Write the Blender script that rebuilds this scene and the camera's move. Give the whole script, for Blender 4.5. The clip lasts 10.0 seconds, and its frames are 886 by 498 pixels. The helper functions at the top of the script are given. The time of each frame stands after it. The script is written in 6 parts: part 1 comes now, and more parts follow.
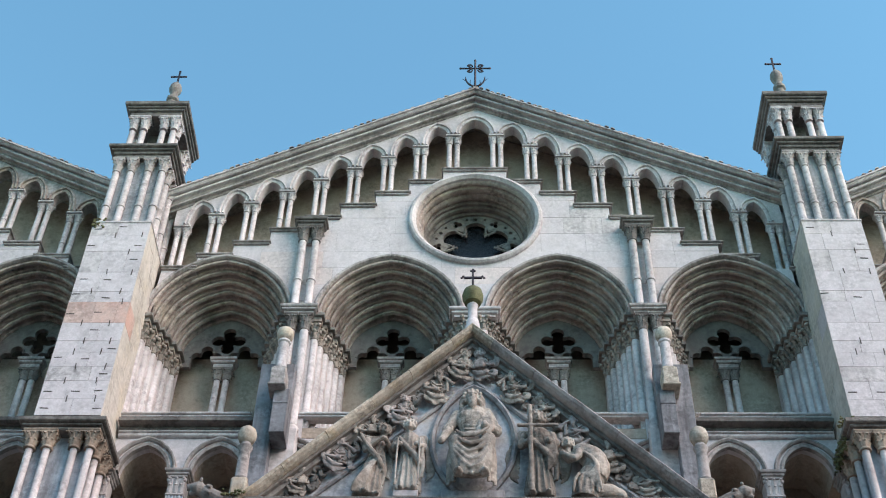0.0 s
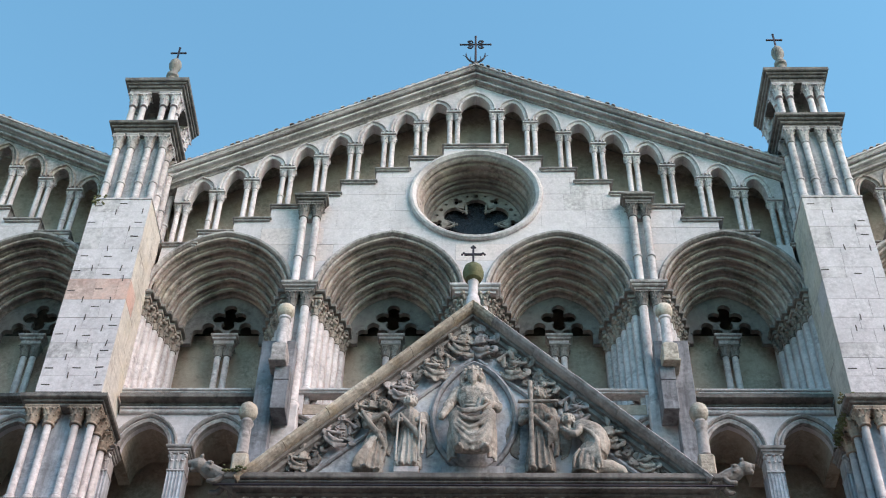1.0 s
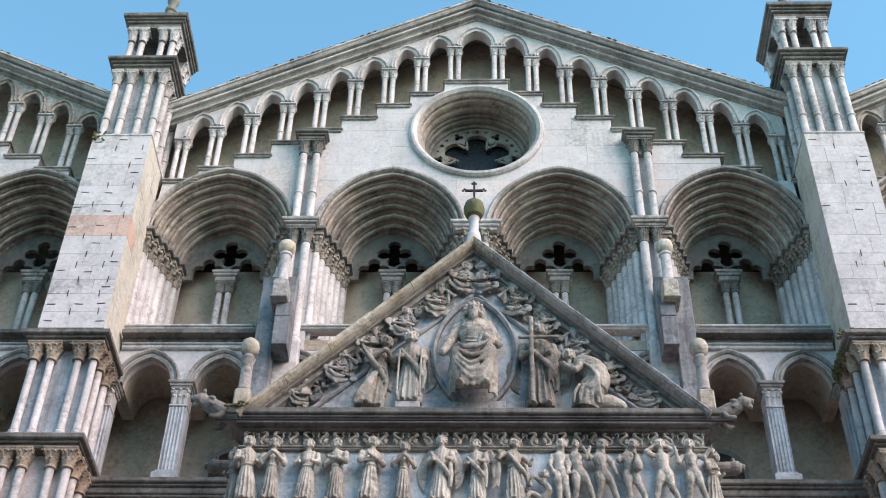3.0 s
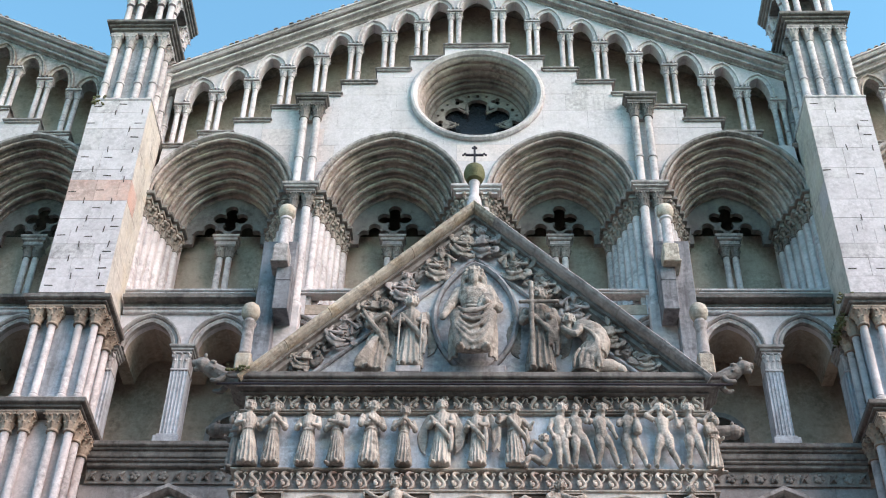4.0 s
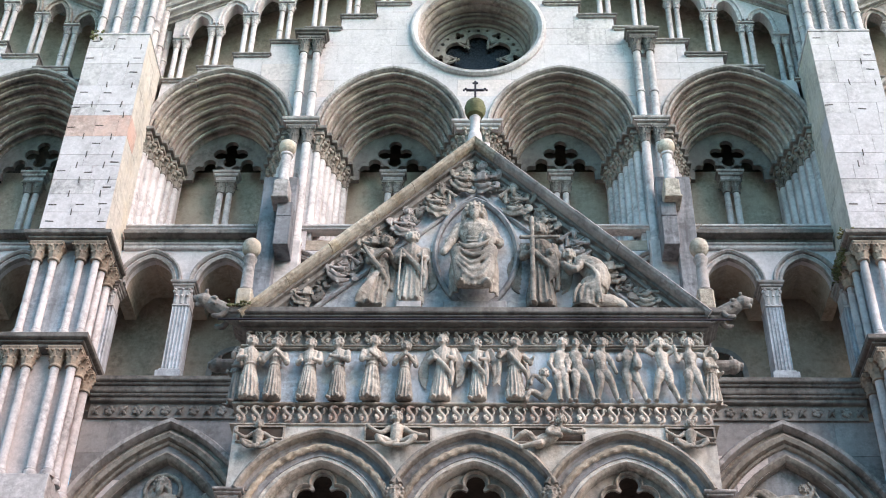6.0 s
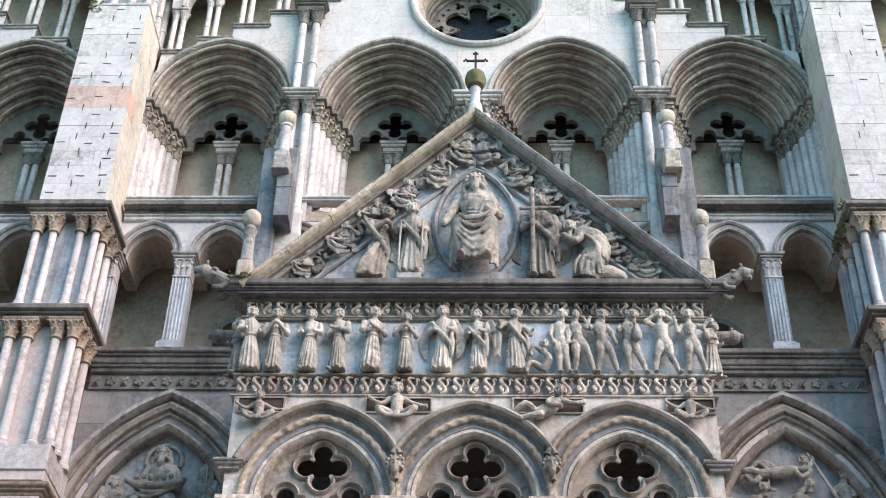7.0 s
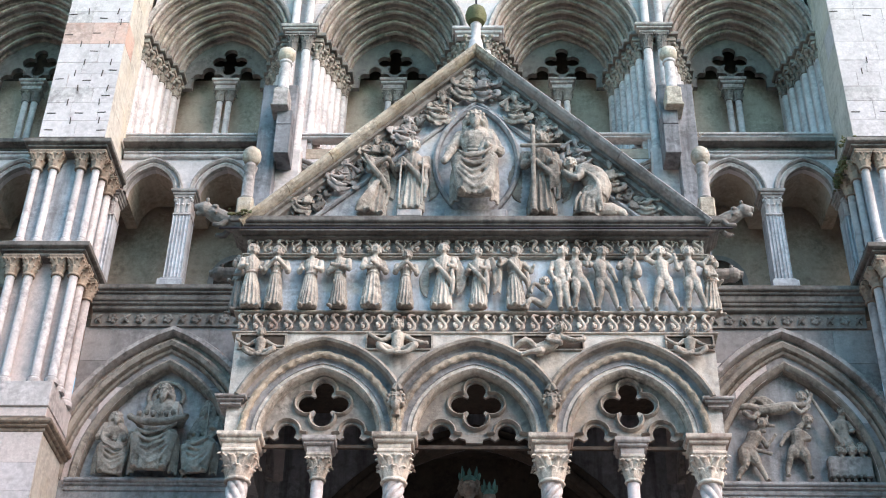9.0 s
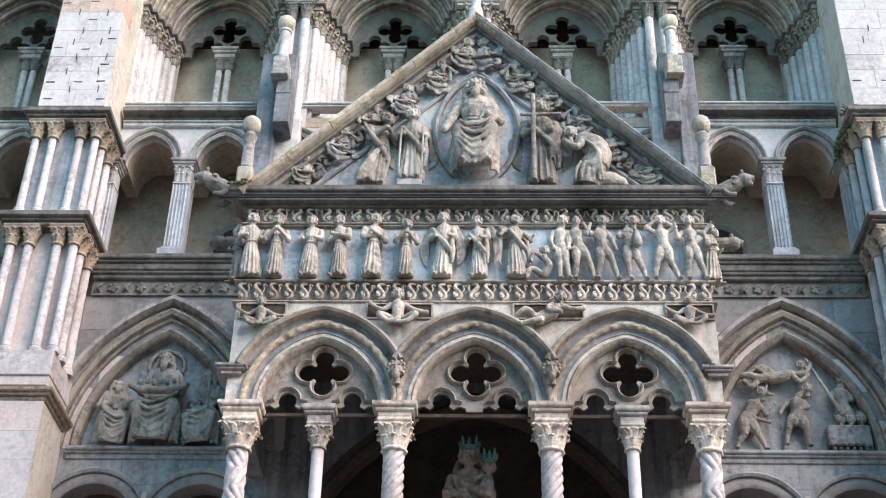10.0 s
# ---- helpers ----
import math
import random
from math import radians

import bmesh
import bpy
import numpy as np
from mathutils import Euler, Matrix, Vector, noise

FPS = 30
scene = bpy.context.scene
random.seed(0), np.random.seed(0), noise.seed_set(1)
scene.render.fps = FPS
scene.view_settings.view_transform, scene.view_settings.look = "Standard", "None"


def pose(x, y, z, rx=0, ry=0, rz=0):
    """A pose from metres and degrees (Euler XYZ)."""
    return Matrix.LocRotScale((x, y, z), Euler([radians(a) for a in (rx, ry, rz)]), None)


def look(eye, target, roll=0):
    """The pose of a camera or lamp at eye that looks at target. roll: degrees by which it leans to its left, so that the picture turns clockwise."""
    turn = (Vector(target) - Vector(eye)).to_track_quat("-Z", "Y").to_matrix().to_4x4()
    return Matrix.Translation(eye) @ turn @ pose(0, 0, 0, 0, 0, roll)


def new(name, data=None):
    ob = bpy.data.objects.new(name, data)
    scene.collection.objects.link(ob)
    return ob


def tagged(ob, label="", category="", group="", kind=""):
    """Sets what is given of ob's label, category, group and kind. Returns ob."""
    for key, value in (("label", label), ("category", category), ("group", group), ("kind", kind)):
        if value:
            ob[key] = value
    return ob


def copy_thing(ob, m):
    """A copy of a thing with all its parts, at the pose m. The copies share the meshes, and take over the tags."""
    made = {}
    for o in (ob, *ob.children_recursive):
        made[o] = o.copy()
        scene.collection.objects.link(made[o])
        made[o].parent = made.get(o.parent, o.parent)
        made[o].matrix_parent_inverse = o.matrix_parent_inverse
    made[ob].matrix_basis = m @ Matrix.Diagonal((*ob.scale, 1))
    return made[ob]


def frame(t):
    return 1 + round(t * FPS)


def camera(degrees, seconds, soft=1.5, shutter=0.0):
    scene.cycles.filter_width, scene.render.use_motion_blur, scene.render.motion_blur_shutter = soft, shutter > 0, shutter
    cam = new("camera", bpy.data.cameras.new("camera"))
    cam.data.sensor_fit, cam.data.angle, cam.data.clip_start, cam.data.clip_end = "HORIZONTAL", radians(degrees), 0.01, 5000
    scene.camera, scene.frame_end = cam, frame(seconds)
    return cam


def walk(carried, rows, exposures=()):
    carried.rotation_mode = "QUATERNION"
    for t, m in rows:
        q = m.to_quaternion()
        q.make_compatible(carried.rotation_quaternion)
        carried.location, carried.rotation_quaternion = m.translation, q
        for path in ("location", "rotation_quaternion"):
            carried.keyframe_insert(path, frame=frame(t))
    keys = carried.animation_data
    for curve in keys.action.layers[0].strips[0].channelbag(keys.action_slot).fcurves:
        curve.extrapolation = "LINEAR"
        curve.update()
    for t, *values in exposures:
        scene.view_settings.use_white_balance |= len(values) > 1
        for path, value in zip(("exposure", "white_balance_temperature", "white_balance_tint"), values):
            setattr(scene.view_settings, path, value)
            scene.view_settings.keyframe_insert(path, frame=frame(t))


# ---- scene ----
import mathutils

cam = camera(36.00, 10.0, soft=1.08)
EYE = (0.217, -23.00, 1.60)
# seconds, tilt, lean, turn of a camera on a tripod
ROWS = [
    (0.0, 137.013, -1.156, 1.238),
    (0.5, 136.606, -1.155, 1.253),
    (1.0, 136.030, -1.154, 1.268),
    (1.5, 135.420, -1.153, 1.282),
    (2.0, 134.652, -1.152, 1.296),
    (2.5, 134.023, -1.151, 1.309),
    (4.0, 131.859, -1.146, 1.346),
    (4.5, 131.142, -1.144, 1.357),
    (5.0, 130.422, -1.142, 1.368),
    (5.5, 129.765, -1.140, 1.378),
    (7.0, 127.945, -1.133, 1.406),
    (7.5, 127.281, -1.130, 1.415),
    (8.0, 126.562, -1.127, 1.422),
    (8.5, 125.970, -1.124, 1.430),
    (9.0, 125.315, -1.121, 1.437),
    (9.5, 124.668, -1.118, 1.443),
    (10.0, 124.016, -1.114, 1.449),
]
EXPOSURES = [(0, 0.99, 6550, 15.5), (2.5, 1.13, 6580, 16), (5, 1.34, 6600, 16), (10, 1.56, 6600, 14)]
walk(cam, [(t, pose(*EYE, rx, ry, rz)) for t, rx, ry, rz in ROWS], EXPOSURES)

# ---- world and sun ----
world = bpy.data.worlds.new("sky")
scene.world = world
world.use_nodes = True
wn = world.node_tree.nodes
sky = wn.new("ShaderNodeTexSky")
sky.sky_type = "NISHITA"
sky.sun_disc = False
SUN_UP, SUN_TURN = 36.0, 125.0
sky.sun_elevation = radians(SUN_UP)
sky.sun_rotation = radians(SUN_TURN)
sky.air_density, sky.dust_density, sky.ozone_density = 1.2, 0.5, 0.6
wn["Background"].inputs["Strength"].default_value = 0.15
tint = wn.new("ShaderNodeMix")
tint.data_type, tint.blend_type = "RGBA", "MULTIPLY"
tint.inputs[0].default_value = 1.0
tint.inputs[7].default_value = (0.67, 1.075, 1.02, 1.0)
world.node_tree.links.new(sky.outputs["Color"], tint.inputs[6])
world.node_tree.links.new(tint.outputs[2], wn["Background"].inputs["Color"])
sun = new("sun", bpy.data.lights.new("sun", "SUN"))
sun.data.energy, sun.data.angle, sun.data.color = 2.25, radians(50), (1.0, 0.71, 0.60)
sun.matrix_world = look((0, 0, 0), (-math.sin(radians(SUN_TURN)) * math.cos(radians(SUN_UP)), -math.cos(radians(SUN_TURN)) * math.cos(radians(SUN_UP)), -math.sin(radians(SUN_UP))))


# ---- materials ----
def stone(name, base, stain, amount=0.5, tone=0.12, rough=0.7, streak=0.5, bump=0.25, grain=24.0, warm=None):
    """Weathered marble: cloudy stains, downward streaks, fine grain, a tone of its own for each piece."""
    m = bpy.data.materials.new(name)
    m.use_nodes = True
    n, l = m.node_tree.nodes, m.node_tree.links
    b = n["Principled BSDF"]
    b.inputs["Specular IOR Level"].default_value = 0.3
    geo, info = n.new("ShaderNodeNewGeometry"), n.new("ShaderNodeObjectInfo")

    def noise_at(scale, detail, stretch=(1, 1, 1)):
        mp = n.new("ShaderNodeMapping")
        mp.inputs["Scale"].default_value = stretch
        l.new(geo.outputs["Position"], mp.inputs["Vector"])
        t = n.new("ShaderNodeTexNoise")
        t.inputs["Scale"].default_value, t.inputs["Detail"].default_value, t.inputs["Roughness"].default_value = scale, detail, 0.62
        l.new(mp.outputs["Vector"], t.inputs["Vector"])
        return t.outputs["Fac"]

    def span(x, a, c, lo=0.0, hi=1.0):
        r = n.new("ShaderNodeMapRange")
        r.inputs["From Min"].default_value, r.inputs["From Max"].default_value = a, c
        r.inputs["To Min"].default_value, r.inputs["To Max"].default_value = lo, hi
        l.new(x, r.inputs["Value"])
        return r.outputs["Result"]

    def calc(op, x, y):
        k = n.new("ShaderNodeMath")
        k.operation = op
        for i, q in enumerate((x, y)):
            if isinstance(q, (int, float)):
                k.inputs[i].default_value = q
            else:
                l.new(q, k.inputs[i])
        return k.outputs[0]

    def mix(f, x, y, how="MIX"):
        k = n.new("ShaderNodeMix")
        k.data_type, k.blend_type = "RGBA", how
        for s, q in ((0, f), (6, x), (7, y)):
            if isinstance(q, (int, float)):
                k.inputs[s].default_value = q
            elif isinstance(q, tuple):
                k.inputs[s].default_value = (*q, 1)
            else:
                l.new(q, k.inputs[s])
        return k.outputs[2]

    cloud = span(noise_at(0.9, 6), 0.42, 0.68)
    runs = span(noise_at(1.0, 5, (5.0, 5.0, 0.55)), 0.46, 0.72)
    fine = noise_at(grain, 4)
    col = mix(calc("MULTIPLY", cloud, amount), base, stain)
    col = mix(calc("MULTIPLY", runs, streak), col, tuple(c * 0.62 for c in stain))
    if warm:
        col = mix(span(noise_at(1.7, 5), 0.5, 0.7, 0, 0.7), col, warm)
    col = mix(span(noise_at(6.0, 5), 0.54, 0.70, 0, 0.75 * amount), col, tuple(c * 0.45 for c in stain))
    mottle = calc("ADD", calc("MULTIPLY", span(noise_at(11.0, 6), 0.40, 0.66, -0.55 * amount, 0.16 * amount), span(noise_at(1.4, 3), 0.40, 0.62, 0.12, 1.0)), 1.0)
    shade = span(info.outputs["Random"], 0, 1, 1 - tone, 1 + tone)
    shade = calc("MULTIPLY", calc("MULTIPLY", shade, mottle), span(fine, 0.3, 0.7, 0.88, 1.12))
    grey = n.new("ShaderNodeCombineColor")
    for k in range(3):
        l.new(shade, grey.inputs[k])
    col = mix(1.0, col, grey.outputs[0], "MULTIPLY")
    l.new(col, b.inputs["Base Color"])
    l.new(span(fine, 0.3, 0.7, rough - 0.1, rough + 0.12), b.inputs["Roughness"])
    bp = n.new("ShaderNodeBump")
    bp.inputs["Strength"].default_value, bp.inputs["Distance"].default_value = bump, 0.02
    l.new(calc("ADD", fine, noise_at(5.0, 6)), bp.inputs["Height"])
    l.new(bp.outputs["Normal"], b.inputs["Normal"])
    return m


MARBLE = stone("white_marble", (0.61, 0.577, 0.578), (0.30, 0.284, 0.284), 0.65, 0.07, streak=0.35)
SLAB = stone("slab_marble", (0.585, 0.550, 0.562), (0.40, 0.375, 0.383), 0.4, 0.05, streak=0.16, bump=0.1)
# yellowish streaked marble; its cream also carries warm light on the buttress sides
LITCREAM = stone("cream_marble", (0.60, 0.565, 0.515), (0.44, 0.40, 0.34), 0.5, 0.05, streak=0.4, bump=0.15, warm=(0.58, 0.52, 0.41))
PINK = stone("pink_marble", (0.55, 0.36, 0.30), (0.58, 0.50, 0.46), 0.55, 0.08, streak=0.25)
PALEPINK = stone("pale_pink_marble", (0.60, 0.53, 0.515), (0.5, 0.465, 0.455), 0.4, 0.08, streak=0.2)
WORN = stone("worn_marble", (0.45, 0.42, 0.405), (0.20, 0.187, 0.18), 0.8, 0.1, streak=0.6, bump=0.4)
SOOTY = stone("sooty_marble", (0.22, 0.205, 0.19), (0.075, 0.07, 0.065), 0.8, 0.12, streak=0.5, bump=0.5)
TYMPANUM = stone("gable_field_marble", (0.47, 0.50, 0.535), (0.26, 0.28, 0.30), 0.75, 0.1, streak=0.75, bump=0.35, warm=(0.52, 0.49, 0.44))
BLACKENED = stone("blackened_marble", (0.13, 0.118, 0.105), (0.05, 0.046, 0.042), 0.8, 0.1, streak=0.4, bump=0.4)
MOULD = stone("arch_marble", (0.45, 0.388, 0.352), (0.14, 0.122, 0.107), 0.85, 0.1, streak=0.45, warm=(0.52, 0.47, 0.39))
GREYBLUE = stone("blue_grey_marble", (0.36, 0.37, 0.39), (0.18, 0.185, 0.195), 0.7, 0.1, streak=0.7, bump=0.3, warm=(0.42, 0.41, 0.38))
RELIEFBLUE = stone("panel_marble", (0.64, 0.71, 0.78), (0.38, 0.43, 0.48), 0.7, 0.1, streak=0.75, bump=0.3, warm=(0.70, 0.64, 0.54))
LEAFSTONE = stone("pale_carved_stone", (0.72, 0.655, 0.57), (0.26, 0.175, 0.15), 0.9, 0.14, streak=0.3, bump=0.6)
CARVED = stone("carved_stone", (0.55, 0.505, 0.44), (0.19, 0.168, 0.143), 0.9, 0.12, streak=0.5, bump=0.8)
DARKCARVED = stone("dark_carved_stone", (0.27, 0.255, 0.235), (0.10, 0.093, 0.086), 0.75, 0.12, streak=0.5, bump=0.4)
PLASTER = stone("beige_plaster", (0.44, 0.365, 0.30), (0.32, 0.262, 0.213), 0.6, 0.03, rough=0.85, streak=0.25, bump=0.1)
OCHRE = stone("lichen_stone", (0.60, 0.55, 0.465), (0.25, 0.215, 0.165), 0.85, 0.14, streak=0.25, bump=0.7, warm=(0.52, 0.40, 0.24))
WALLGREY = stone("grey_wall_marble", (0.30, 0.285, 0.285), (0.17, 0.163, 0.163), 0.6, 0.1, streak=0.35)
BROWN = stone("brown_carved_stone", (0.40, 0.32, 0.25), (0.13, 0.105, 0.085), 0.8, 0.12, streak=0.4, bump=0.5)
COVESTONE = stone("porch_cove_marble", (0.27, 0.28, 0.295), (0.13, 0.135, 0.14), 0.7, 0.1, streak=0.6, bump=0.4, warm=(0.36, 0.32, 0.27))
PORCHSCREEN = stone("porch_tracery_marble", (0.34, 0.315, 0.285), (0.14, 0.13, 0.12), 0.75, 0.1, streak=0.5, bump=0.5, warm=(0.40, 0.34, 0.27))
PORCHWALL = stone("porch_wall_marble", (0.68, 0.655, 0.61), (0.34, 0.33, 0.315), 0.75, 0.1, streak=0.6, bump=0.4, warm=(0.50, 0.44, 0.36))
PORCHHOOD = stone("porch_hood_marble", (0.42, 0.385, 0.34), (0.14, 0.128, 0.115), 0.85, 0.1, streak=0.5, bump=0.6, warm=(0.46, 0.39, 0.30))
PORCHOCHRE = stone("ochre_stained_marble", (0.46, 0.40, 0.32), (0.18, 0.155, 0.13), 0.8, 0.1, streak=0.4, bump=0.5, warm=(0.48, 0.38, 0.26))
FRIEZESTONE = stone("pale_frieze_stone", (0.54, 0.50, 0.445), (0.18, 0.162, 0.142), 0.9, 0.12, streak=0.45, bump=0.6)
CAPSTONE = stone("grey_brown_capital_stone", (0.37, 0.33, 0.285), (0.13, 0.115, 0.10), 0.85, 0.1, streak=0.4, bump=0.5)
GABLESTONE = stone("gable_figure_stone", (0.46, 0.425, 0.375), (0.15, 0.135, 0.118), 0.9, 0.12, streak=0.5, bump=0.8)
# base kept dark so the colour carries the deep arch's shade
SHADESCREEN = stone("window_tracery_marble", (0.20, 0.182, 0.172), (0.09, 0.082, 0.078), 0.7, 0.06, streak=0.3, bump=0.3)
PALEBLUE = stone("pale_blue_marble", (0.52, 0.55, 0.60), (0.28, 0.29, 0.31), 0.6, 0.06, streak=0.8, bump=0.2)
SLATE = stone("dark_streaked_marble", (0.27, 0.28, 0.305), (0.10, 0.10, 0.11), 0.7, 0.08, streak=0.95, bump=0.3)
MOSS = stone("mossy_stone", (0.15, 0.15, 0.07), (0.07, 0.08, 0.035), 0.7, 0.05, streak=0.3, bump=0.6)
PAVING = stone("paving_stone", (0.24, 0.20, 0.185), (0.15, 0.125, 0.115), 0.6, 0.05, streak=0.0)
TILE = stone("roof_tile", (0.38, 0.33, 0.28), (0.18, 0.165, 0.14), 0.8, 0.2, streak=0.3, bump=0.4)
BOUNCEWALL = stone("sunlit_house_plaster", (0.40, 0.29, 0.20), (0.28, 0.2, 0.14), 0.5, 0.05, streak=0.2)
# near-black colour put in for interior shade; the tie bars are dark themselves
SHADE_AND_TIES = stone("brick_backing", (0.085, 0.066, 0.053), (0.035, 0.029, 0.025), 0.7, 0.06, rough=0.9, streak=0.3)


def plain(name, rgb, rough, metal=0.0):
    m = stone(name, rgb, tuple(c * 0.55 for c in rgb), 0.5, 0.05, rough, 0.2, 0.2, 40)
    m.node_tree.nodes["Principled BSDF"].inputs["Metallic"].default_value = metal
    return m


IRON = plain("wrought_iron", (0.045, 0.04, 0.05), 0.55, 0.6)
CRAMP = plain("rusty_cramp", (0.10, 0.085, 0.075), 0.8, 0.2)
VERDIGRIS = plain("green_bronze", (0.12, 0.26, 0.24), 0.6, 0.3)
GLASS = plain("dark_leaded_glass", (0.012, 0.013, 0.016), 0.25)
SKINSTONE = stone("painted_statue_stone", (0.50, 0.42, 0.36), (0.15, 0.125, 0.11), 0.95, 0.05, streak=0.3)
# darker stone for the rose's depth: recess shade put into the colour
ROSESHADE = stone("rose_window_stone", (0.28, 0.255, 0.235), (0.10, 0.09, 0.085), 0.8, 0.08, streak=0.3, bump=0.4)


# ---- makers ----
def thing(name, at, label, category, group="", kind=""):
    ob = new(name)
    ob.location = at
    ob.empty_display_size = 0.1
    return tagged(ob, label, category, group, kind)


def mesh_of(name, bm, material, smooth=False):
    bmesh.ops.recalc_face_normals(bm, faces=bm.faces)
    me = bpy.data.meshes.new(name)
    bm.to_mesh(me)
    bm.free()
    me.materials.append(material)
    if smooth:
        me.shade_smooth()
        me.set_sharp_from_angle(angle=radians(38))
    return me


def put(name, me, parent, m=None, label=""):
    """One object on a mesh under a thing or part; places are in world metres below a thing, local below a part."""
    ob = new(name, me)
    if parent is not None:
        ob.parent = parent
        if parent.data is None:
            ob.matrix_parent_inverse = Matrix.Translation(-Vector(parent.location))
    if m is not None:
        ob.matrix_basis = m
    return tagged(ob, label)


def part(name, bm, material, parent, label="", smooth=False):
    return put(name, mesh_of(name, bm, material, smooth), parent, None, label)


def box(bm, x0, x1, y0, y1, z0, z1, bevel=0.0):
    r = bmesh.ops.create_cube(bm, size=1, matrix=Matrix.LocRotScale(((x0 + x1) / 2, (y0 + y1) / 2, (z0 + z1) / 2), None, (x1 - x0, y1 - y0, z1 - z0)))
    if bevel:
        es = list({e for v in r["verts"] for e in v.link_edges})
        bmesh.ops.bevel(bm, geom=es, offset=bevel, segments=1, affect="EDGES")
    return bm


def lathe(bm, prof, at=(0, 0, 0), seg=14, turn=None):
    """prof: (radius, height) from the bottom up; turn(z, angle) may shift the radius."""
    rings = []
    for r, z in prof:
        ring = []
        for i in range(seg):
            a = 2 * math.pi * i / seg
            q = r * (turn(z, a) if turn else 1.0)
            ring.append(bm.verts.new((at[0] + q * math.cos(a), at[1] + q * math.sin(a), at[2] + z)))
        rings.append(ring)
    for a, b in zip(rings, rings[1:]):
        for i in range(seg):
            j = (i + 1) % seg
            bm.faces.new((a[i], a[j], b[j], b[i]))
    bm.faces.new(rings[0][::-1])
    bm.faces.new(rings[-1])
    return bm


def tube(bm, pts, radii, seg=8, flat=1.0):
    """A tapered round tube through points; flat squeezes it in depth (y)."""
    pts = [Vector(p) for p in pts]
    if len(pts) > 2:
        fine, size = [], []
        for i in range(len(pts) - 1):
            a, b, c, d = pts[max(i - 1, 0)], pts[i], pts[i + 1], pts[min(i + 2, len(pts) - 1)]
            for k in range(3):
                t = k / 3
                fine.append(0.5 * (2 * b + (c - a) * t + (2 * a - 5 * b + 4 * c - d) * t * t + (3 * b - a - 3 * c + d) * t ** 3))
                size.append(radii[i] + (radii[i + 1] - radii[i]) * t * t * (3 - 2 * t))
        pts, radii = fine + [pts[-1]], size + [radii[-1]]
    rings = []
    for i, p in enumerate(pts):
        d = (pts[min(i + 1, len(pts) - 1)] - pts[max(i - 1, 0)]).normalized()
        u = d.cross(Vector((0, 1, 0)))
        if u.length < 0.05:
            u = d.cross(Vector((1, 0, 0)))
        u.normalize()
        w = d.cross(u)
        ring = []
        for k in range(seg):
            a = 2 * math.pi * k / seg
            o = (u * math.cos(a) + w * math.sin(a)) * radii[i]
            ring.append(bm.verts.new((p.x + o.x, p.y + o.y * flat, p.z + o.z)))
        rings.append(ring)
    for a, b in zip(rings, rings[1:]):
        for i in range(seg):
            j = (i + 1) % seg
            bm.faces.new((a[i], a[j], b[j], b[i]))
    bm.faces.new(rings[0][::-1])
    bm.faces.new(rings[-1])
    return bm


def blob(bm, at, size, seg=8):
    bmesh.ops.create_uvsphere(bm, u_segments=seg, v_segments=max(5, seg - 2), radius=1.0, matrix=Matrix.LocRotScale(at, None, size))
    return bm


def pointed(cx, zs, a, h, d=0.0, n=10):
    """Points (x, z) of a two-centred arch from its left foot over the crown to its right foot."""
    R = (a * a + h * h) / (2 * a)
    e, r = R - a, R + d
    top = math.acos(max(-1, min(1, e / r)))
    right = [(cx - e + r * math.cos(top * k / n), zs + r * math.sin(top * k / n)) for k in range(n + 1)]
    return [(2 * cx - x, z) for x, z in right] + right[-2::-1]


def arch_ring(bm, cx, zs, a, h, prof, n=10):
    """A closed profile of (radial offset, y) bent along a pointed arch."""
    lines = [pointed(cx, zs, a, h, d, n) for d, y in prof]
    vs = [[bm.verts.new((x, y, z)) for x, z in ln] for ln, (d, y) in zip(lines, prof)]
    m = len(prof)
    for i in range(m):
        j = (i + 1) % m
        for k in range(2 * n):
            bm.faces.new((vs[i][k], vs[i][k + 1], vs[j][k + 1], vs[j][k]))
    for k in (0, 2 * n):
        bm.faces.new([vs[i][k] for i in range(m)])
    return bm


def sweep(bm, pts, prof, closed=False):
    """A closed profile of (offset up, y) along a line of (x, z) points, mitred."""
    n = len(pts)
    rows = []
    for i in range(n):
        p = Vector(pts[i])
        a = (p - Vector(pts[i - 1])).normalized() if i or closed else None
        b = (Vector(pts[(i + 1) % n]) - p).normalized() if i < n - 1 or closed else None
        a, b = a or b, b or a
        na, nb = Vector((-a.y, a.x)), Vector((-b.y, b.x))
        s = (na + nb).normalized()
        s = s / max(0.35, s.dot(na))
        rows.append([bm.verts.new((p.x + s.x * u, y, p.y + s.y * u)) for u, y in prof])
    m = len(prof)
    for i in range(n if closed else n - 1):
        j = (i + 1) % n
        for k in range(m):
            q = (k + 1) % m
            bm.faces.new((rows[i][k], rows[i][q], rows[j][q], rows[j][k]))
    if not closed:
        bm.faces.new(rows[0])
        bm.faces.new(rows[-1])
    return bm


def plate(bm, loops, y0, y1):
    """A flat plate between y0 and y1, with an outline and holes given as (x, z) loops."""
    flat = [[Vector((x, z, 0)) for x, z in lp] for lp in loops]
    tris = mathutils.geometry.tessellate_polygon(flat)
    both = []
    for y in (y0, y1):
        vs = [bm.verts.new((p.x, y, p.y)) for lp in flat for p in lp]
        for t in tris:
            try:
                bm.faces.new([vs[i] for i in t])
            except ValueError:
                pass
        both.append(vs)
    k = 0
    for lp in flat:
        n = len(lp)
        for i in range(n):
            j = (i + 1) % n
            bm.faces.new((both[0][k + i], both[0][k + j], both[1][k + j], both[1][k + i]))
        k += n
    return bm


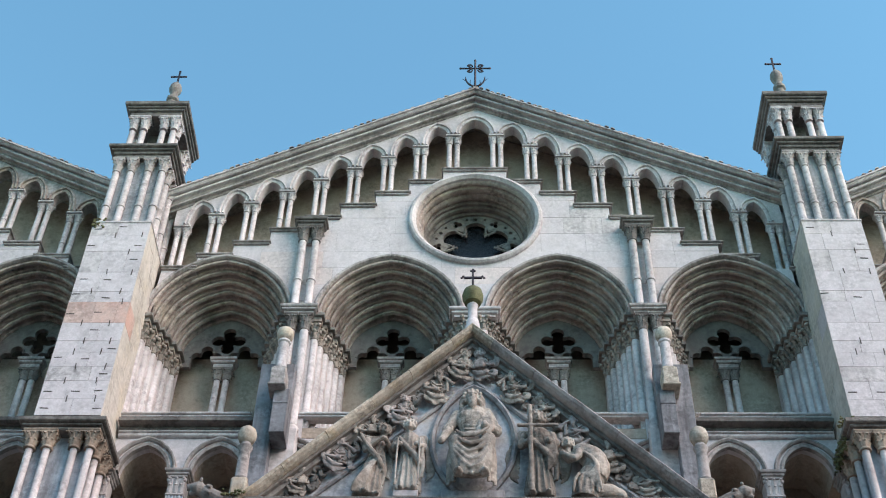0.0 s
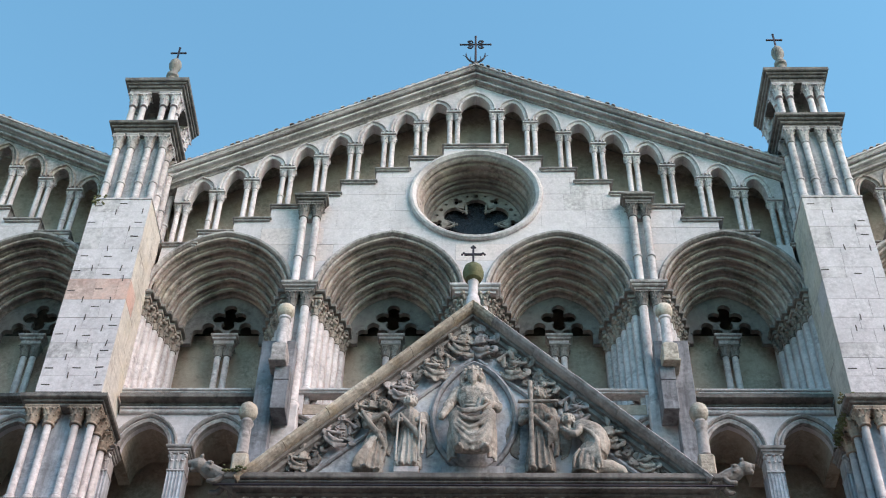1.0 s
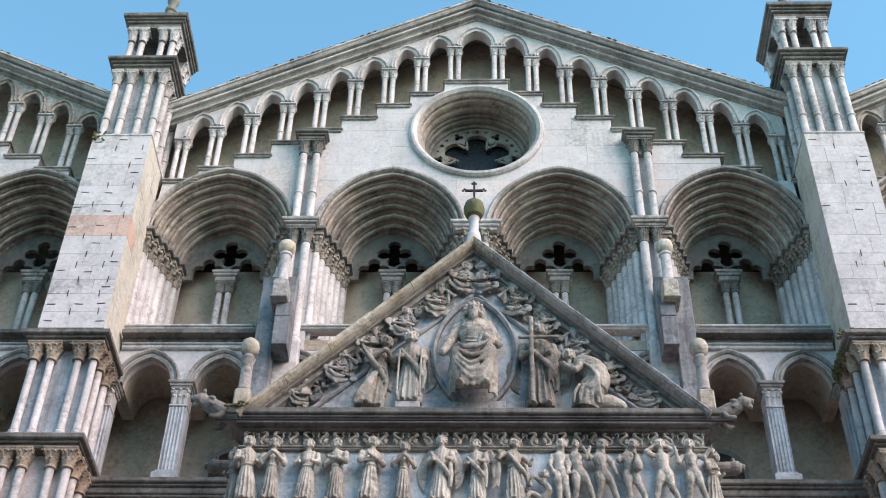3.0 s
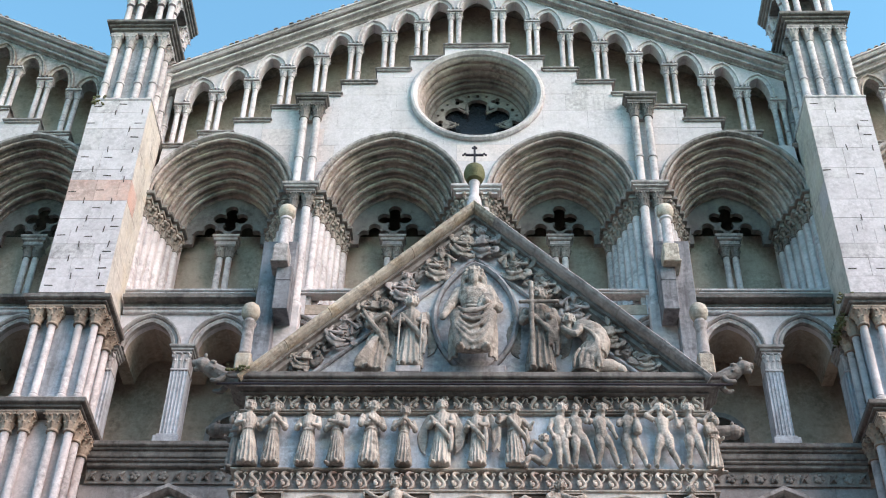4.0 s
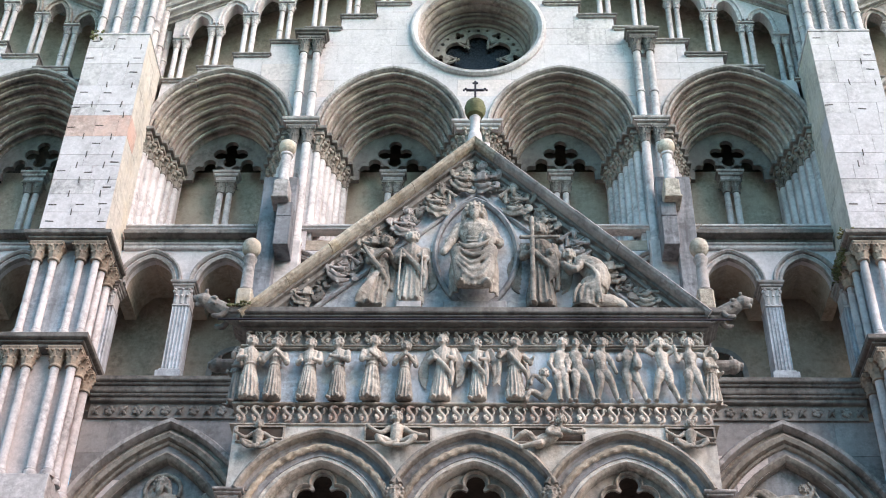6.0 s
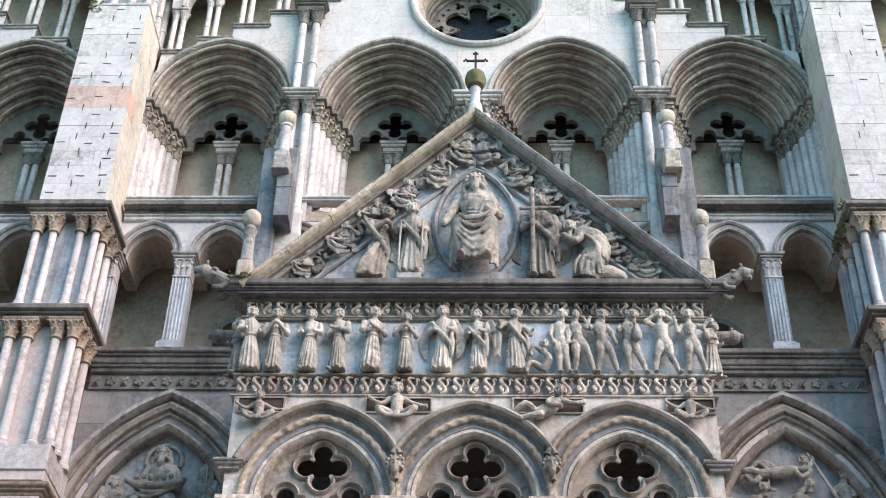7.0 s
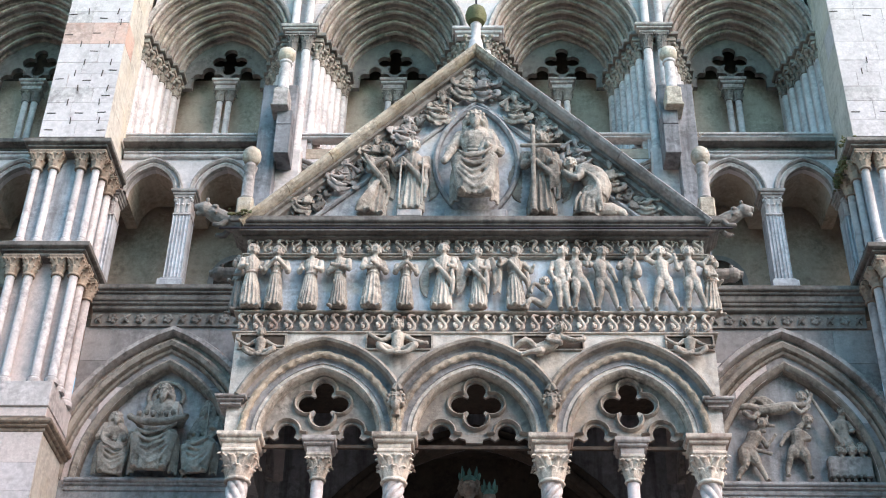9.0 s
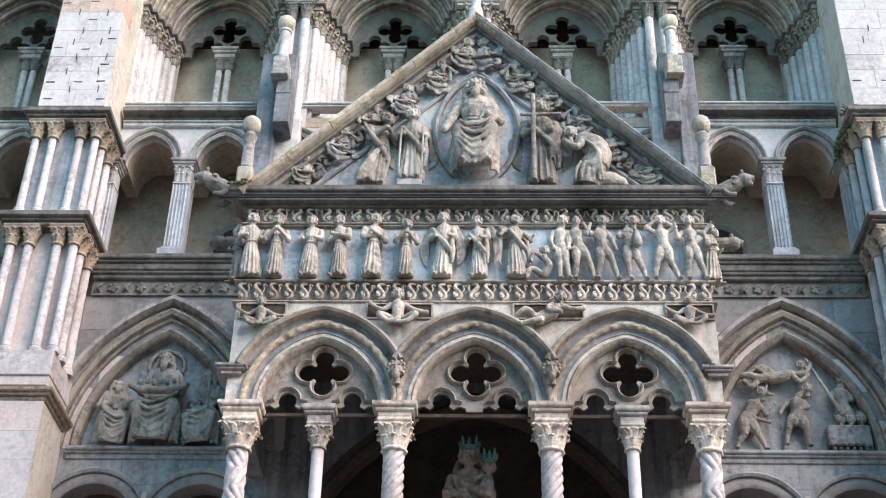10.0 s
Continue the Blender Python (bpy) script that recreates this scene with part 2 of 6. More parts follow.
def circle(cx, cz, r, n=24, start=0.0):
    return [(cx + r * math.cos(start + 2 * math.pi * i / n), cz + r * math.sin(start + 2 * math.pi * i / n)) for i in range(n)]


def foil(cx, cz, off, r, lobes, n=7, start=0.0):
    """The outline of a trefoil, quatrefoil and so on."""
    half = math.pi / lobes
    t = off * math.cos(half) + math.sqrt(max(0.0, r * r - (off * math.sin(half)) ** 2))
    reach = math.atan2(t * math.sin(half), t * math.cos(half) - off)
    pts = []
    for i in range(lobes):
        c = start + 2 * half * i
        ox, oz = cx + off * math.cos(c), cz + off * math.sin(c)
        for k in range(n):
            a = c - reach + 2 * reach * (k + 0.12) / (n - 0.76)
            pts.append((ox + r * math.cos(a), oz + r * math.sin(a)))
    return pts


def slabs(parent, loops, y, courses, lengths, mats, proud=0.012, joint=0.006, seed=1, name="marble_slab"):
    """Facing slabs on a wall front: the outline with its holes cut into courses and lengths."""
    rnd = random.Random(seed)
    base = bmesh.new()
    flat = [[Vector((x, z, 0)) for x, z in lp] for lp in loops]
    vs = [base.verts.new((p.x, y, p.y)) for lp in flat for p in lp]
    for t in mathutils.geometry.tessellate_polygon(flat):
        try:
            base.faces.new([vs[i] for i in t])
        except ValueError:
            pass
    x0, x1 = min(v.co.x for v in vs), max(v.co.x for v in vs)
    for za, zb in zip(courses, courses[1:]):
        row = base.copy()
        for co, no in (((0, 0, za + joint / 2), (0, 0, -1)), ((0, 0, zb - joint / 2), (0, 0, 1))):
            bmesh.ops.bisect_plane(row, geom=row.verts[:] + row.edges[:] + row.faces[:], plane_co=co, plane_no=no, clear_outer=True)
        x = x0 - rnd.random() * lengths[0] * 0.7
        while x < x1 and row.faces:
            xe = x + rnd.uniform(*lengths)
            if x1 - xe < lengths[0] * 0.4:
                xe = x1 + 0.01
            if xe > x0:
                bm = row.copy()
                for co, no in (((x + joint / 2, 0, 0), (-1, 0, 0)), ((xe - joint / 2, 0, 0), (1, 0, 0))):
                    bmesh.ops.bisect_plane(bm, geom=bm.verts[:] + bm.edges[:] + bm.faces[:], plane_co=co, plane_no=no, clear_outer=True)
                if bm.faces:
                    r = bmesh.ops.extrude_face_region(bm, geom=bm.faces[:])
                    out = proud + rnd.uniform(-0.003, 0.004)
                    for v in r["geom"]:
                        if isinstance(v, bmesh.types.BMVert):
                            v.co.y -= out
                    part(name, bm, mats(x, xe, za, zb, rnd), parent)
                else:
                    bm.free()
            x = xe
        row.free()
    base.free()


# carved pieces that are used many times
def leaf(bm, at, angle, height, width, out):
    """A thick leaf that rises and curls over at its tip."""
    c, s = math.cos(angle), math.sin(angle)
    rows = []
    for k, (o, z, w) in enumerate(((0.0, 0.0, 0.9), (0.25, 0.45, 1.0), (0.6, 0.85, 0.85), (1.0, 1.0, 0.6), (1.15, 0.82, 0.25))):
        row = []
        for side, depth in ((-1, 0.0), (0, 0.28), (1, 0.0)):
            r, t = out * o + depth * width * 0.6, side * width * w / 2
            row.append(bm.verts.new((at[0] + c * r - s * t, at[1] + s * r + c * t, at[2] + z * height)))
        rows.append(row)
    back = [[bm.verts.new((v.co.x - c * width * 0.22, v.co.y - s * width * 0.22, v.co.z - 0.02 * height)) for v in row] for row in rows]
    for g in (rows, back):
        for a, b in zip(g, g[1:]):
            for i in range(2):
                bm.faces.new((a[i], a[i + 1], b[i + 1], b[i]))
    for i in (0, 2):
        for k in range(4):
            bm.faces.new((rows[k][i], rows[k + 1][i], back[k + 1][i], back[k][i]))
    for k in (0, 4):
        for i in range(2):
            bm.faces.new((rows[k][i], rows[k][i + 1], back[k][i + 1], back[k][i]))


def fused(me, size):
    """The same mesh with all its overlapping shapes melted into one skin."""
    ob = new("melting", me)
    md = ob.modifiers.new("blend", "REMESH")
    md.mode, md.voxel_size, md.use_smooth_shade = "VOXEL", size, True
    dg = bpy.context.evaluated_depsgraph_get()
    out = bpy.data.meshes.new_from_object(ob.evaluated_get(dg))
    out.name = me.name + "_whole"
    bpy.data.objects.remove(ob)
    return out


def capital_mesh(name, r, w, h, material, rows=2, n=8):
    """A leafy capital, standing on z = 0: neck ring r, abacus w wide."""
    bm = bmesh.new()
    lathe(bm, [(r * 1.22, 0), (r * 1.3, h * 0.05), (r * 1.22, h * 0.1), (r * 1.05, h * 0.12), (r * 1.1, h * 0.4), (w * 0.36, h * 0.66), (w * 0.46, h * 0.8)], seg=12)
    for q in range(rows):
        for i in range(n):
            a = 2 * math.pi * (i + 0.5 * q) / n + math.pi / 4
            rr = r * (1.0 + 0.12 * q)
            leaf(bm, (rr * math.cos(a), rr * math.sin(a), h * (0.12 + 0.27 * q)), a, h * (0.36 + 0.04 * q), 2 * math.pi * r / n * 1.1, w * (0.15 + 0.05 * q))
    for k in range(4):
        a = math.pi / 4 + k * math.pi / 2
        leaf(bm, (r * 1.1 * math.cos(a), r * 1.1 * math.sin(a), h * 0.36), a, h * 0.46, w * 0.22, w * 0.40)
        b = k * math.pi / 2
        blob(bm, (w * 0.43 * math.cos(b), w * 0.43 * math.sin(b), h * 0.83), (w * 0.06, w * 0.06, h * 0.055), 6)
    box(bm, -w * 0.46, w * 0.46, -w * 0.46, w * 0.46, h * 0.8, h * 0.89)
    box(bm, -w * 0.5, w * 0.5, -w * 0.5, w * 0.5, h * 0.892, h, 0.008)
    return mesh_of(name, bm, material, True)


def shaft_mesh(name, r, h, material, ring=None, seg=12):
    """A column's shaft, standing on z = 0, with a moulded base."""
    bm = bmesh.new()
    prof = [(r * 1.5, 0), (r * 1.5, r * 0.5), (r * 1.55, r * 0.75), (r * 1.4, r * 1.1), (r * 1.15, r * 1.3), (r * 1.22, r * 1.6), (r, r * 1.9)]
    if ring:
        z = ring * h
        prof += [(r, z - r * 0.45), (r * 1.25, z - r * 0.3), (r * 1.25, z + r * 0.3), (r, z + r * 0.45)]
    prof += [(r * 0.97, h)]
    lathe(bm, prof, seg=seg)
    return mesh_of(name, bm, material, True)


def column(parent, name, shaft, capital, at, h):
    ob = put(name, shaft, parent, Matrix.Translation(at))
    if capital:
        put("capital", capital, ob, Matrix.Translation((0, 0, h)))
    return ob


def cornice_box(bm, x0, x1, yf, yb, z0, steps, sides=True):
    """A moulded cornice round three sides: steps of (height, how far it stands out), from the bottom up."""
    prof, z, last = [(0.0, z0)], z0, 0.0
    for h, o in steps:
        grow = o - last
        prof += [(last + grow * 0.65, z + min(0.012, h * 0.15)), (o - 0.004, z + min(0.03, h * 0.35)), (o, z + min(0.045, h * 0.5)), (o, z + h - 0.006), (o - 0.006, z + h)]
        z, last = z + h, o
    rows = []
    for o, zz in prof:
        s = o if sides else 0.0
        rows.append([bm.verts.new(p) for p in ((x0 - s, yb, zz), (x0 - s, yf - o, zz), (x1 + s, yf - o, zz), (x1 + s, yb, zz))])
    for a, b in zip(rows, rows[1:]):
        for i in range(4):
            j = (i + 1) % 4
            bm.faces.new((a[i], a[j], b[j], b[i]))
    bm.faces.new(rows[0])
    bm.faces.new(rows[-1])
    return bm


# ---- the facade's plan: metres from its middle line, and heights ----
BUTT = 8.45                      # middle of each buttress
SPRING, SILL3 = 23.95, 20.66     # upper windows: foot of the arches, ledge below
WIN = [2.03, 6.09, 10.81, 14.87]  # middles of the upper windows, on both sides
PAIRX = [0.585, 1.46, 2.31, 3.18, 4.03, 4.88, 5.76, 6.60, 7.42]


def cap_z(x):
    return 31.14 - 0.528 * abs(x) + 0.007 * x


def sill_z(x):
    return 29.68 - 0.545 * abs(x)


def eave_z(x):
    return 32.46 - 0.540 * abs(x) + 0.014 * x


ground = tagged(part("ground", box(bmesh.new(), -3000, 3000, -3000, 3000, -0.3, 0), PAVING, None), "pale stone paving of the square", "ground", kind="structure")

# unseen plain fronts added to close the square, cut skylight and bounce warmth
for nm, x0, x1, y0, y1 in (("wall_square_back", -60, 60, -50, -49), ("wall_square_left", -61, -60, -50, 2), ("wall_square_right", 60, 61, -50, 2)):
    tagged(part(nm, box(bmesh.new(), x0, x1, y0, y1, 0, 27), BOUNCEWALL, None), "unseen plain wall added to cut skylight and bounce warmth", "wall", kind="structure")

# ---- setting: the main walls ----
def stair(x_mid, half, side=1):
    """Stepped upper edge of the wall below a gable arcade, from its middle outwards."""
    pts, last = [], 0.0
    for x in PAIRX:
        e = min(x + 0.24, half)
        z = sill_z(x) - 0.07
        pts += [(x_mid + side * last, z), (x_mid + side * e, z)]
        last = e
    return pts


def window_foot(cx):
    return [(cx - 1.7, 20.3), (cx - 1.7, SPRING)] + pointed(cx, SPRING, 1.7, 1.97)[1:-1] + [(cx + 1.7, SPRING), (cx + 1.7, 20.3)]


wall_mid = tagged(new("wall_central"), "white marble facade wall with large facing slabs", "wall", kind="structure")
edge = []
for cx in (-6.09, -2.03, 2.03, 6.09):
    edge += window_foot(cx)
outline = [(-7.9, 20.3)] + edge + [(7.9, 20.3)] + stair(0, 7.9)[::-1] + stair(0, 7.9, -1)
rose_hole = circle(0.02, 27.42, 1.52, 40)
part("backing", plate(bmesh.new(), [outline, rose_hole], 0.013, 0.3), WALLGREY, wall_mid)
part("lower_string", cornice_box(bmesh.new(), -7.75, 7.75, -0.001, 0.2, 20.86, [(0.05, 0.05), (0.06, 0.09)], False), MARBLE, wall_mid)


def main_tone(x, xe, za, zb, rnd):
    m = (x + xe) / 2
    if 3.3 < abs(m) < 5.6 and 24.9 < za < 25.9 and rnd.random() < 0.75:
        return PALEPINK
    if 0.2 < abs(m) < 1.0 and za < 25.6:
        return PALEPINK
    return SLAB if rnd.random() < 0.9 else MARBLE


slabs(wall_mid, [outline, rose_hole], 0.012, [20.3, 21.5, 22.7, 23.9, 24.5, 25.05, 25.62, 26.2, 26.85, 27.45, 28.1, 28.72, 29.4], (0.75, 1.7), main_tone, seed=5)

for side in (-1, 1):
    w = tagged(new("wall_left" if side < 0 else "wall_right"), "white marble wall of the neighbouring gable", "wall", kind="structure")
    mid = side * 2 * BUTT
    st = [p for p in stair(mid, 7.6, -side) if abs(p[0]) < 13.6]
    st = [(side * 13.6, st[0][1])] + st
    o = [(side * 9.0, 20.3)] + [(x, z) for x, z in (window_foot(side * 10.81) if side > 0 else window_foot(side * 10.81)[::-1])] + [(side * 13.6, 20.3)] + st + [(side * 9.0, st[-1][1])]
    part("backing", plate(bmesh.new(), [o], 0.013, 0.3), WALLGREY, w)
    slabs(w, [o], 0.012, [20.3, 22.0, 23.9, 24.9, 25.6, 26.3, 27.0, 27.9], (0.8, 1.5), main_tone, seed=9 + side)

# closing walls and floors behind the openings
closing = tagged(new("wall_inner"), "beige plastered inner wall behind the galleries", "wall", kind="structure")
part("plaster", box(bmesh.new(), -14, 14, 2.0, 2.2, 20.2, 24.42), PLASTER, closing)
# near-black wall stands in for the unlit void above the plaster
part("dark_wall", box(bmesh.new(), -14, 14, 2.4, 2.7, 20.2, 27.5), SHADE_AND_TIES, closing)
part("gallery_plaster", box(bmesh.new(), -14, 14, 1.6, 1.9, 15.9, 20.4), PLASTER, closing)
for side in (-1, 1):
    bm = bmesh.new()
    z = 18.14
    lp = [(side * 5.25 + 0.62 * math.cos(math.pi * k / 14), z + 0.7 * math.sin(math.pi * k / 14)) for k in range(15)]
    sweep(bm, [(side * 5.25 + 0.62, 16.9)] + lp + [(side * 5.25 - 0.62, 16.9)], [(0, 1.55), (0.12, 1.55), (0.12, 1.62), (0, 1.62)])
    part("niche_arch", bm, WALLGREY, closing)
    # the niche is a flat near-black plate; its shade is only colour
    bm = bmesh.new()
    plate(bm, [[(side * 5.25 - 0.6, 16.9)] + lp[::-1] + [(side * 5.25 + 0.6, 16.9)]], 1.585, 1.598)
    part("niche", bm, SHADE_AND_TIES, closing)
# slabs added behind the openings to keep sky light out
for nm, z0, z1, y0 in (("floor_upper", 20.35, 20.62, 0.05), ("ceiling_upper", 26.4, 26.6, 1.3), ("ceiling_gallery", 20.2, 20.34, 0.3), ("floor_gallery", 16.2, 16.6, 0.05)):
    tagged(part(nm, box(bmesh.new(), -14, 14, y0, 2.39, z0, z1), PLASTER, None), "plastered slab added to keep sky light out of the galleries", "ceiling" if "ceil" in nm else "floor", kind="structure")

# gable back walls and roofs
for k, mid in enumerate((-2 * BUTT, 0, 2 * BUTT)):
    lo, hi = max(-14, mid - 8.3), min(14, mid + 8.3)
    pts = [(lo, sill_z(lo - mid) - 0.35)] + ([(mid, sill_z(0) - 0.35)] if lo < mid < hi else []) + [(hi, sill_z(hi - mid) - 0.35), (hi, eave_z(hi - mid) - 0.25)] + ([(mid, eave_z(0) - 0.25)] if lo < mid < hi else []) + [(lo, eave_z(lo - mid) - 0.25)]
    tagged(part("wall_gable", plate(bmesh.new(), [pts], 0.95, 1.2), PLASTER, None), "shaded beige plaster wall behind the gable arcade", "wall", kind="structure")
    bm = bmesh.new()
    ln = [(lo, eave_z(lo - mid) - 0.02)] + ([(mid, eave_z(0) - 0.02)] if lo < mid < hi else []) + [(hi, eave_z(hi - mid) - 0.02)]
    sweep(bm, ln, [(0, -0.40), (0.03, -0.40), (0.03, 14), (-0.12, 14), (-0.12, -0.1), (0, -0.1)])
    roof = tagged(part("roof", bm, TILE, None), "shallow pitched roof edged with worn clay tiles", "roof", kind="structure")
    # stepped cornice under the eaves
    cor = tagged(new("gable_cornice"), "weathered marble cornice along the gable slopes", "cornice", kind="structure")
    for nm, prof, mt in (("crown_moulding", [(0, -0.43), (0, 0.3), (-0.07, 0.3), (-0.07, -0.22), (-0.10, -0.27), (-0.105, -0.33), (-0.07, -0.37), (-0.05, -0.38), (-0.045, -0.43)], MARBLE),
                         ("fascia", [(-0.072, -0.20), (-0.072, 0.3), (-0.22, 0.3), (-0.22, -0.10), (-0.19, -0.13), (-0.185, -0.20), (-0.21, -0.23), (-0.20, -0.26), (-0.16, -0.27), (-0.14, -0.21)], WORN),
                         ("lower_moulding", [(-0.222, -0.09), (-0.222, 0.3), (-0.38, 0.3), (-0.38, 0.0), (-0.33, -0.02), (-0.32, -0.07), (-0.35, -0.10), (-0.34, -0.14), (-0.29, -0.15), (-0.26, -0.10)], WORN)):
        part(nm, sweep(bmesh.new(), ln, prof), MARBLE if nm != "lower_moulding" else mt, cor)
    # tile ends along the edge
    bm = bmesh.new()
    for i in range(7):
        a = math.pi * i / 6
        bm.verts.new((0.06 * math.cos(a), -0.05, 0.035 * math.sin(a))), bm.verts.new((0.06 * math.cos(a), 0.5, 0.035 * math.sin(a)))
    vs = list(bm.verts)
    for i in range(6):
        bm.faces.new((vs[2 * i], vs[2 * i + 2], vs[2 * i + 3], vs[2 * i + 1]))
    bm.faces.new(vs[0::2])
    tile_end = mesh_of("roof_tile", bm, WORN, True)
    rnd = random.Random(3 + k)
    x = lo + 0.1
    while x < hi:
        s = 1 if x > mid else -1
        put("roof_tile", tile_end, roof, Matrix.Translation((x, -0.39 + rnd.uniform(-0.03, 0.03), eave_z(x - mid) - 0.012 + rnd.uniform(-0.015, 0.01))) @ pose(0, 0, 0, 0, s * 28 + rnd.uniform(-5, 5), 0))
        x += rnd.uniform(0.13, 0.21)

# ---- gable arcades ----
GCAP = capital_mesh("gable_capital", 0.068, 0.19, 0.27, MARBLE, rows=2, n=6)
gshaft = {}


def arcade(mid, xs_signed, label):
    th = thing("gable_arcade", (mid, 0, 25.5), label, "arcade", "gable arcades")
    pr = sorted(xs_signed)
    for x in pr:
        zc, zs = cap_z(x), sill_z(x)
        h = round(zc - zs - 0.27, 2)
        if h not in gshaft:
            gshaft[h] = [shaft_mesh("colonnette", 0.07, h, MARBLE), shaft_mesh("colonnette_ringed", 0.07, h, MARBLE, 0.42)]
        rnd = random.Random(int(x * 100))
        for dx in (-0.105, 0.105):
            column(th, "colonnette", gshaft[h][rnd.random() < 0.14], GCAP, (mid + x + dx, 0.14, zc - 0.27 - h), h)
        part("impost", box(bmesh.new(), mid + x - 0.21, mid + x + 0.21, 0.0, 0.28, zc + 0.001, zc + 0.06, 0.01), MARBLE, th)
    for i, x in enumerate(pr):
        # stepped sills
        out = abs(x) + 0.24
        inner = [abs(q) + 0.24 for q in PAIRX if q < abs(x) - 0.1]
        a, b = (inner[-1] if inner else -out), out
        s = 1 if x > 0 else -1
        if not inner and x < 0:
            continue
        x0, x1 = sorted((s * a, s * b)) if inner else (-out, out)
        bm = bmesh.new()
        box(bm, mid + x0 - 0.05, mid + x1 + 0.05, -0.10, 0.4, sill_z(x) - 0.045, sill_z(x), 0.012)
        box(bm, mid + x0 - 0.01, mid + x1 + 0.01, -0.055, 0.4, sill_z(x) - 0.10, sill_z(x) - 0.046, 0.01)
        part("stepped_sill", bm, WORN, th)
        part("sill_back", box(bmesh.new(), mid + x0, mid + x1, 0.3, 0.94, sill_z(x) - 0.14, sill_z(x) - 0.05), WALLGREY, th)
    edge = []
    rings = []
    q = 76
    for x, xn in zip(pr, pr[1:]):
        if xn - x > 1.4:
            continue
        za, zb = cap_z(x) + 0.06, cap_z(xn) + 0.06
        xm = (x + xn) / 2
        top = max(za, zb) * 0.55 + min(za, zb) * 0.45 + (0.50 if abs(xm) > 0.2 else 0.62)
        up = []
        for k in range(9):
            u = radians(q * k / 8)
            up.append((mid + x + 0.17 + (xm - x - 0.17) * (1 - math.cos(u)) / (1 - math.cos(radians(q))), za + (top - za) * math.sin(u) / math.sin(radians(q))))
        dn = []
        for k in range(8):
            u = radians(q * k / 8)
            dn.append((mid + xn - 0.17 + (xm - xn + 0.17) * (1 - math.cos(u)) / (1 - math.cos(radians(q))), zb + (top - zb) * math.sin(u) / math.sin(radians(q))))
        path = up + dn[::-1]
        edge += path
        rings.append(path)
    lo, hi = edge[0][0] - 0.4, edge[-1][0] + 0.4
    lo, hi = max(lo, mid - 7.75), min(hi, mid + 7.75)
    up_edge = [(hi, eave_z(hi - mid) - 0.3)] + ([(mid, eave_z(0) - 0.3)] if lo < mid < hi else []) + [(lo, eave_z(lo - mid) - 0.3)]
    outl = [(lo, edge[0][1])] + edge + [(hi, edge[-1][1])] + up_edge
    part("spandrel_wall", plate(bmesh.new(), [outl], 0.03, 0.30), SLAB if mid == 0 else WORN, th)
    for path in rings:
        bm = bmesh.new()
        sweep(bm, path, [(-0.005, 0.02), (-0.005, -0.01), (0.035, -0.03), (0.05, 0.005), (0.085, 0.0), (0.10, -0.05), (0.14, -0.05), (0.15, 0.028)])
        part("arch_moulding", bm, MARBLE if mid == 0 else MOULD, th, "", True)
    return th


arcade(0, [s * x * (1.015 if s > 0 and x > 1 else 1.0) for x in PAIRX for s in (-1, 1)], "marble gable arcade of paired colonnettes and stepped sills")
for side in (-1, 1):
    arcade(side * 2 * BUTT, [-side * x for x in PAIRX if x > 3.0], "marble arcade of paired colonnettes on a side gable")

# iron cross on the gable's top
cr = thing("gable_cross", (0, -0.3, 32.4), "ornate dark wrought iron cross on the gable top", "cross")
part("foot", lathe(bmesh.new(), [(0.12, 0), (0.14, 0.06), (0.05, 0.1), (0.03, 0.16)], (0, -0.3, 32.42), 10), WORN, cr)
bm = bmesh.new()
tube(bm, [(0, -0.3, 32.5), (0, -0.3, 33.86)], [0.035, 0.026])
tube(bm, [(-0.4, -0.3, 33.5), (0.4, -0.3, 33.5)], [0.026, 0.026])
for s in (-1, 1):
    blob(bm, (s * 0.42, -0.3, 33.5), (0.04, 0.03, 0.04), 6)
    for q in (-1, 1):
        tube(bm, [(s * 0.10, -0.3, 33.5 + q * 0.02), (s * 0.22, -0.3, 33.5 + q * 0.14), (s * 0.12, -0.3, 33.5 + q * 0.17), (s * 0.08, -0.3, 33.5 + q * 0.09)], [0.024] * 4, 6)
blob(bm, (0, -0.3, 33.88), (0.04, 0.03, 0.05), 6)
part("cross", bm, IRON, cr)
for s in (-1, 1):
    bm = bmesh.new()
    tube(bm, [(0, -0.3, 32.62), (s * 0.15, -0.3, 32.72), (s * 0.25, -0.3, 32.9), (s * 0.27, -0.3, 33.1)], [0.026, 0.032, 0.026, 0.01], 6)
    tube(bm, [(s * 0.15, -0.3, 32.72), (s * 0.13, -0.3, 32.95)], [0.016, 0.005], 6)
    tube(bm, [(s * 0.25, -0.3, 32.9), (s * 0.36, -0.3, 33.0)], [0.014, 0.005], 6)
    part("iron_leaf", bm, IRON, cr)

# ---- rose window ----
rs = thing("rose_window", (0.02, 0.5, 27.42), "round rose window with deep moulded marble rings", "window")
RC = (0.02, 27.42)


def ring_of(bm, prof, n=56):
    rows = [[bm.verts.new((RC[0] + r * math.cos(2 * math.pi * i / n), y, RC[1] + r * math.sin(2 * math.pi * i / n))) for i in range(n)] for r, y in prof]
    m = len(prof)
    for a in range(m):
        b = (a + 1) % m
        for i in range(n):
            j = (i + 1) % n
            bm.faces.new((rows[a][i], rows[a][j], rows[b][j], rows[b][i]))
    return bm


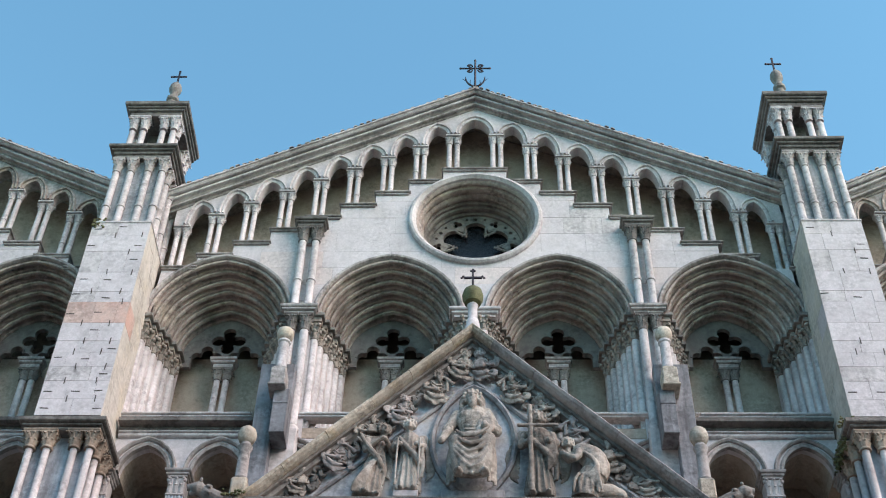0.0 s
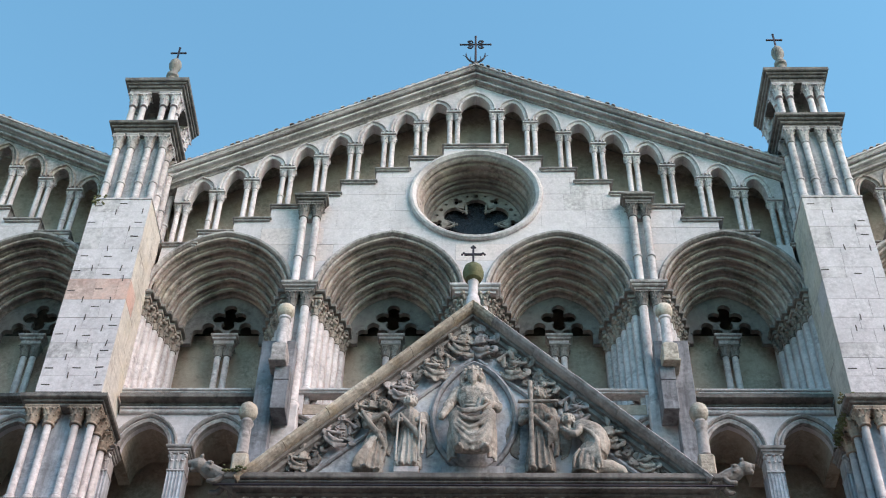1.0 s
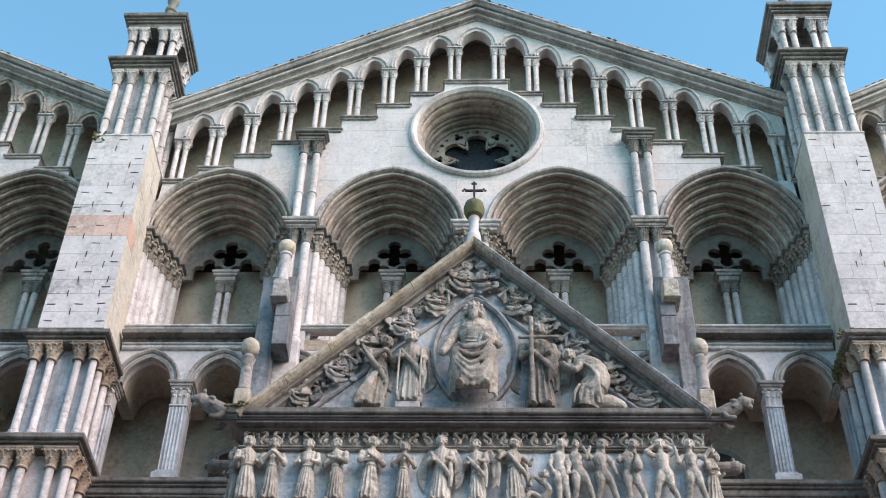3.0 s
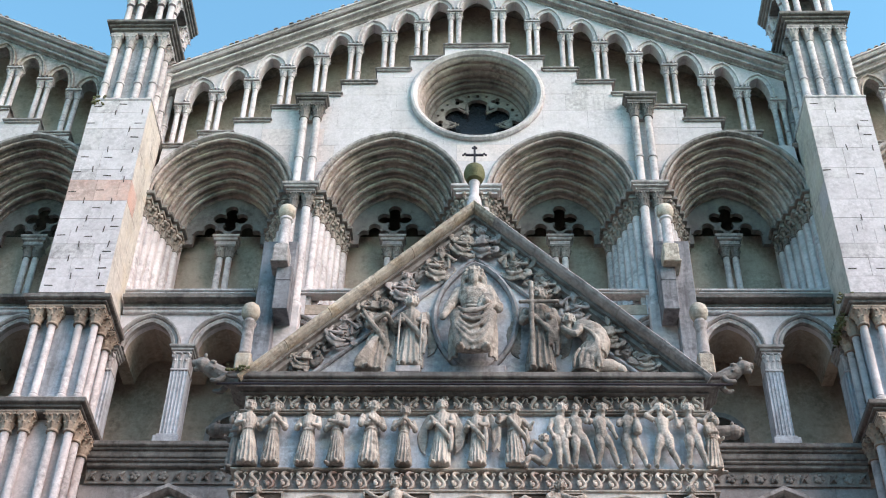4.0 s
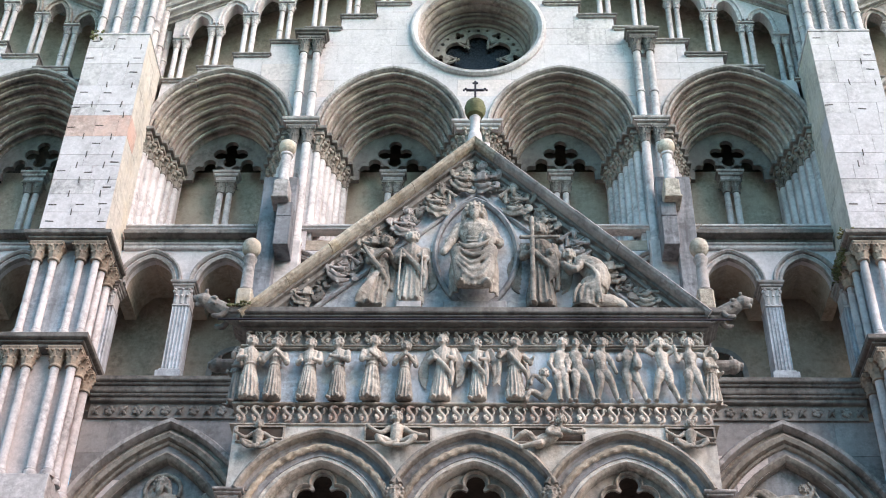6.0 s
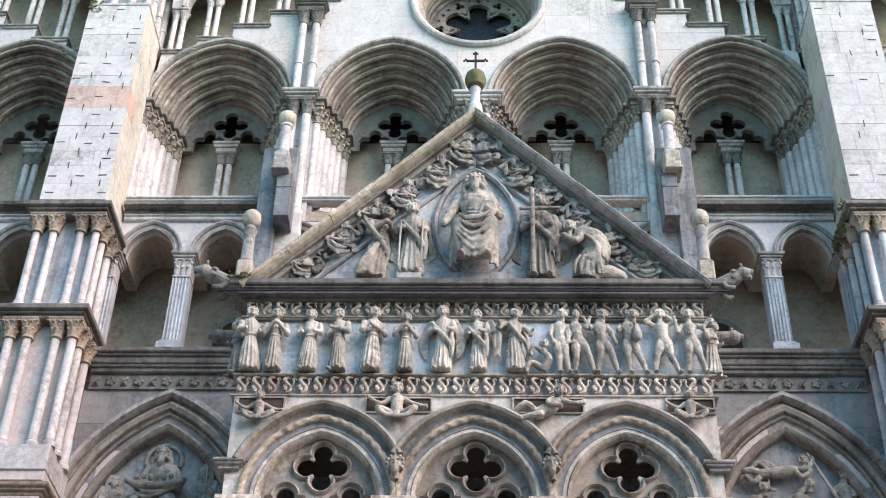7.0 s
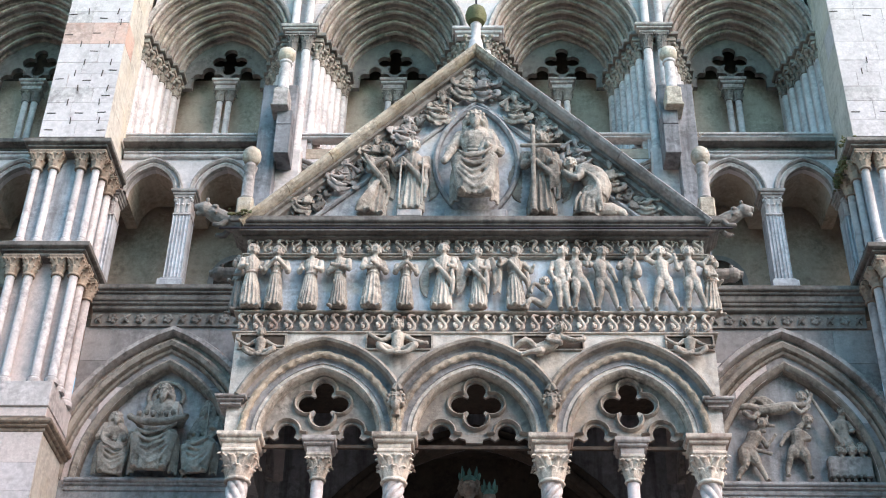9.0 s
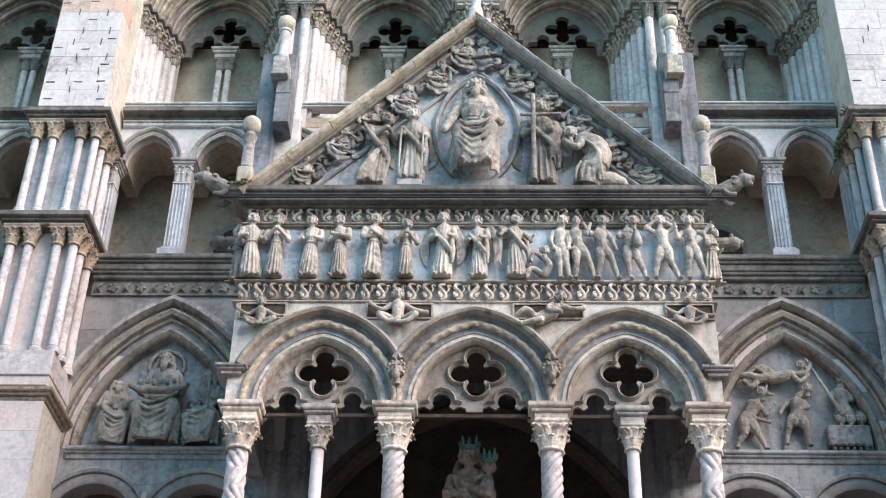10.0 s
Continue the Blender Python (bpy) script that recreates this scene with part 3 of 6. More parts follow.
part("outer_ring", ring_of(bmesh.new(), [(1.70, 0.0), (1.70, -0.07), (1.66, -0.12), (1.60, -0.13), (1.56, -0.09), (1.52, -0.06), (1.50, 0.02), (1.50, 0.4), (1.70, 0.3)]), MARBLE, rs, "", True)
part("middle_ring", ring_of(bmesh.new(), [(1.499, 0.0), (1.46, 0.02), (1.43, 0.08), (1.45, 0.16), (1.40, 0.19), (1.37, 0.27), (1.40, 0.38), (1.35, 0.42), (1.33, 0.50), (1.36, 0.6), (1.499, 0.6)]), MOULD, rs, "", True)
part("inner_ring", ring_of(bmesh.new(), [(1.45, 0.6), (1.34, 0.602), (1.30, 0.64), (1.31, 0.72), (1.26, 0.75), (1.24, 0.82), (1.26, 0.88), (1.19, 0.92), (1.18, 1.2), (1.45, 1.2)]), ROSESHADE, rs, "", True)
holes = [foil(*RC, 0.60, 0.325, 6, 10, math.pi / 6)]
for i in range(6):
    a = math.pi * i / 3
    holes.append(foil(RC[0] + 0.985 * math.cos(a), RC[1] + 0.985 * math.sin(a), 0.072, 0.066, 3, 6, a))
    for q in (-1, 1):
        b = a + q * 0.30
        holes.append(circle(RC[0] + 1.065 * math.cos(b), RC[1] + 1.065 * math.sin(b), 0.04, 8))
    a += math.pi / 6
    holes.append(circle(RC[0] + 1.05 * math.cos(a), RC[1] + 1.05 * math.sin(a), 0.055, 10))
tr = part("tracery", plate(bmesh.new(), [circle(*RC, 1.20, 48)] + holes, 0.98, 1.10), ROSESHADE, rs, "pierced marble tracery with cusped openings")
for i in range(6):
    # a pierced cusp that reaches in from each pier of the tracery
    a = math.pi * i / 3
    c, q = math.cos(a), math.sin(a)
    bm = bmesh.new()
    for u in (-1, 1):
        tube(bm, [(RC[0] + 0.80 * c - u * 0.13 * q, 1.02, RC[1] + 0.80 * q + u * 0.13 * c), (RC[0] + 0.68 * c - u * 0.09 * q, 1.02, RC[1] + 0.68 * q + u * 0.09 * c), (RC[0] + 0.54 * c, 1.02, RC[1] + 0.54 * q)], [0.045, 0.035, 0.03], 6)
        tube(bm, [(RC[0] + 0.60 * c, 1.02, RC[1] + 0.60 * q), (RC[0] + 0.56 * c - u * 0.09 * q, 1.02, RC[1] + 0.56 * q + u * 0.09 * c)], [0.03, 0.015], 6)
    blob(bm, (RC[0] + 0.50 * c, 1.02, RC[1] + 0.50 * q), (0.04, 0.04, 0.04), 6)
    part("cusp", bm, ROSESHADE, tr, "", True)
part("glass", plate(bmesh.new(), [circle(*RC, 1.22, 32)], 1.14, 1.16), GLASS, rs, "dark leaded glass")

# ---- upper windows: deep stepped arches on clustered shafts ----
STEPS, DX, DY = 6, 0.103, 0.25


def knob_capital(name, r, w, h, material):
    """A capital set with round leaf knobs in two rows under a thin abacus."""
    bm = bmesh.new()
    lathe(bm, [(r * 1.2, 0), (r * 1.3, h * 0.04), (r * 1.2, h * 0.08), (r * 1.0, h * 0.1), (r * 1.0, h * 0.45), (w * 0.34, h * 0.72), (w * 0.42, h * 0.86)], seg=12)
    for z, rr, k, off in ((0.38, r * 1.55, 0.056, 0.0), (0.70, w * 0.52, 0.064, 0.5)):
        for i in range(5):
            a = 2 * math.pi * (i + off) / 5 - math.pi / 2
            c, s = math.cos(a), math.sin(a)
            tube(bm, [(r * 0.95 * c, r * 0.95 * s, h * (z - 0.26)), (rr * 0.80 * c, rr * 0.80 * s, h * (z - 0.08)), (rr * c, rr * s, h * z)], [0.03, 0.038, 0.03], 5)
            blob(bm, (rr * c, rr * s, h * z), (k, k, k * 0.85), 6)
    box(bm, -w * 0.5, w * 0.5, -w * 0.5, w * 0.5, h * 0.88, h, 0.008)
    return mesh_of(name, bm, material, True)


WCAP = knob_capital("jamb_capital", 0.085, 0.31, 0.56, CAPSTONE)
WSHAFT = shaft_mesh("jamb_shaft", 0.088, 2.27, MARBLE)
MCAP = capital_mesh("mullion_capital", 0.085, 0.28, 0.36, DARKCARVED, 2, 6)
MSHAFT = shaft_mesh("mullion_shaft", 0.08, 2.69, MARBLE)


def upper_window(cx):
    th = thing("arched_window", (cx, 0.5, SILL3), "deep stepped marble arch over a quatrefoil two-light window", "window", "upper arched windows")
    A, H = 1.70, 1.97
    part("hood", arch_ring(bmesh.new(), cx, SPRING, A, H, [(0.0, 0.02), (0.0, -0.06), (0.03, -0.11), (0.08, -0.12), (0.115, -0.08), (0.13, 0.02)]), WORN, th, "", True)
    for k in range(STEPS):
        d, y = -k * DX, k * DY
        prof = [(d, y + 0.03), (d - 0.012, y - 0.005), (d - 0.045, y - 0.03), (d - 0.085, y - 0.02), (d - 0.103, y + 0.02), (d - 0.095, y + 0.06), (d - 0.04, y + 0.075), (d + 0.015, y + 0.10), (d + 0.025, y + 0.15),
                (d - 0.06, y + 0.175), (d - 0.095, y + 0.18), (d - 0.103, y + 0.215), (d - 0.103, y + DY + 0.035), (d + 0.06, y + DY + 0.035), (d + 0.06, y + 0.03)]
        part("arch_order", arch_ring(bmesh.new(), cx, SPRING, A, H, prof), MOULD, th, "", True)
    dd = -STEPS * DX
    inner = pointed(cx, SPRING, A, H, dd - 0.0)
    # tracery, its marble darkened for the shade of the recess
    yt = STEPS * DY
    outl = [(inner[0][0] - 0.05, 23.72)] + [(x, z + 0.05) for x, z in inner] + [(inner[-1][0] + 0.05, 23.72)]
    low, heads = [], []
    for q in (-1, 1):
        lc = cx + q * 0.46

        def bow(x, z, r, a0, a1, n=9):
            return [(x + r * math.cos(radians(a0 + (a1 - a0) * k / (n - 1))), z + r * math.sin(radians(a0 + (a1 - a0) * k / (n - 1)))) for k in range(n)]
        arc = bow(lc - 0.245, 24.03, 0.125, 185, 62, 7) + bow(lc, 24.225, 0.15, 205, -25, 11) + bow(lc + 0.245, 24.03, 0.125, 118, -5, 7)
        heads.append(arc)
        low += [(lc - 0.37, 23.72)] + arc + [(lc + 0.37, 23.72)]
    outl = low + outl[::-1]
    four = foil(cx + 0.02, 24.57, 0.262, 0.165, 4, 10)
    tr = part("tracery", plate(bmesh.new(), [outl, four], yt, yt + 0.13), SHADESCREEN, th, "marble tracery pierced by a quatrefoil")
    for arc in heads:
        part("light_rim", sweep(bmesh.new(), arc, [(0.0, yt + 0.01), (0.0, yt - 0.025), (0.035, yt - 0.03), (0.05, yt + 0.01)]), SHADESCREEN, tr, "", True)
    # mullion
    for dx in (-0.11, 0.11):
        column(th, "mullion", MSHAFT, MCAP, (cx + dx, yt + 0.08, 20.63), 2.69)
    bm = bmesh.new()
    cornice_box(bm, cx - 0.24, cx + 0.24, yt - 0.05, yt + 0.2, 23.68, [(0.1, 0.0), (0.08, 0.05), (0.08, 0.09)])
    part("mullion_abacus", bm, WORN, th)
    # jambs
    for s in (-1, 1):
        bm = bmesh.new()
        for k in range(STEPS):
            x0 = cx + s * (A - k * DX)
            xa, xb = sorted((x0 - s * 0.1, cx + s * (A + 0.02)))
            box(bm, xa, xb, k * DY + 0.08, (k + 1) * DY + 0.079, 20.62, 23.9)
        part("jamb", bm, MARBLE, th)
        for k in range(STEPS):
            x0 = cx + s * (A - k * DX - 0.02)
            y0 = k * DY + 0.05
            column(th, "jamb_shaft", WSHAFT, WCAP, (x0, y0, 20.95), 2.27)
        bm = bmesh.new()
        for k in range(STEPS):
            x0 = cx + s * (A - k * DX)
            xa, xb = sorted((x0 - s * 0.16, cx + s * (A + 0.04)))
            box(bm, xa, xb, k * DY - 0.10, (k + 1) * DY - 0.101 if k < STEPS - 1 else k * DY + 0.3, 23.76, 23.85, 0.01)
            xa, xb = sorted((x0 - s * 0.23, cx + s * (A + 0.04)))
            box(bm, xa, xb, k * DY - 0.17, (k + 1) * DY - 0.171 if k < STEPS - 1 else k * DY + 0.3, 23.851, 23.948, 0.012)
        part("stepped_abacus", bm, DARKCARVED, th, "weathered stepped abacus")
    return th


first = upper_window(-2.03)
for cx in (2.03, -6.09, 6.09, -10.81, 10.81):
    copy_thing(first, Matrix.Translation((cx, 0.5, SILL3)))

# clustered piers between the windows
PSHAFT = shaft_mesh("pier_shaft", 0.095, 2.35, MARBLE, 0.42)
PSHAFT_LOW = shaft_mesh("pier_shaft_low", 0.105, 3.0, MARBLE)
PCAP = capital_mesh("pier_capital", 0.095, 0.30, 0.5, SOOTY, 2, 8)
for side in (-1, 1):
    x = side * (4.09 if side < 0 else 4.05)
    th = thing("clustered_pier", (x, 0, 20), "paired slender marble shafts with a dark carved capital", "column", "clustered piers")
    for dx in (-0.16, 0.16):
        column(th, "shaft", PSHAFT, PCAP, (x + dx, -0.16, 24.02), 2.35)
    bm = bmesh.new()
    cornice_box(bm, x - 0.32, x + 0.32, -0.30, 0.05, 26.86, [(0.06, 0.0), (0.07, 0.05), (0.09, 0.10)])
    part("cornice", bm, SOOTY, th)
    part("block", box(bmesh.new(), x - 0.2, x + 0.2, -0.12, 0.02, 26.4, 26.86), WORN, th)
    for dx in (0.16, -0.16):
        column(th, "lower_shaft", PSHAFT_LOW, PCAP, (x + dx, -0.16, 20.33), 3.0)
    bm = bmesh.new()
    cornice_box(bm, x - 0.34, x + 0.34, -0.30, 0.05, 23.80, [(0.06, 0.0), (0.07, 0.06), (0.09, 0.1)])
    part("impost_block", bm, WORN, th)
    part("plinth", box(bmesh.new(), x - 0.30, x + 0.30, -0.32, 0.05, 17.0, 20.34, 0.015), MARBLE, th)
x = 0.02
th = thing("clustered_pier", (x, 0, 20), "middle marble pier with stepped impost block", "column", "clustered piers")
bm = bmesh.new()
cornice_box(bm, x - 0.48, x + 0.48, -0.24, 0.05, 23.72, [(0.07, 0.0), (0.08, 0.06), (0.09, 0.12)])
part("impost_block", bm, MARBLE, th)
for dx in (-0.2, 0.2):
    column(th, "shaft", PSHAFT_LOW, WCAP, (x + dx, -0.12, 20.33), 3.0)

# ---- ledges ----
for side in (-1, 1):
    for a, b in ((4.6, 7.7), (9.2, 13.5)):
        x0, x1 = sorted((side * a, side * b))
        led = tagged(new("ledge_upper"), "moulded marble ledge below the arched windows", "ledge", kind="structure")
        bm = bmesh.new()
        cornice_box(bm, x0, x1, -0.02, 0.06, 20.28, [(0.10, 0.06), (0.05, 0.1)], False)
        part("lower_moulding", bm, MARBLE, led)
        bm = bmesh.new()
        cornice_box(bm, x0, x1, -0.02, 0.06, 20.431, [(0.09, 0.09), (0.13, 0.28)], False)
        part("top_slab", bm, SOOTY if side else WORN, led)
        led = tagged(new("ledge_lower"), "dark weathered stone ledge with a leaf frieze", "ledge", kind="structure")
        bm = bmesh.new()
        cornice_box(bm, x0, x1, -0.06, 0.06, 16.30, [(0.10, 0.08), (0.07, 0.13), (0.14, 0.17), (0.06, 0.22), (0.12, 0.28)], False)
        part("mouldings", bm, SOOTY, led)
        part("frieze_band", box(bmesh.new(), x0, x1, -0.05, 0.06, 15.97, 16.299), DARKCARVED, led)
        bm = bmesh.new()
        lathe(bm, [(0.09, 0), (0.07, 0.03), (0.02, 0.04)], seg=8)
        for i in range(5):
            blob(bm, (0.07 * math.cos(i * 1.257), 0.07 * math.sin(i * 1.257), 0.025), (0.045, 0.045, 0.025), 6)
        ros = mesh_of("rosette", bm, DARKCARVED, True)
        bm = bmesh.new()
        tube(bm, [(-0.07, 0, -0.09), (-0.03, -0.03, -0.02), (0.03, -0.04, 0.04), (0.07, -0.02, 0.1)], [0.02, 0.035, 0.03, 0.012], 6)
        tube(bm, [(0.05, 0, -0.09), (0.01, -0.03, -0.03), (-0.05, -0.03, 0.06)], [0.02, 0.03, 0.012], 6)
        lf = mesh_of("leaf", bm, DARKCARVED, True)
        n = int((x1 - x0) / 0.27)
        for i in range(n):
            xx = x0 + (i + 0.5) * (x1 - x0) / n
            if i % 2:
                put("rosette", ros, led, Matrix.Translation((xx, -0.05, 16.13)) @ pose(0, 0, 0, 90, 0, 0))
            else:
                put("leaf", lf, led, Matrix.Translation((xx, -0.06, 16.13)))

# ---- gallery of pointed arches ----
LCAP = None


def gallery_arch(cx, half_l, half_r, group="gallery arches"):
    th = thing("gallery_arch", (cx, 0.2, 19.4), "pale marble pointed gallery arch with moulded edge", "arch", group)
    zs, a, h = 19.40, 0.53, 0.70
    lower = pointed(cx, zs, a, h)
    outl = [(cx - half_l, zs)] + lower + [(cx + half_r, zs), (cx + half_r, 20.29), (cx - half_l, 20.29)]
    part("spandrel", plate(bmesh.new(), [outl], 0.0, 0.25), SLAB, th)
    part("barrel", plate(bmesh.new(), [outl], 0.251, 1.35), PLASTER, th, "grey plastered soffit")
    part("inner_moulding", arch_ring(bmesh.new(), cx, zs, a, h, [(-0.015, 0.1), (-0.015, -0.02), (0.04, -0.045), (0.07, -0.02), (0.08, 0.1)]), WORN, th, "", True)
    part("outer_moulding", arch_ring(bmesh.new(), cx, zs, a, h, [(0.11, 0.1), (0.11, -0.05), (0.145, -0.09), (0.175, -0.09), (0.19, -0.03), (0.19, 0.1)]), WORN, th, "", True)
    return th


def pilaster(x, w=0.36, front=-0.03):
    th = thing("fluted_pilaster", (x, 0, 16.8), "fluted pale marble pilaster with leafy capital", "pilaster", "gallery pilasters")
    z0, z1 = 17.13, 18.76
    n = 5
    bm = bmesh.new()
    prof = []
    for i in range(n):
        a, b = -w / 2 + w * i / n, -w / 2 + w * (i + 1) / n
        prof += [(a, 0.0), (a + 0.008, 0.0), (a + 0.02, 0.022), (b - 0.02, 0.022), (b - 0.008, 0.0)]
    prof += [(w / 2, 0.0), (w / 2, 0.42), (-w / 2, 0.42)]
    lo = [bm.verts.new((x + u, front + y, z0)) for u, y in prof]
    hi = [bm.verts.new((x + u, front + y, z1)) for u, y in prof]
    for i in range(len(prof)):
        j = (i + 1) % len(prof)
        bm.faces.new((lo[i], lo[j], hi[j], hi[i]))
    bm.faces.new(lo), bm.faces.new(hi)
    part("shaft", bm, PALEBLUE, th)
    bm = bmesh.new()
    box(bm, x - w / 2 - 0.09, x + w / 2 + 0.09, front - 0.12, front + 0.45, 16.79, 17.06, 0.012)
    box(bm, x - w / 2 - 0.05, x + w / 2 + 0.05, front - 0.06, front + 0.44, 17.061, 17.14, 0.02)
    part("base", bm, PALEBLUE, th)
    bm = bmesh.new()
    box(bm, x - w / 2 - 0.015, x + w / 2 + 0.015, front - 0.02, front + 0.43, 18.76, 18.81, 0.012)
    box(bm, x - w / 2 + 0.01, x + w / 2 - 0.01, front + 0.01, front + 0.42, 18.811, 19.2)
    for q in range(2):
        for i in range(3):
            leaf(bm, (x + (i - 1) * w * 0.36 * (1 if q else 0.9), front + 0.01, 18.82 + 0.17 * q), -math.pi / 2 + (i - 1) * 0.35 * q, 0.19, w * 0.32, 0.075)
    for s in (-1, 1):
        blob(bm, (x + s * w * 0.46, front, 19.14), (0.055, 0.055, 0.055), 6)
    part("capital", bm, MARBLE, th, "", True)
    bm = bmesh.new()
    cornice_box(bm, x - w / 2, x + w / 2, front, front + 0.45, 19.201, [(0.06, 0.03), (0.06, 0.06), (0.08, 0.10)])
    part("impost", bm, WORN, th)


for side in (-1, 1):
    for cx in (7.02, 5.44, 2 * BUTT - 7.02, 2 * BUTT - 5.44):
        gallery_arch(side * cx, 0.79, 0.79)
    gallery_arch(side * 3.86, 0.79, 0.79)
    for x in (6.23, 4.65, 7.86, 2 * BUTT - 6.23, 2 * BUTT - 7.86):
        pilaster(side * x)

# ---- buttresses with their turrets ----
def block_tone(x, xe, za, zb, rnd):
    if 22.44 < za < 22.9:
        return PINK
    return SLAB if rnd.random() < 0.85 else MARBLE


BCAP = fused(capital_mesh("buttress_capital", 0.10, 0.36, 0.44, BROWN, 2, 8), 0.011)
TCAP = fused(capital_mesh("turret_capital", 0.085, 0.31, 0.50, WORN, 2, 8), 0.012)
TCAP2 = capital_mesh("turret_capital_upper", 0.085, 0.29, 0.50, MARBLE, 2, 8)
BSH2, BSH1 = shaft_mesh("buttress_shaft", 0.08, 1.85, MARBLE), shaft_mesh("buttress_shaft_low", 0.09, 2.38, MARBLE)
TSH1, TSH2 = shaft_mesh("turret_shaft", 0.088, 2.0, MARBLE, 0.35), shaft_mesh("turret_shaft_upper", 0.085, 0.95, MARBLE)


def buttress(c):
    th = thing("buttress", (c, -0.7, 0), "tall white marble buttress with columned stages and a turret", "buttress", "buttresses")
    w = 0.70
    X0, X1 = c - w, c + w
    part("core", box(bmesh.new(), X0 + 0.013, X1 - 0.013, -1.287, 0.29, 19.70, 25.80), BLACKENED, th)
    courses = [19.84, 20.29, 20.80, 21.21, 21.62, 21.96, 22.51, 23.16, 23.50, 24.13, 24.84, 25.40, 25.83]
    rnd = random.Random(17)
    face = [(X0, 19.84), (X1, 19.84), (X1, 25.83), (X0, 25.83)]
    slabs(th, [face], -1.288, courses, (0.4, 0.95), block_tone, joint=0.007, seed=21, name="marble_block")
    # side faces, their warm light put into the cream marble
    for s in (-1, 1):
        for za, zb in zip(courses, courses[1:]):
            y = -1.287
            while y < 0.0:
                ye = min(0.0, y + rnd.uniform(0.45, 0.8))
                if -ye < 0.2:
                    ye = 0.0
                xs = sorted((c + s * (w - 0.014), c + s * (w + rnd.uniform(-0.002, 0.003))))
                part("marble_block", box(bmesh.new(), xs[0], xs[1], y + 0.003, ye - 0.003, za + 0.003, zb - 0.003), PINK if 22.44 < za < 22.9 and y < -0.7 else LITCREAM, th)
                y = ye
    # iron cramps across the joints
    cm = mesh_of("iron_cramp", box(bmesh.new(), -0.09, 0.09, -0.006, 0.006, -0.011, 0.011), CRAMP)
    for k, za in enumerate(courses[1:-1]):
        for dx in ((-0.26, 0.36) if k % 2 else (-0.08, 0.52)):
            if rnd.random() < 0.85:
                put("iron_cramp", cm, th, Matrix.Translation((c + dx + rnd.uniform(-0.06, 0.06), -1.303, za + rnd.uniform(-0.02, 0.02))) @ pose(0, 0, 0, 0, 90 + rnd.uniform(-6, 6), 0))
    for za, zb in zip(courses, courses[1:]):
        for dx in (-0.56, 0.08, 0.55):
            if rnd.random() < 0.6:
                put("iron_cramp", cm, th, Matrix.Translation((c + dx + rnd.uniform(-0.06, 0.06), -1.303, (za + zb) / 2 + rnd.uniform(-0.1, 0.1))) @ pose(0, 0, 0, 0, rnd.uniform(-5, 5), 0))
    # stage below: four shafts on the front
    for z_low, z_top, sh, hh, mt in ((17.12, 19.38, BSH2, 1.85, PALEBLUE), (13.50, 16.74, BSH1, 2.38, PALEPINK)):
        zc = z_top - 0.42
        zb = zc - hh
        part("panel", box(bmesh.new(), X0 + 0.10, X1 - 0.10, -1.12, 0.02, z_low, z_top), mt, th)
        for dx in (-0.60, -0.24, 0.33, 0.66):
            column(th, "shaft", sh, BCAP, (c + dx * 0.985, -1.26, zb), hh)
        for s in (-1, 1):
            for yy in (-0.9, -0.38):
                column(th, "side_shaft", sh, BCAP, (c + s * 0.68, yy, zb), hh)
        part("plinth", box(bmesh.new(), X0 - 0.04, X1 + 0.04, -1.40, 0.02, z_low - 0.08, zb, 0.015), MARBLE, th)
    bm = bmesh.new()
    cornice_box(bm, X0 - 0.02, X1 + 0.02, -1.32, 0.0, 19.39, [(0.08, 0.05), (0.06, 0.11), (0.12, 0.19)])
    part("cornice", bm, SOOTY, th)
    bm = bmesh.new()
    cornice_box(bm, X0 - 0.02, X1 + 0.02, -1.32, 0.0, 16.75, [(0.08, 0.05), (0.06, 0.11), (0.13, 0.19)])
    part("middle_cornice", bm, SOOTY, th)
    part("pedestal", box(bmesh.new(), X0 - 0.02, X1 + 0.02, -1.36, 0.02, 13.22, 13.90, 0.015), PALEPINK, th)
    bm = bmesh.new()
    cornice_box(bm, X0 - 0.03, X1 + 0.03, -1.36, 0.0, 12.90, [(0.07, 0.03), (0.06, 0.09), (0.09, 0.15)])
    part("lower_cornice", bm, BROWN, th)
    low = [(X0 - 0.03, 0.0), (X1 + 0.03, 0.0), (X1 + 0.03, 12.9), (X0 - 0.03, 12.9)]
    # cream again in place of warm light on the lower sides
    part("lower_core", box(bmesh.new(), X0 - 0.02, X1 + 0.02, -1.36, 0.0, 0.0, 12.895), LITCREAM, th)
    slabs(th, [low], -1.361, [9.0, 10.0, 10.9, 11.75, 12.3, 12.9], (0.5, 0.9), lambda a, b, p, q, r: PALEPINK if p > 12.2 else SLAB, seed=31, name="marble_block")
    # turret
    tur = part("turret", box(bmesh.new(), X0 + 0.12, X1 - 0.12, -1.08, 0.5, 25.84, 28.7), GREYBLUE, th, "square turret with corner shafts")
    bm = bmesh.new()
    box(bm, X0 - 0.02, X1 + 0.02, -1.32, 0.3, 25.831, 25.90, 0.012)
    part("turret_base", bm, MARBLE, th)
    for dx in (-0.58, -0.22, 0.22, 0.58):
        column(th, "turret_shaft", TSH1, TCAP, (c + dx, -1.14, 25.90), 2.0)
    for s in (-1, 1):
        for yy in (-0.7, -0.2, 0.3):
            column(th, "turret_shaft", TSH1, TCAP, (c + s * 0.60, yy, 25.90 if yy < 0.1 else 25.9), 2.0)
    bm = bmesh.new()
    cornice_box(bm, X0 - 0.0, X1 + 0.0, -1.22, 0.72, 28.42, [(0.12, 0.0), (0.09, 0.05), (0.07, 0.11), (0.11, 0.18)])
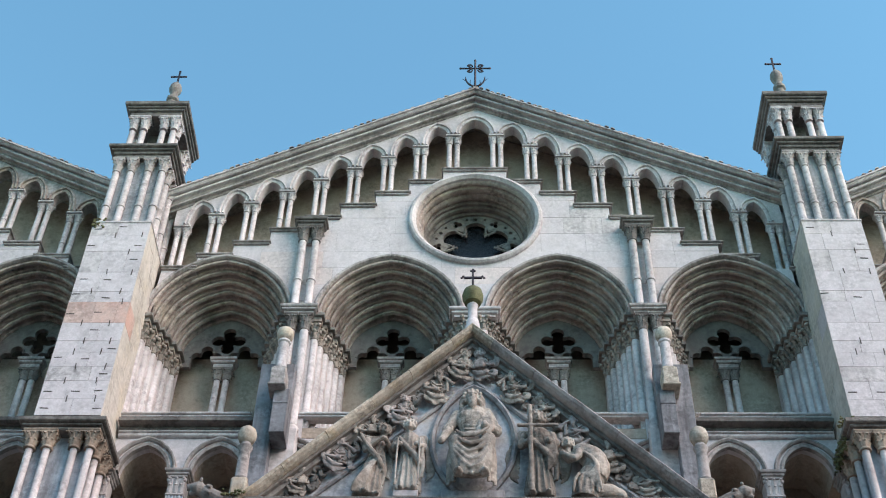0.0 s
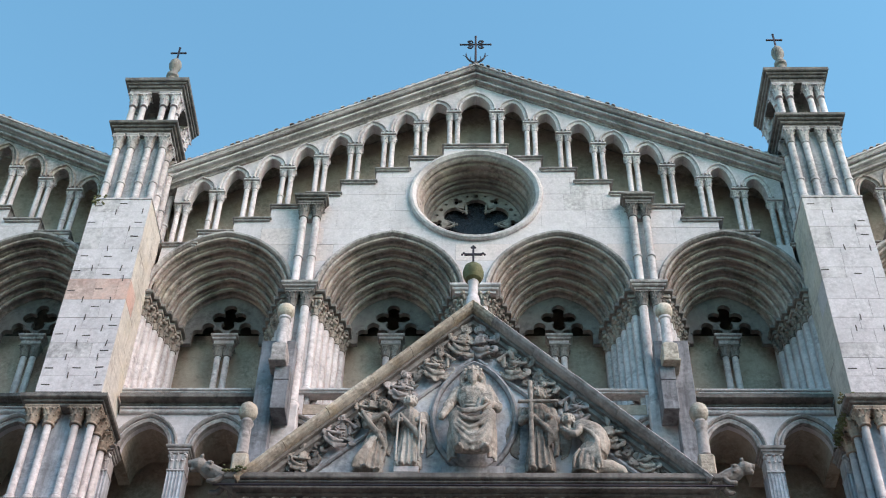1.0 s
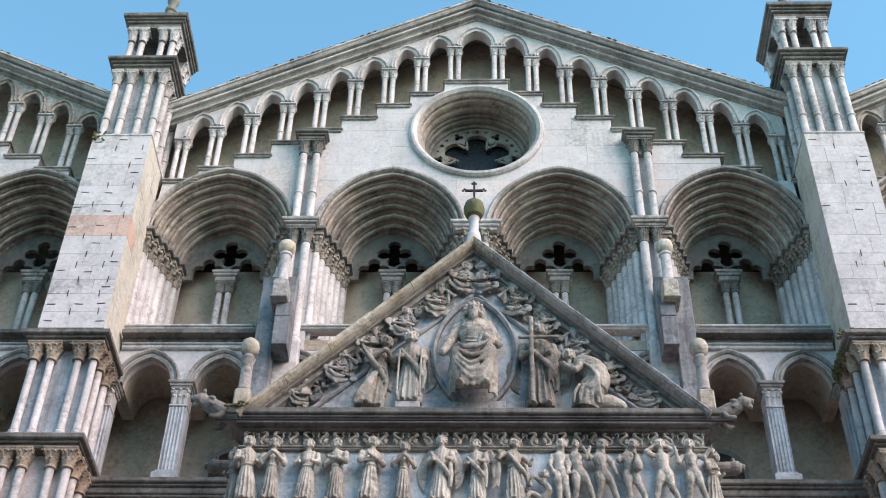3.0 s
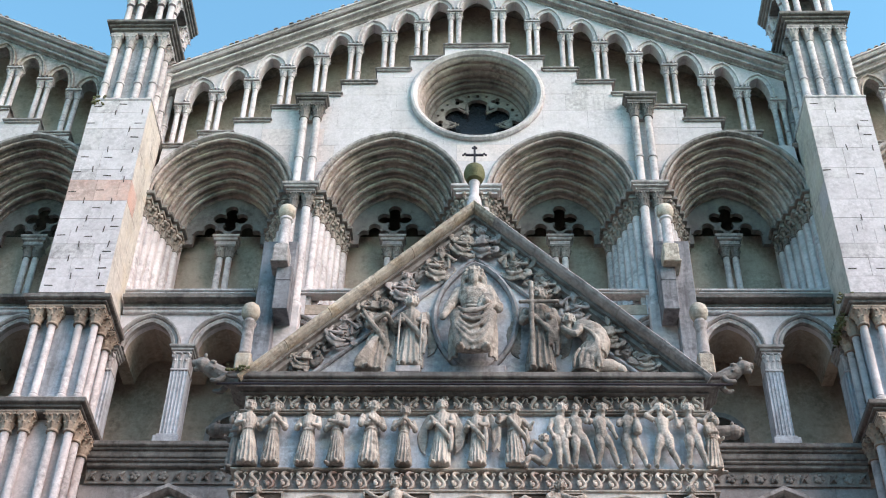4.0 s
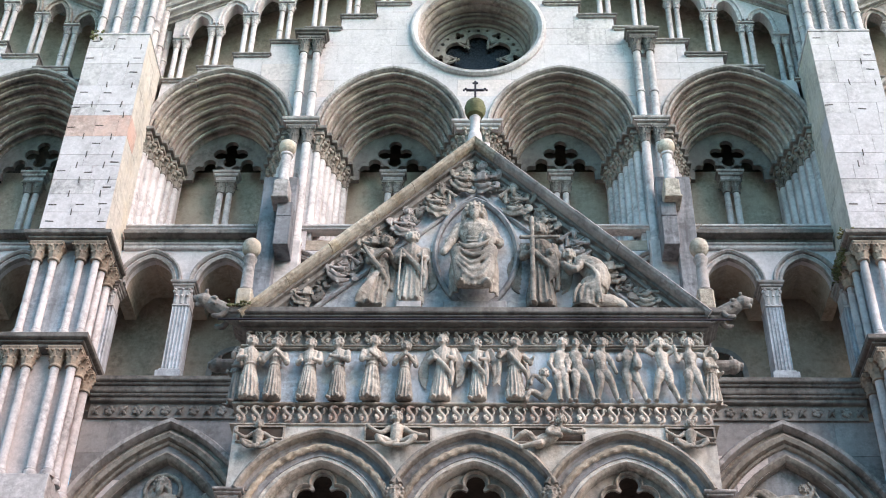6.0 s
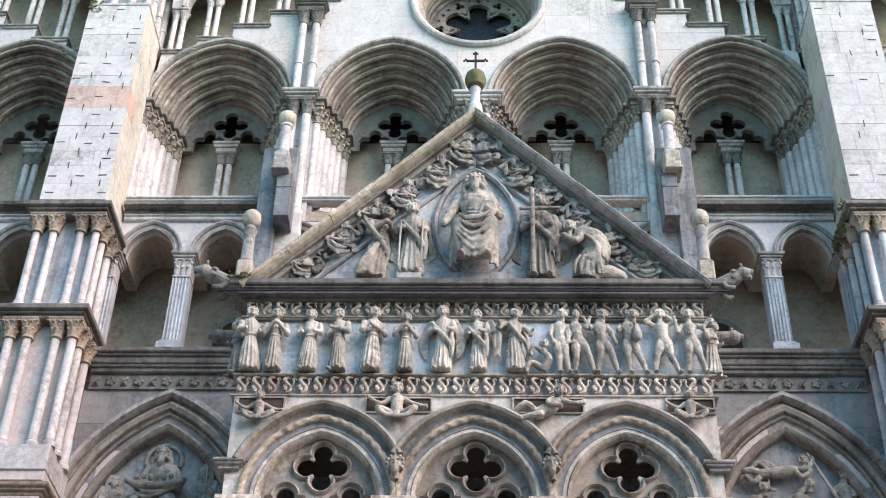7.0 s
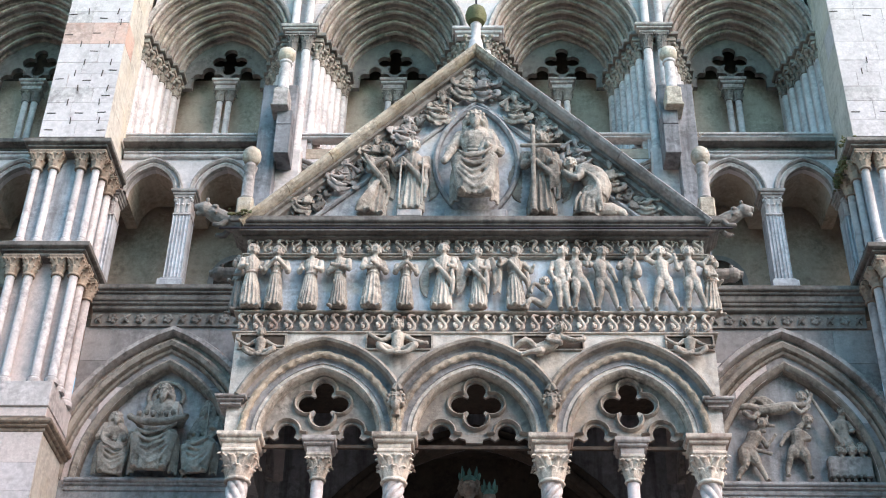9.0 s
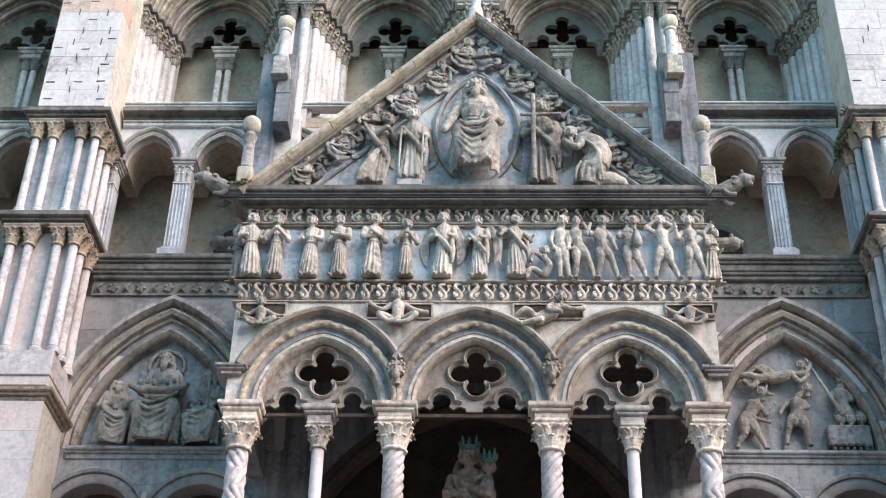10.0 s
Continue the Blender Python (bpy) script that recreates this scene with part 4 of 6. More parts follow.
    part("turret_cornice", bm, SOOTY, th)
    for dx in (-0.54, -0.26, 0.26, 0.54):
        for yy in (-1.0, 0.45):
            column(th, "lantern_shaft", TSH2, TCAP2, (c + dx, yy, 28.82), 1.02)
    for s in (-1, 1):
        for yy in (-0.72, 0.17):
            column(th, "lantern_shaft", TSH2, TCAP2, (c + s * 0.54, yy, 28.82), 1.02)
    bm = bmesh.new()
    cornice_box(bm, X0 + 0.02, X1 - 0.02, -1.12, 0.62, 30.32, [(0.16, 0.0), (0.08, 0.06), (0.07, 0.11), (0.14, 0.17)])
    part("lantern_cap", bm, SOOTY, th)
    # dark block put in for the shade inside the open lantern
    part("lantern_core", box(bmesh.new(), c - 0.3, c + 0.3, -0.45, 0.05, 28.81, 30.33), DARKCARVED, th)
    part("finial", lathe(bmesh.new(), [(0.5, 30.78), (0.42, 30.95), (0.2, 31.15), (0.16, 31.35), (0.20, 31.4), (0.20, 31.5), (0.13, 31.56), (0.12, 32.1), (0.17, 32.16), (0.17, 32.26), (0.11, 32.32), (0.10, 32.42),
                                       (0.12, 32.5), (0.165, 32.6), (0.18, 32.72), (0.155, 32.85), (0.09, 32.95), (0.04, 33.04)], (c, -0.25, 0), 16), DARKCARVED, th, "turned stone finial with a ball", True)
    bm = bmesh.new()
    box(bm, c - 0.022, c + 0.022, -0.27, -0.23, 32.95, 33.55)
    box(bm, c - 0.19, c + 0.19, -0.268, -0.232, 33.30, 33.34)
    for px, pz in ((-0.2, 33.32), (0.2, 33.32), (0, 33.57)):
        blob(bm, (c + px, -0.25, pz), (0.04, 0.03, 0.04), 6)
    part("iron_cross", bm, IRON, th)
    return th


bt = buttress(-BUTT)
twin = copy_thing(bt, Matrix.Translation((BUTT, -0.7, 0)))
# the two turrets differ a little in height
for th, tall in ((bt, 0.99), (twin, 1.05)):
    for o in th.children:
        if o.name.startswith(("turret", "lantern", "finial", "iron_cross")):
            o.matrix_basis = Matrix.Translation((0, 0, 25.83)) @ Matrix.Diagonal((1, 1, tall, 1)) @ Matrix.Translation((0, 0, -25.83)) @ o.matrix_basis
rnd = random.Random(4)
for o in list(twin.children):
    if o.data and o.data.materials[0] == PINK:
        o.data = o.data.copy()
        o.data.materials[0] = SLAB
    if o.name.startswith("iron_cramp") and rnd.random() < 0.72:
        bpy.data.objects.remove(o)


# ---- lower walls ----
LA = 5.98                        # middle of the blind arches beside the porch
for side in (-1, 1):
    for mid, lo, hi, nm in ((LA, 3.55, 7.8, "wall_lower"), (2 * BUTT - LA, 9.1, 13.6, "wall_lower_outer")):
        cx = side * mid
        x0, x1 = sorted((side * lo, side * hi))
        w = tagged(new(nm), "grey and pink marble wall with a blind pointed arch", "wall", kind="structure")
        outl = [(x0, 8.5), (x1, 8.5), (x1, 15.97), (x0, 15.97)]
        big = pointed(cx, 12.62, 1.46, 2.45, 0, 12)
        holes = [big]
        for s in (-1, 1):
            c = cx + s * 0.98
            holes.append([(c - 0.78, 9.0)] + [(c - 0.78 * math.cos(math.pi * k / 14), 11.15 + 0.78 * math.sin(math.pi * k / 14)) for k in range(15)] + [(c + 0.78, 9.0)])
        part("backing", plate(bmesh.new(), [outl] + holes, 0.013, 0.5), WALLGREY, w)
        rr = random.Random(int(10 + cx))
        slabs(w, [outl] + holes, 0.012, [8.5, 10.0, 11.0, 11.9, 12.62, 13.3, 13.9, 14.6, 15.2, 15.97], (0.7, 1.6),
              lambda a, b, p, q, r: PALEPINK if (r.random() < 0.42 and p > 12.5) else (WALLGREY if p > 12.6 else GREYBLUE), seed=40 + int(cx))
        part("recess", box(bmesh.new(), cx - 1.7, cx + 1.7, 0.22, 0.49, 12.5, 15.3), GREYBLUE, w)
        # near-black back: the shade of the lower arches is in its colour
        part("lower_recess", box(bmesh.new(), cx - 2.0, cx + 2.0, 0.501, 0.8, 8.5, 12.4), SHADE_AND_TIES, w)
        for nm2, prof in (("arch_hood", [(0.62, 0.02), (0.62, -0.10), (0.67, -0.19), (0.75, -0.19), (0.80, -0.08), (0.80, 0.02)]),
                          ("arch_roll", [(0.34, 0.02), (0.34, -0.03), (0.38, -0.12), (0.46, -0.15), (0.52, -0.10), (0.54, -0.01), (0.61, -0.01), (0.61, 0.02)]),
                          ("arch_inner", [(-0.01, 0.24), (-0.01, 0.02), (0.03, -0.04), (0.09, -0.07), (0.14, -0.03), (0.16, 0.06), (0.24, 0.06), (0.27, -0.06), (0.31, -0.09), (0.335, -0.03), (0.335, 0.24)])):
            part(nm2, arch_ring(bmesh.new(), cx, 12.62, 1.46, 2.45, prof, 12), CAPSTONE if nm2 != "arch_hood" else WORN, w, "", True)
        bm = bmesh.new()
        cornice_box(bm, cx - 1.62, cx + 1.62, -0.02, 0.24, 12.40, [(0.09, 0.02), (0.05, 0.07), (0.08, 0.12)], False)
        part("sill_moulding", bm, GREYBLUE, w)
        for s in (-1, 1):
            c = cx + s * 0.98
            for nm2, prof, mt in (("lower_hood", [(0.20, 0.02), (0.20, -0.07), (0.25, -0.10), (0.29, -0.07), (0.30, 0.02)], GREYBLUE), ("lower_arch", [(-0.01, 0.3), (-0.01, 0.0), (0.03, -0.03), (0.14, -0.03), (0.19, -0.01), (0.19, 0.3)], WALLGREY)):
                part(nm2, arch_ring(bmesh.new(), c, 11.15, 0.78, 0.7801, prof, 12), mt, w, "", True)
        part("corbel", box(bmesh.new(), cx - 0.07, cx + 0.07, -0.14, 0.02, 11.35, 11.72, 0.03), WORN, w)

# recess behind the porch; the near-black colour carries its shade
w = tagged(new("wall_porch_back"), "recessed wall behind the porch, darkened for shade", "wall", kind="structure")
part("arch_wall", plate(bmesh.new(), [[(-3.6, 7.5), (-3.45, 7.5)] + pointed(0, 9.6, 3.25, 3.9, 0, 14) + [(3.45, 7.5), (3.6, 7.5), (3.6, 16.2), (-3.6, 16.2)]], 0.0, 0.35), SLATE, w)
part("arch_moulding", arch_ring(bmesh.new(), 0, 9.6, 3.25, 3.9, [(-0.02, 0.3), (-0.02, -0.03), (0.05, -0.08), (0.13, -0.08), (0.18, -0.02), (0.30, -0.04), (0.34, 0.02), (0.34, 0.3)], 14), SHADE_AND_TIES, w, "", True)
part("back", box(bmesh.new(), -4.2, 4.2, 1.9, 2.2, 7.5, 16.2), SHADE_AND_TIES, w)
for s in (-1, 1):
    part("return", box(bmesh.new(), s * 3.75 - 0.15, s * 3.75 + 0.15, 0.36, 1.9, 7.5, 16.2), SHADE_AND_TIES, w)
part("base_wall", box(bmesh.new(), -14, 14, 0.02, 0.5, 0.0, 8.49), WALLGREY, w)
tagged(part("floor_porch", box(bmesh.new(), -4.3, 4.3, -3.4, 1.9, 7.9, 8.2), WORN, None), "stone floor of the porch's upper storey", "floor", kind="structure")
tagged(part("ceiling_porch", box(bmesh.new(), -3.95, 3.95, -2.4, 2.2, 14.05, 14.3), SHADE_AND_TIES, None), "vault over the porch loggia, near-black for its shade", "ceiling", kind="structure")

# ---- the porch ----
po = thing("porch", (0, -3.0, 0), "carved grey marble porch with three arches and a sculpted gable", "porch")
PF = -2.95
COLX = [-3.83, -1.28, 1.28, 3.83]
ARCX = [-2.56, 0.02, 2.58]
# arches
PA, PH = 1.0, 1.24               # half width and rise of the porch arches


def cable(bm, line, y, r):
    """A twisted rope moulding along (x, z) points."""
    rings, run = [], 0.0
    for i, (x, z) in enumerate(line):
        a, b = Vector(line[max(i - 1, 0)]), Vector(line[min(i + 1, len(line) - 1)])
        d = (b - a).normalized()
        run += (Vector((x, z)) - Vector(line[max(i - 1, 0)])).length
        ring = []
        for k in range(10):
            t = 2 * math.pi * k / 10
            q = r * (0.78 + 0.34 * abs(math.sin(t + run * 15)))
            ring.append(bm.verts.new((x - d.y * q * math.cos(t), y + q * math.sin(t), z + d.x * q * math.cos(t))))
        rings.append(ring)
    for a, b in zip(rings, rings[1:]):
        for i in range(10):
            j = (i + 1) % 10
            bm.faces.new((a[i], a[j], b[j], b[i]))
    bm.faces.new(rings[0])
    bm.faces.new(rings[-1])
    return bm


low = []
for cx in ARCX:
    low += pointed(cx, 12.05, PA, PH, 0, 12)
outl = [(-4.12, 12.05)] + low + [(4.12, 12.05), (4.12, 14.04), (-4.12, 14.04)]
part("arch_wall", plate(bmesh.new(), [outl], PF, -2.5), PORCHWALL, po)
for cx in ARCX:
    FW = PF - (0.006 if cx == ARCX[1] else 0.0)

    def trimmed(d, z_low):
        return [p for p in pointed(cx, 12.05, PA, PH, d, 26) if p[1] > (12.70 if abs(p[0]) > 3.6 else z_low)]
    part("arch_roll", arch_ring(bmesh.new(), cx, 12.05, PA, PH, [(-0.03, -2.6), (-0.03, PF + 0.07), (-0.01, PF + 0.0), (0.03, PF - 0.03), (0.07, PF + 0.02), (0.085, PF + 0.06), (0.11, PF + 0.06), (0.11, -2.6)], 12), CARVED, po, "", True)
    part("arch_cove", arch_ring(bmesh.new(), cx, 12.05, PA, PH, [(0.112, PF + 0.1), (0.112, PF - 0.02), (0.13, PF - 0.012), (0.17, PF - 0.006), (0.20, PF - 0.02), (0.215, PF - 0.05), (0.215, PF + 0.1)], 14), COVESTONE, po, "blue-grey hollow moulding", True)
    part("cable_moulding", cable(bmesh.new(), pointed(cx, 12.05, PA, PH, 0.268, 60), PF - 0.05, 0.062), PORCHOCHRE, po, "ochre stained rope moulding", True)
    part("outer_cove", sweep(bmesh.new(), trimmed(0.38, 12.72), [(-0.065, FW + 0.02), (-0.065, FW - 0.06), (-0.02, FW - 0.03), (0.02, FW - 0.03), (0.065, FW - 0.07), (0.065, FW + 0.02)]), COVESTONE, po, "", True)
    part("arch_hood", sweep(bmesh.new(), trimmed(0.50, 12.79), [(-0.06, FW + 0.02), (-0.06, FW - 0.12), (-0.035, FW - 0.20), (0.01, FW - 0.225), (0.055, FW - 0.20), (0.075, FW - 0.13), (0.075, FW + 0.02)]), PORCHHOOD, po, "", True)
    # tracery
    inner = pointed(cx, 12.05, PA, PH, 0.02, 12)
    low2 = []
    for s in (-1, 1):
        lc = cx + s * 0.545
        pts = [(lc - 0.41, 12.02), (lc - 0.40, 12.08), (lc - 0.29, 12.12), (lc - 0.20, 12.06)]
        pts += [(lc + 0.155 * math.cos(math.radians(215 - 250 * q / 10)), 12.20 + 0.16 * math.sin(math.radians(215 - 250 * q / 10))) for q in range(11)]
        pts += [(lc + 0.20, 12.06), (lc + 0.29, 12.12), (lc + 0.40, 12.08), (lc + 0.41, 12.02)]
        low2 += pts
    o2 = low2 + [(inner[-1][0], 12.02)] + inner[::-1] + [(inner[0][0], 12.02)]
    tr = part("tracery", plate(bmesh.new(), [o2, foil(cx + 0.03, 12.74, 0.265, 0.165, 4, 10)], PF + 0.20, PF + 0.26), PORCHSCREEN, po, "stone tracery with a pierced quatrefoil")
    q = foil(cx + 0.03, 12.74, 0.265, 0.215, 4, 10)
    part("quatrefoil_rim", sweep(bmesh.new(), q, [(-0.03, PF + 0.26), (-0.03, PF + 0.16), (0.0, PF + 0.12), (0.025, PF + 0.16), (0.025, PF + 0.26)], True), PORCHHOOD, tr, "", True)
    for s in (-1, 1):
        lc = cx + s * 0.545
        rim = [(lc - 0.225 * math.cos(math.pi * q / 12), 12.20 + 0.23 * math.sin(math.pi * q / 12)) for q in range(13)]
        part("light_rim", sweep(bmesh.new(), [(lc - 0.34, 12.18)] + rim + [(lc + 0.34, 12.18)], [(-0.025, PF + 0.26), (-0.025, PF + 0.16), (0.0, PF + 0.12), (0.025, PF + 0.16), (0.025, PF + 0.26)]), PORCHHOOD, tr, "", True)
for s in (-1, 1):
    bm = bmesh.new()
    cornice_box(bm, s * 4.05 - 0.17, s * 4.05 + 0.17, PF - 0.10, -2.5, 12.56, [(0.05, 0.0), (0.05, 0.05), (0.06, 0.09)])
    part("corner_moulding", bm, WORN, po)
    part("side_wall", box(bmesh.new(), s * 4.0 - 0.14, s * 4.0 + 0.14, -2.499, -0.01, 12.05, 16.0), WALLGREY, po)
    part("iron_tie", box(bmesh.new(), s * 2.6 - 1.2, s * 2.6 + 1.2, -2.70, -2.64, 11.94, 12.0), SHADE_AND_TIES, po)
part("middle_tie", box(bmesh.new(), -1.2, 1.2, -2.70, -2.64, 11.94, 12.0), SHADE_AND_TIES, po)

# columns
PC = fused(capital_mesh("porch_capital", 0.175, 0.56, 0.52, LEAFSTONE, 2, 8), 0.011)
PCS = fused(capital_mesh("slim_capital", 0.11, 0.40, 0.44, CARVED, 2, 8), 0.009)


def twisted(name, r, h, spiral):
    bm = bmesh.new()
    prof = [(r * 1.45, 0), (r * 1.45, 0.1), (r * 1.15, 0.2)] + [(r, 0.22 + (h - 0.24) * i / 110) for i in range(111)] + [(r, h)]

    def wave(z, a):
        if z < 0.22 or z > h - 0.02:
            return 1.0
        tw = z * 6.2 if spiral else abs((z / 0.34) % 2 - 1) * 1.6
        return 0.82 + 0.26 * abs(math.sin(3.0 * (a - tw))) ** 0.7
    lathe(bm, prof, seg=54, turn=wave)
    return mesh_of(name, bm, MARBLE, True)


H = 11.24 - 8.2
spiral, zigzag = twisted("spiral_shaft", 0.165, H, True), twisted("zigzag_shaft", 0.165, H, False)
slim = shaft_mesh("slim_shaft", 0.105, 11.30 - 8.2, SLAB, None, 16)
for x, m in zip(COLX, (zigzag, spiral, spiral, zigzag)):
    column(po, "twisted_column", m, PC, (x, -2.78, 8.2), H)
    bm = bmesh.new()
    cornice_box(bm, x - 0.27, x + 0.27, -3.02, -2.5, 11.76, [(0.11, 0.0), (0.07, 0.05), (0.10, 0.10)])
    part("impost", bm, LEAFSTONE, po)
for x in (-2.53, 2.60):
    column(po, "slim_column", slim, PCS, (x, -2.74, 8.2), 11.30 - 8.2)
    bm = bmesh.new()
    cornice_box(bm, x - 0.19, x + 0.19, -2.93, -2.52, 11.74, [(0.12, 0.0), (0.06, 0.05), (0.10, 0.09)])
    part("slim_impost", bm, WORN, po)

# frieze storey
part("frieze_panel", box(bmesh.new(), -4.12, 4.12, -2.86, -2.5, 14.041, 16.0), RELIEFBLUE, po, "blue-grey stained marble panel")
bm = bmesh.new()
cornice_box(bm, -4.14, 4.14, -2.95, -2.5, 14.41, [(0.05, 0.06)])
part("figure_ledge", bm, CARVED, po)
bm = bmesh.new()
cornice_box(bm, -4.14, 4.14, -2.93, -2.5, 14.0, [(0.04, 0.06)])
part("lower_fillet", bm, CARVED, po)
bm = bmesh.new()
cornice_box(bm, -4.13, 4.13, -2.90, -2.5, 15.64, [(0.035, 0.03), (0.035, 0.06)])
part("upper_fillet", bm, CARVED, po)
bm = bmesh.new()
cornice_box(bm, -4.14, 4.14, -2.95, -2.4, 16.0, [(0.06, 0.08), (0.10, 0.18), (0.05, 0.24), (0.13, 0.30)])
part("cornice", bm, SOOTY, po, "sooty moulded cornice")
tube_bm = tube(bmesh.new(), [(-4.62, -3.2, 16.10), (4.62, -3.2, 16.10)], [0.022, 0.022], 6)
part("iron_rod", tube_bm, IRON, po)


def scroll(name, h, material, mirror=1):
    """A carved leaf scroll, upright, its middle on the origin."""
    bm = bmesh.new()
    m = mirror
    # a thick S-shaped leaf with a round lower lobe, and the thin stem that hooks over beside it
    tube(bm, [(0.055 * m, -0.05, 0.45 * h), (-0.03 * m, -0.065, 0.43 * h), (-0.055 * m, -0.07, 0.27 * h), (0.0, -0.06, 0.08 * h), (0.045 * m, -0.055, -0.12 * h), (0.035 * m, -0.055, -0.33 * h), (-0.04 * m, -0.05, -0.41 * h)],
         [0.014, 0.032, 0.038, 0.032, 0.030, 0.030, 0.018], 7)
    blob(bm, (-0.045 * m, -0.065, -0.20 * h), (0.042, 0.04, 0.05), 7)
    tube(bm, [(-0.02 * m, -0.05, 0.05 * h), (-0.075 * m, -0.055, -0.02 * h), (-0.06 * m, -0.06, -0.14 * h)], [0.016, 0.022, 0.026], 6)
    tube(bm, [(0.05 * m, -0.04, -0.05 * h), (0.10 * m, -0.05, 0.16 * h), (0.085 * m, -0.055, 0.36 * h), (0.125 * m, -0.05, 0.40 * h), (0.14 * m, -0.045, 0.30 * h)], [0.012, 0.016, 0.020, 0.018, 0.01], 6)
    return mesh_of(name, bm, material, True)


SC = [scroll("leaf_scroll", 0.36, LEAFSTONE), scroll("leaf_scroll_back", 0.36, LEAFSTONE, -1)]
SCD = [scroll("leaf_scroll_worn", 0.30, CARVED), scroll("leaf_scroll_worn_back", 0.30, CARVED, -1)]
rnd = random.Random(8)
for i in range(31):
    put("leaf_scroll", SC[0] if rnd.random() < 0.9 else SC[1], po, Matrix.Translation((-4.02 + 8.04 * i / 30, -2.90, 14.225)) @ pose(0, 0, 0, rnd.uniform(-6, 6), rnd.uniform(-7, 7), 0))
    put("leaf_scroll", SCD[i % 2], po, Matrix.Translation((-4.02 + 8.04 * i / 30, -2.885, 15.86)) @ pose(0, 0, 0, rnd.uniform(-6, 6), rnd.uniform(-12, 12), 0))

for nm, z0, z1 in (("leaf_band", 14.042, 14.409), ("upper_leaf_band", 15.711, 15.999)):
    part(nm, box(bmesh.new(), -4.125, 4.125, -2.872, -2.55, z0, z1), WORN, po)

# gable
part("tympanum", plate(bmesh.new(), [[(-4.1, 16.35), (4.1, 16.35), (0, 20.45)]], -2.85, -2.5), TYMPANUM, po, "blue-grey stained marble gable field")
SL = 1.018


def rake(x):
    return 20.60 - SL * abs(x)


cuts = [0.45, 1.25, 1.95, 2.75, 3.5, 4.28]
segs = [[(-0.45, rake(0.45)), (0, rake(0)), (0.45, rake(0.45))]]
for a, b in zip(cuts, cuts[1:]):
    segs.append([(a + 0.004, rake(a + 0.004)), (b - 0.004, rake(b - 0.004))])
    segs.append([(-b + 0.004, rake(b - 0.004)), (-a - 0.004, rake(a + 0.004))])
for sg in segs:
    j = rnd.uniform(-0.008, 0.008)
    part("coping_stone", sweep(bmesh.new(), sg, [(0, -3.28 + j), (0.0, -2.4), (-0.13, -2.4), (-0.13, -3.14 + j), (-0.115, -3.22 + j), (-0.08, -3.28 + j), (-0.03, -3.31 + j)]), OCHRE if sg[0][0] < -0.3 else WORN, po)
# dark stone stands in for the shadow below the coping
part("raking_moulding", sweep(bmesh.new(), [(-4.1, rake(4.1)), (0, rake(0)), (4.1, rake(4.1))], [(-0.135, -3.08), (-0.135, -2.5), (-0.36, -2.5), (-0.36, -2.93), (-0.32, -2.96), (-0.30, -3.02), (-0.25, -3.03), (-0.235, -2.99), (-0.20, -3.0), (-0.19, -3.08)]), DARKCARVED, po)
part("inner_rake", sweep(bmesh.new(), [(-3.0, 16.55), (0.03, 19.42), (3.06, 16.55)], [(0, -2.93), (0, -2.84), (-0.07, -2.84), (-0.07, -2.90), (-0.04, -2.93)]), GREYBLUE, po)
part("roof", sweep(bmesh.new(), [(-4.4, rake(4.4) - 0.17), (0, rake(0) - 0.17), (4.4, rake(4.4) - 0.17)], [(0, -2.45), (0, -0.05), (-0.1, -0.05), (-0.1, -2.45)]), TILE, po)
# pointed halo ring round the seated figure
ves = []
for k in range(25):
    u = -1 + 2 * k / 24
    ves.append((0.03 - 0.78 * (1 - u * u) ** 0.72, 17.86 + 1.35 * u))
ves2 = [(0.06 - x, z) for x, z in ves[::-1]]
part("halo_ring", sweep(bmesh.new(), ves + ves2[1:-1], [(-0.05, -2.83), (-0.05, -2.93), (0.0, -2.97), (0.05, -2.93), (0.05, -2.83)], True), GREYBLUE, po, "", True)
bm = bmesh.new()
box(bm, -0.56, 0.60, -3.08, -2.84, 16.42, 16.62, 0.02)
part("throne_step", bm, GREYBLUE, po)

# corner posts and the ball on top
for s in (-1, 1):
    th = thing("corner_finial", (s * 4.22, -3.05, 16.3), "stone corner post with a ball on the porch", "finial", "porch finials")
    x = s * 4.22
    part("base", box(bmesh.new(), x - 0.145, x + 0.145, -3.2, -2.9, 16.36, 16.82, 0.03), OCHRE, th)
    part("post", lathe(bmesh.new(), [(0.13, 16.82), (0.14, 16.86), (0.115, 16.9), (0.105, 17.5), (0.13, 17.55), (0.14, 17.6), (0.1, 17.64), (0.09, 17.7)], (x, -3.05, 0), 14), WORN, th, "", True)
    part("ball", lathe(bmesh.new(), [(0.05, 17.66), (0.13, 17.71), (0.17, 17.80), (0.18, 17.89), (0.155, 17.99), (0.09, 18.06), (0.03, 18.08)], (x, -3.05, 0), 16), OCHRE, th, "", True)
th = thing("gable_finial", (0, -3.1, 20.7), "short marble post with mossy ball and iron cross", "finial")
part("post", lathe(bmesh.new(), [(0.16, 20.48), (0.15, 20.66), (0.13, 20.8), (0.10, 20.86), (0.095, 21.2), (0.12, 21.24), (0.09, 21.28)], (0, -3.1, 0), 14), MARBLE, th, "", True)
part("ball", lathe(bmesh.new(), [(0.06, 21.26), (0.17, 21.32), (0.215, 21.44), (0.22, 21.54), (0.19, 21.66), (0.11, 21.75), (0.03, 21.78)], (0, -3.1, 0), 16), MOSS, th, "mossy green stone ball", True)
bm = bmesh.new()
box(bm, -0.022, 0.022, -3.12, -3.08, 21.76, 22.28)
box(bm, -0.19, 0.19, -3.118, -3.082, 22.05, 22.095)
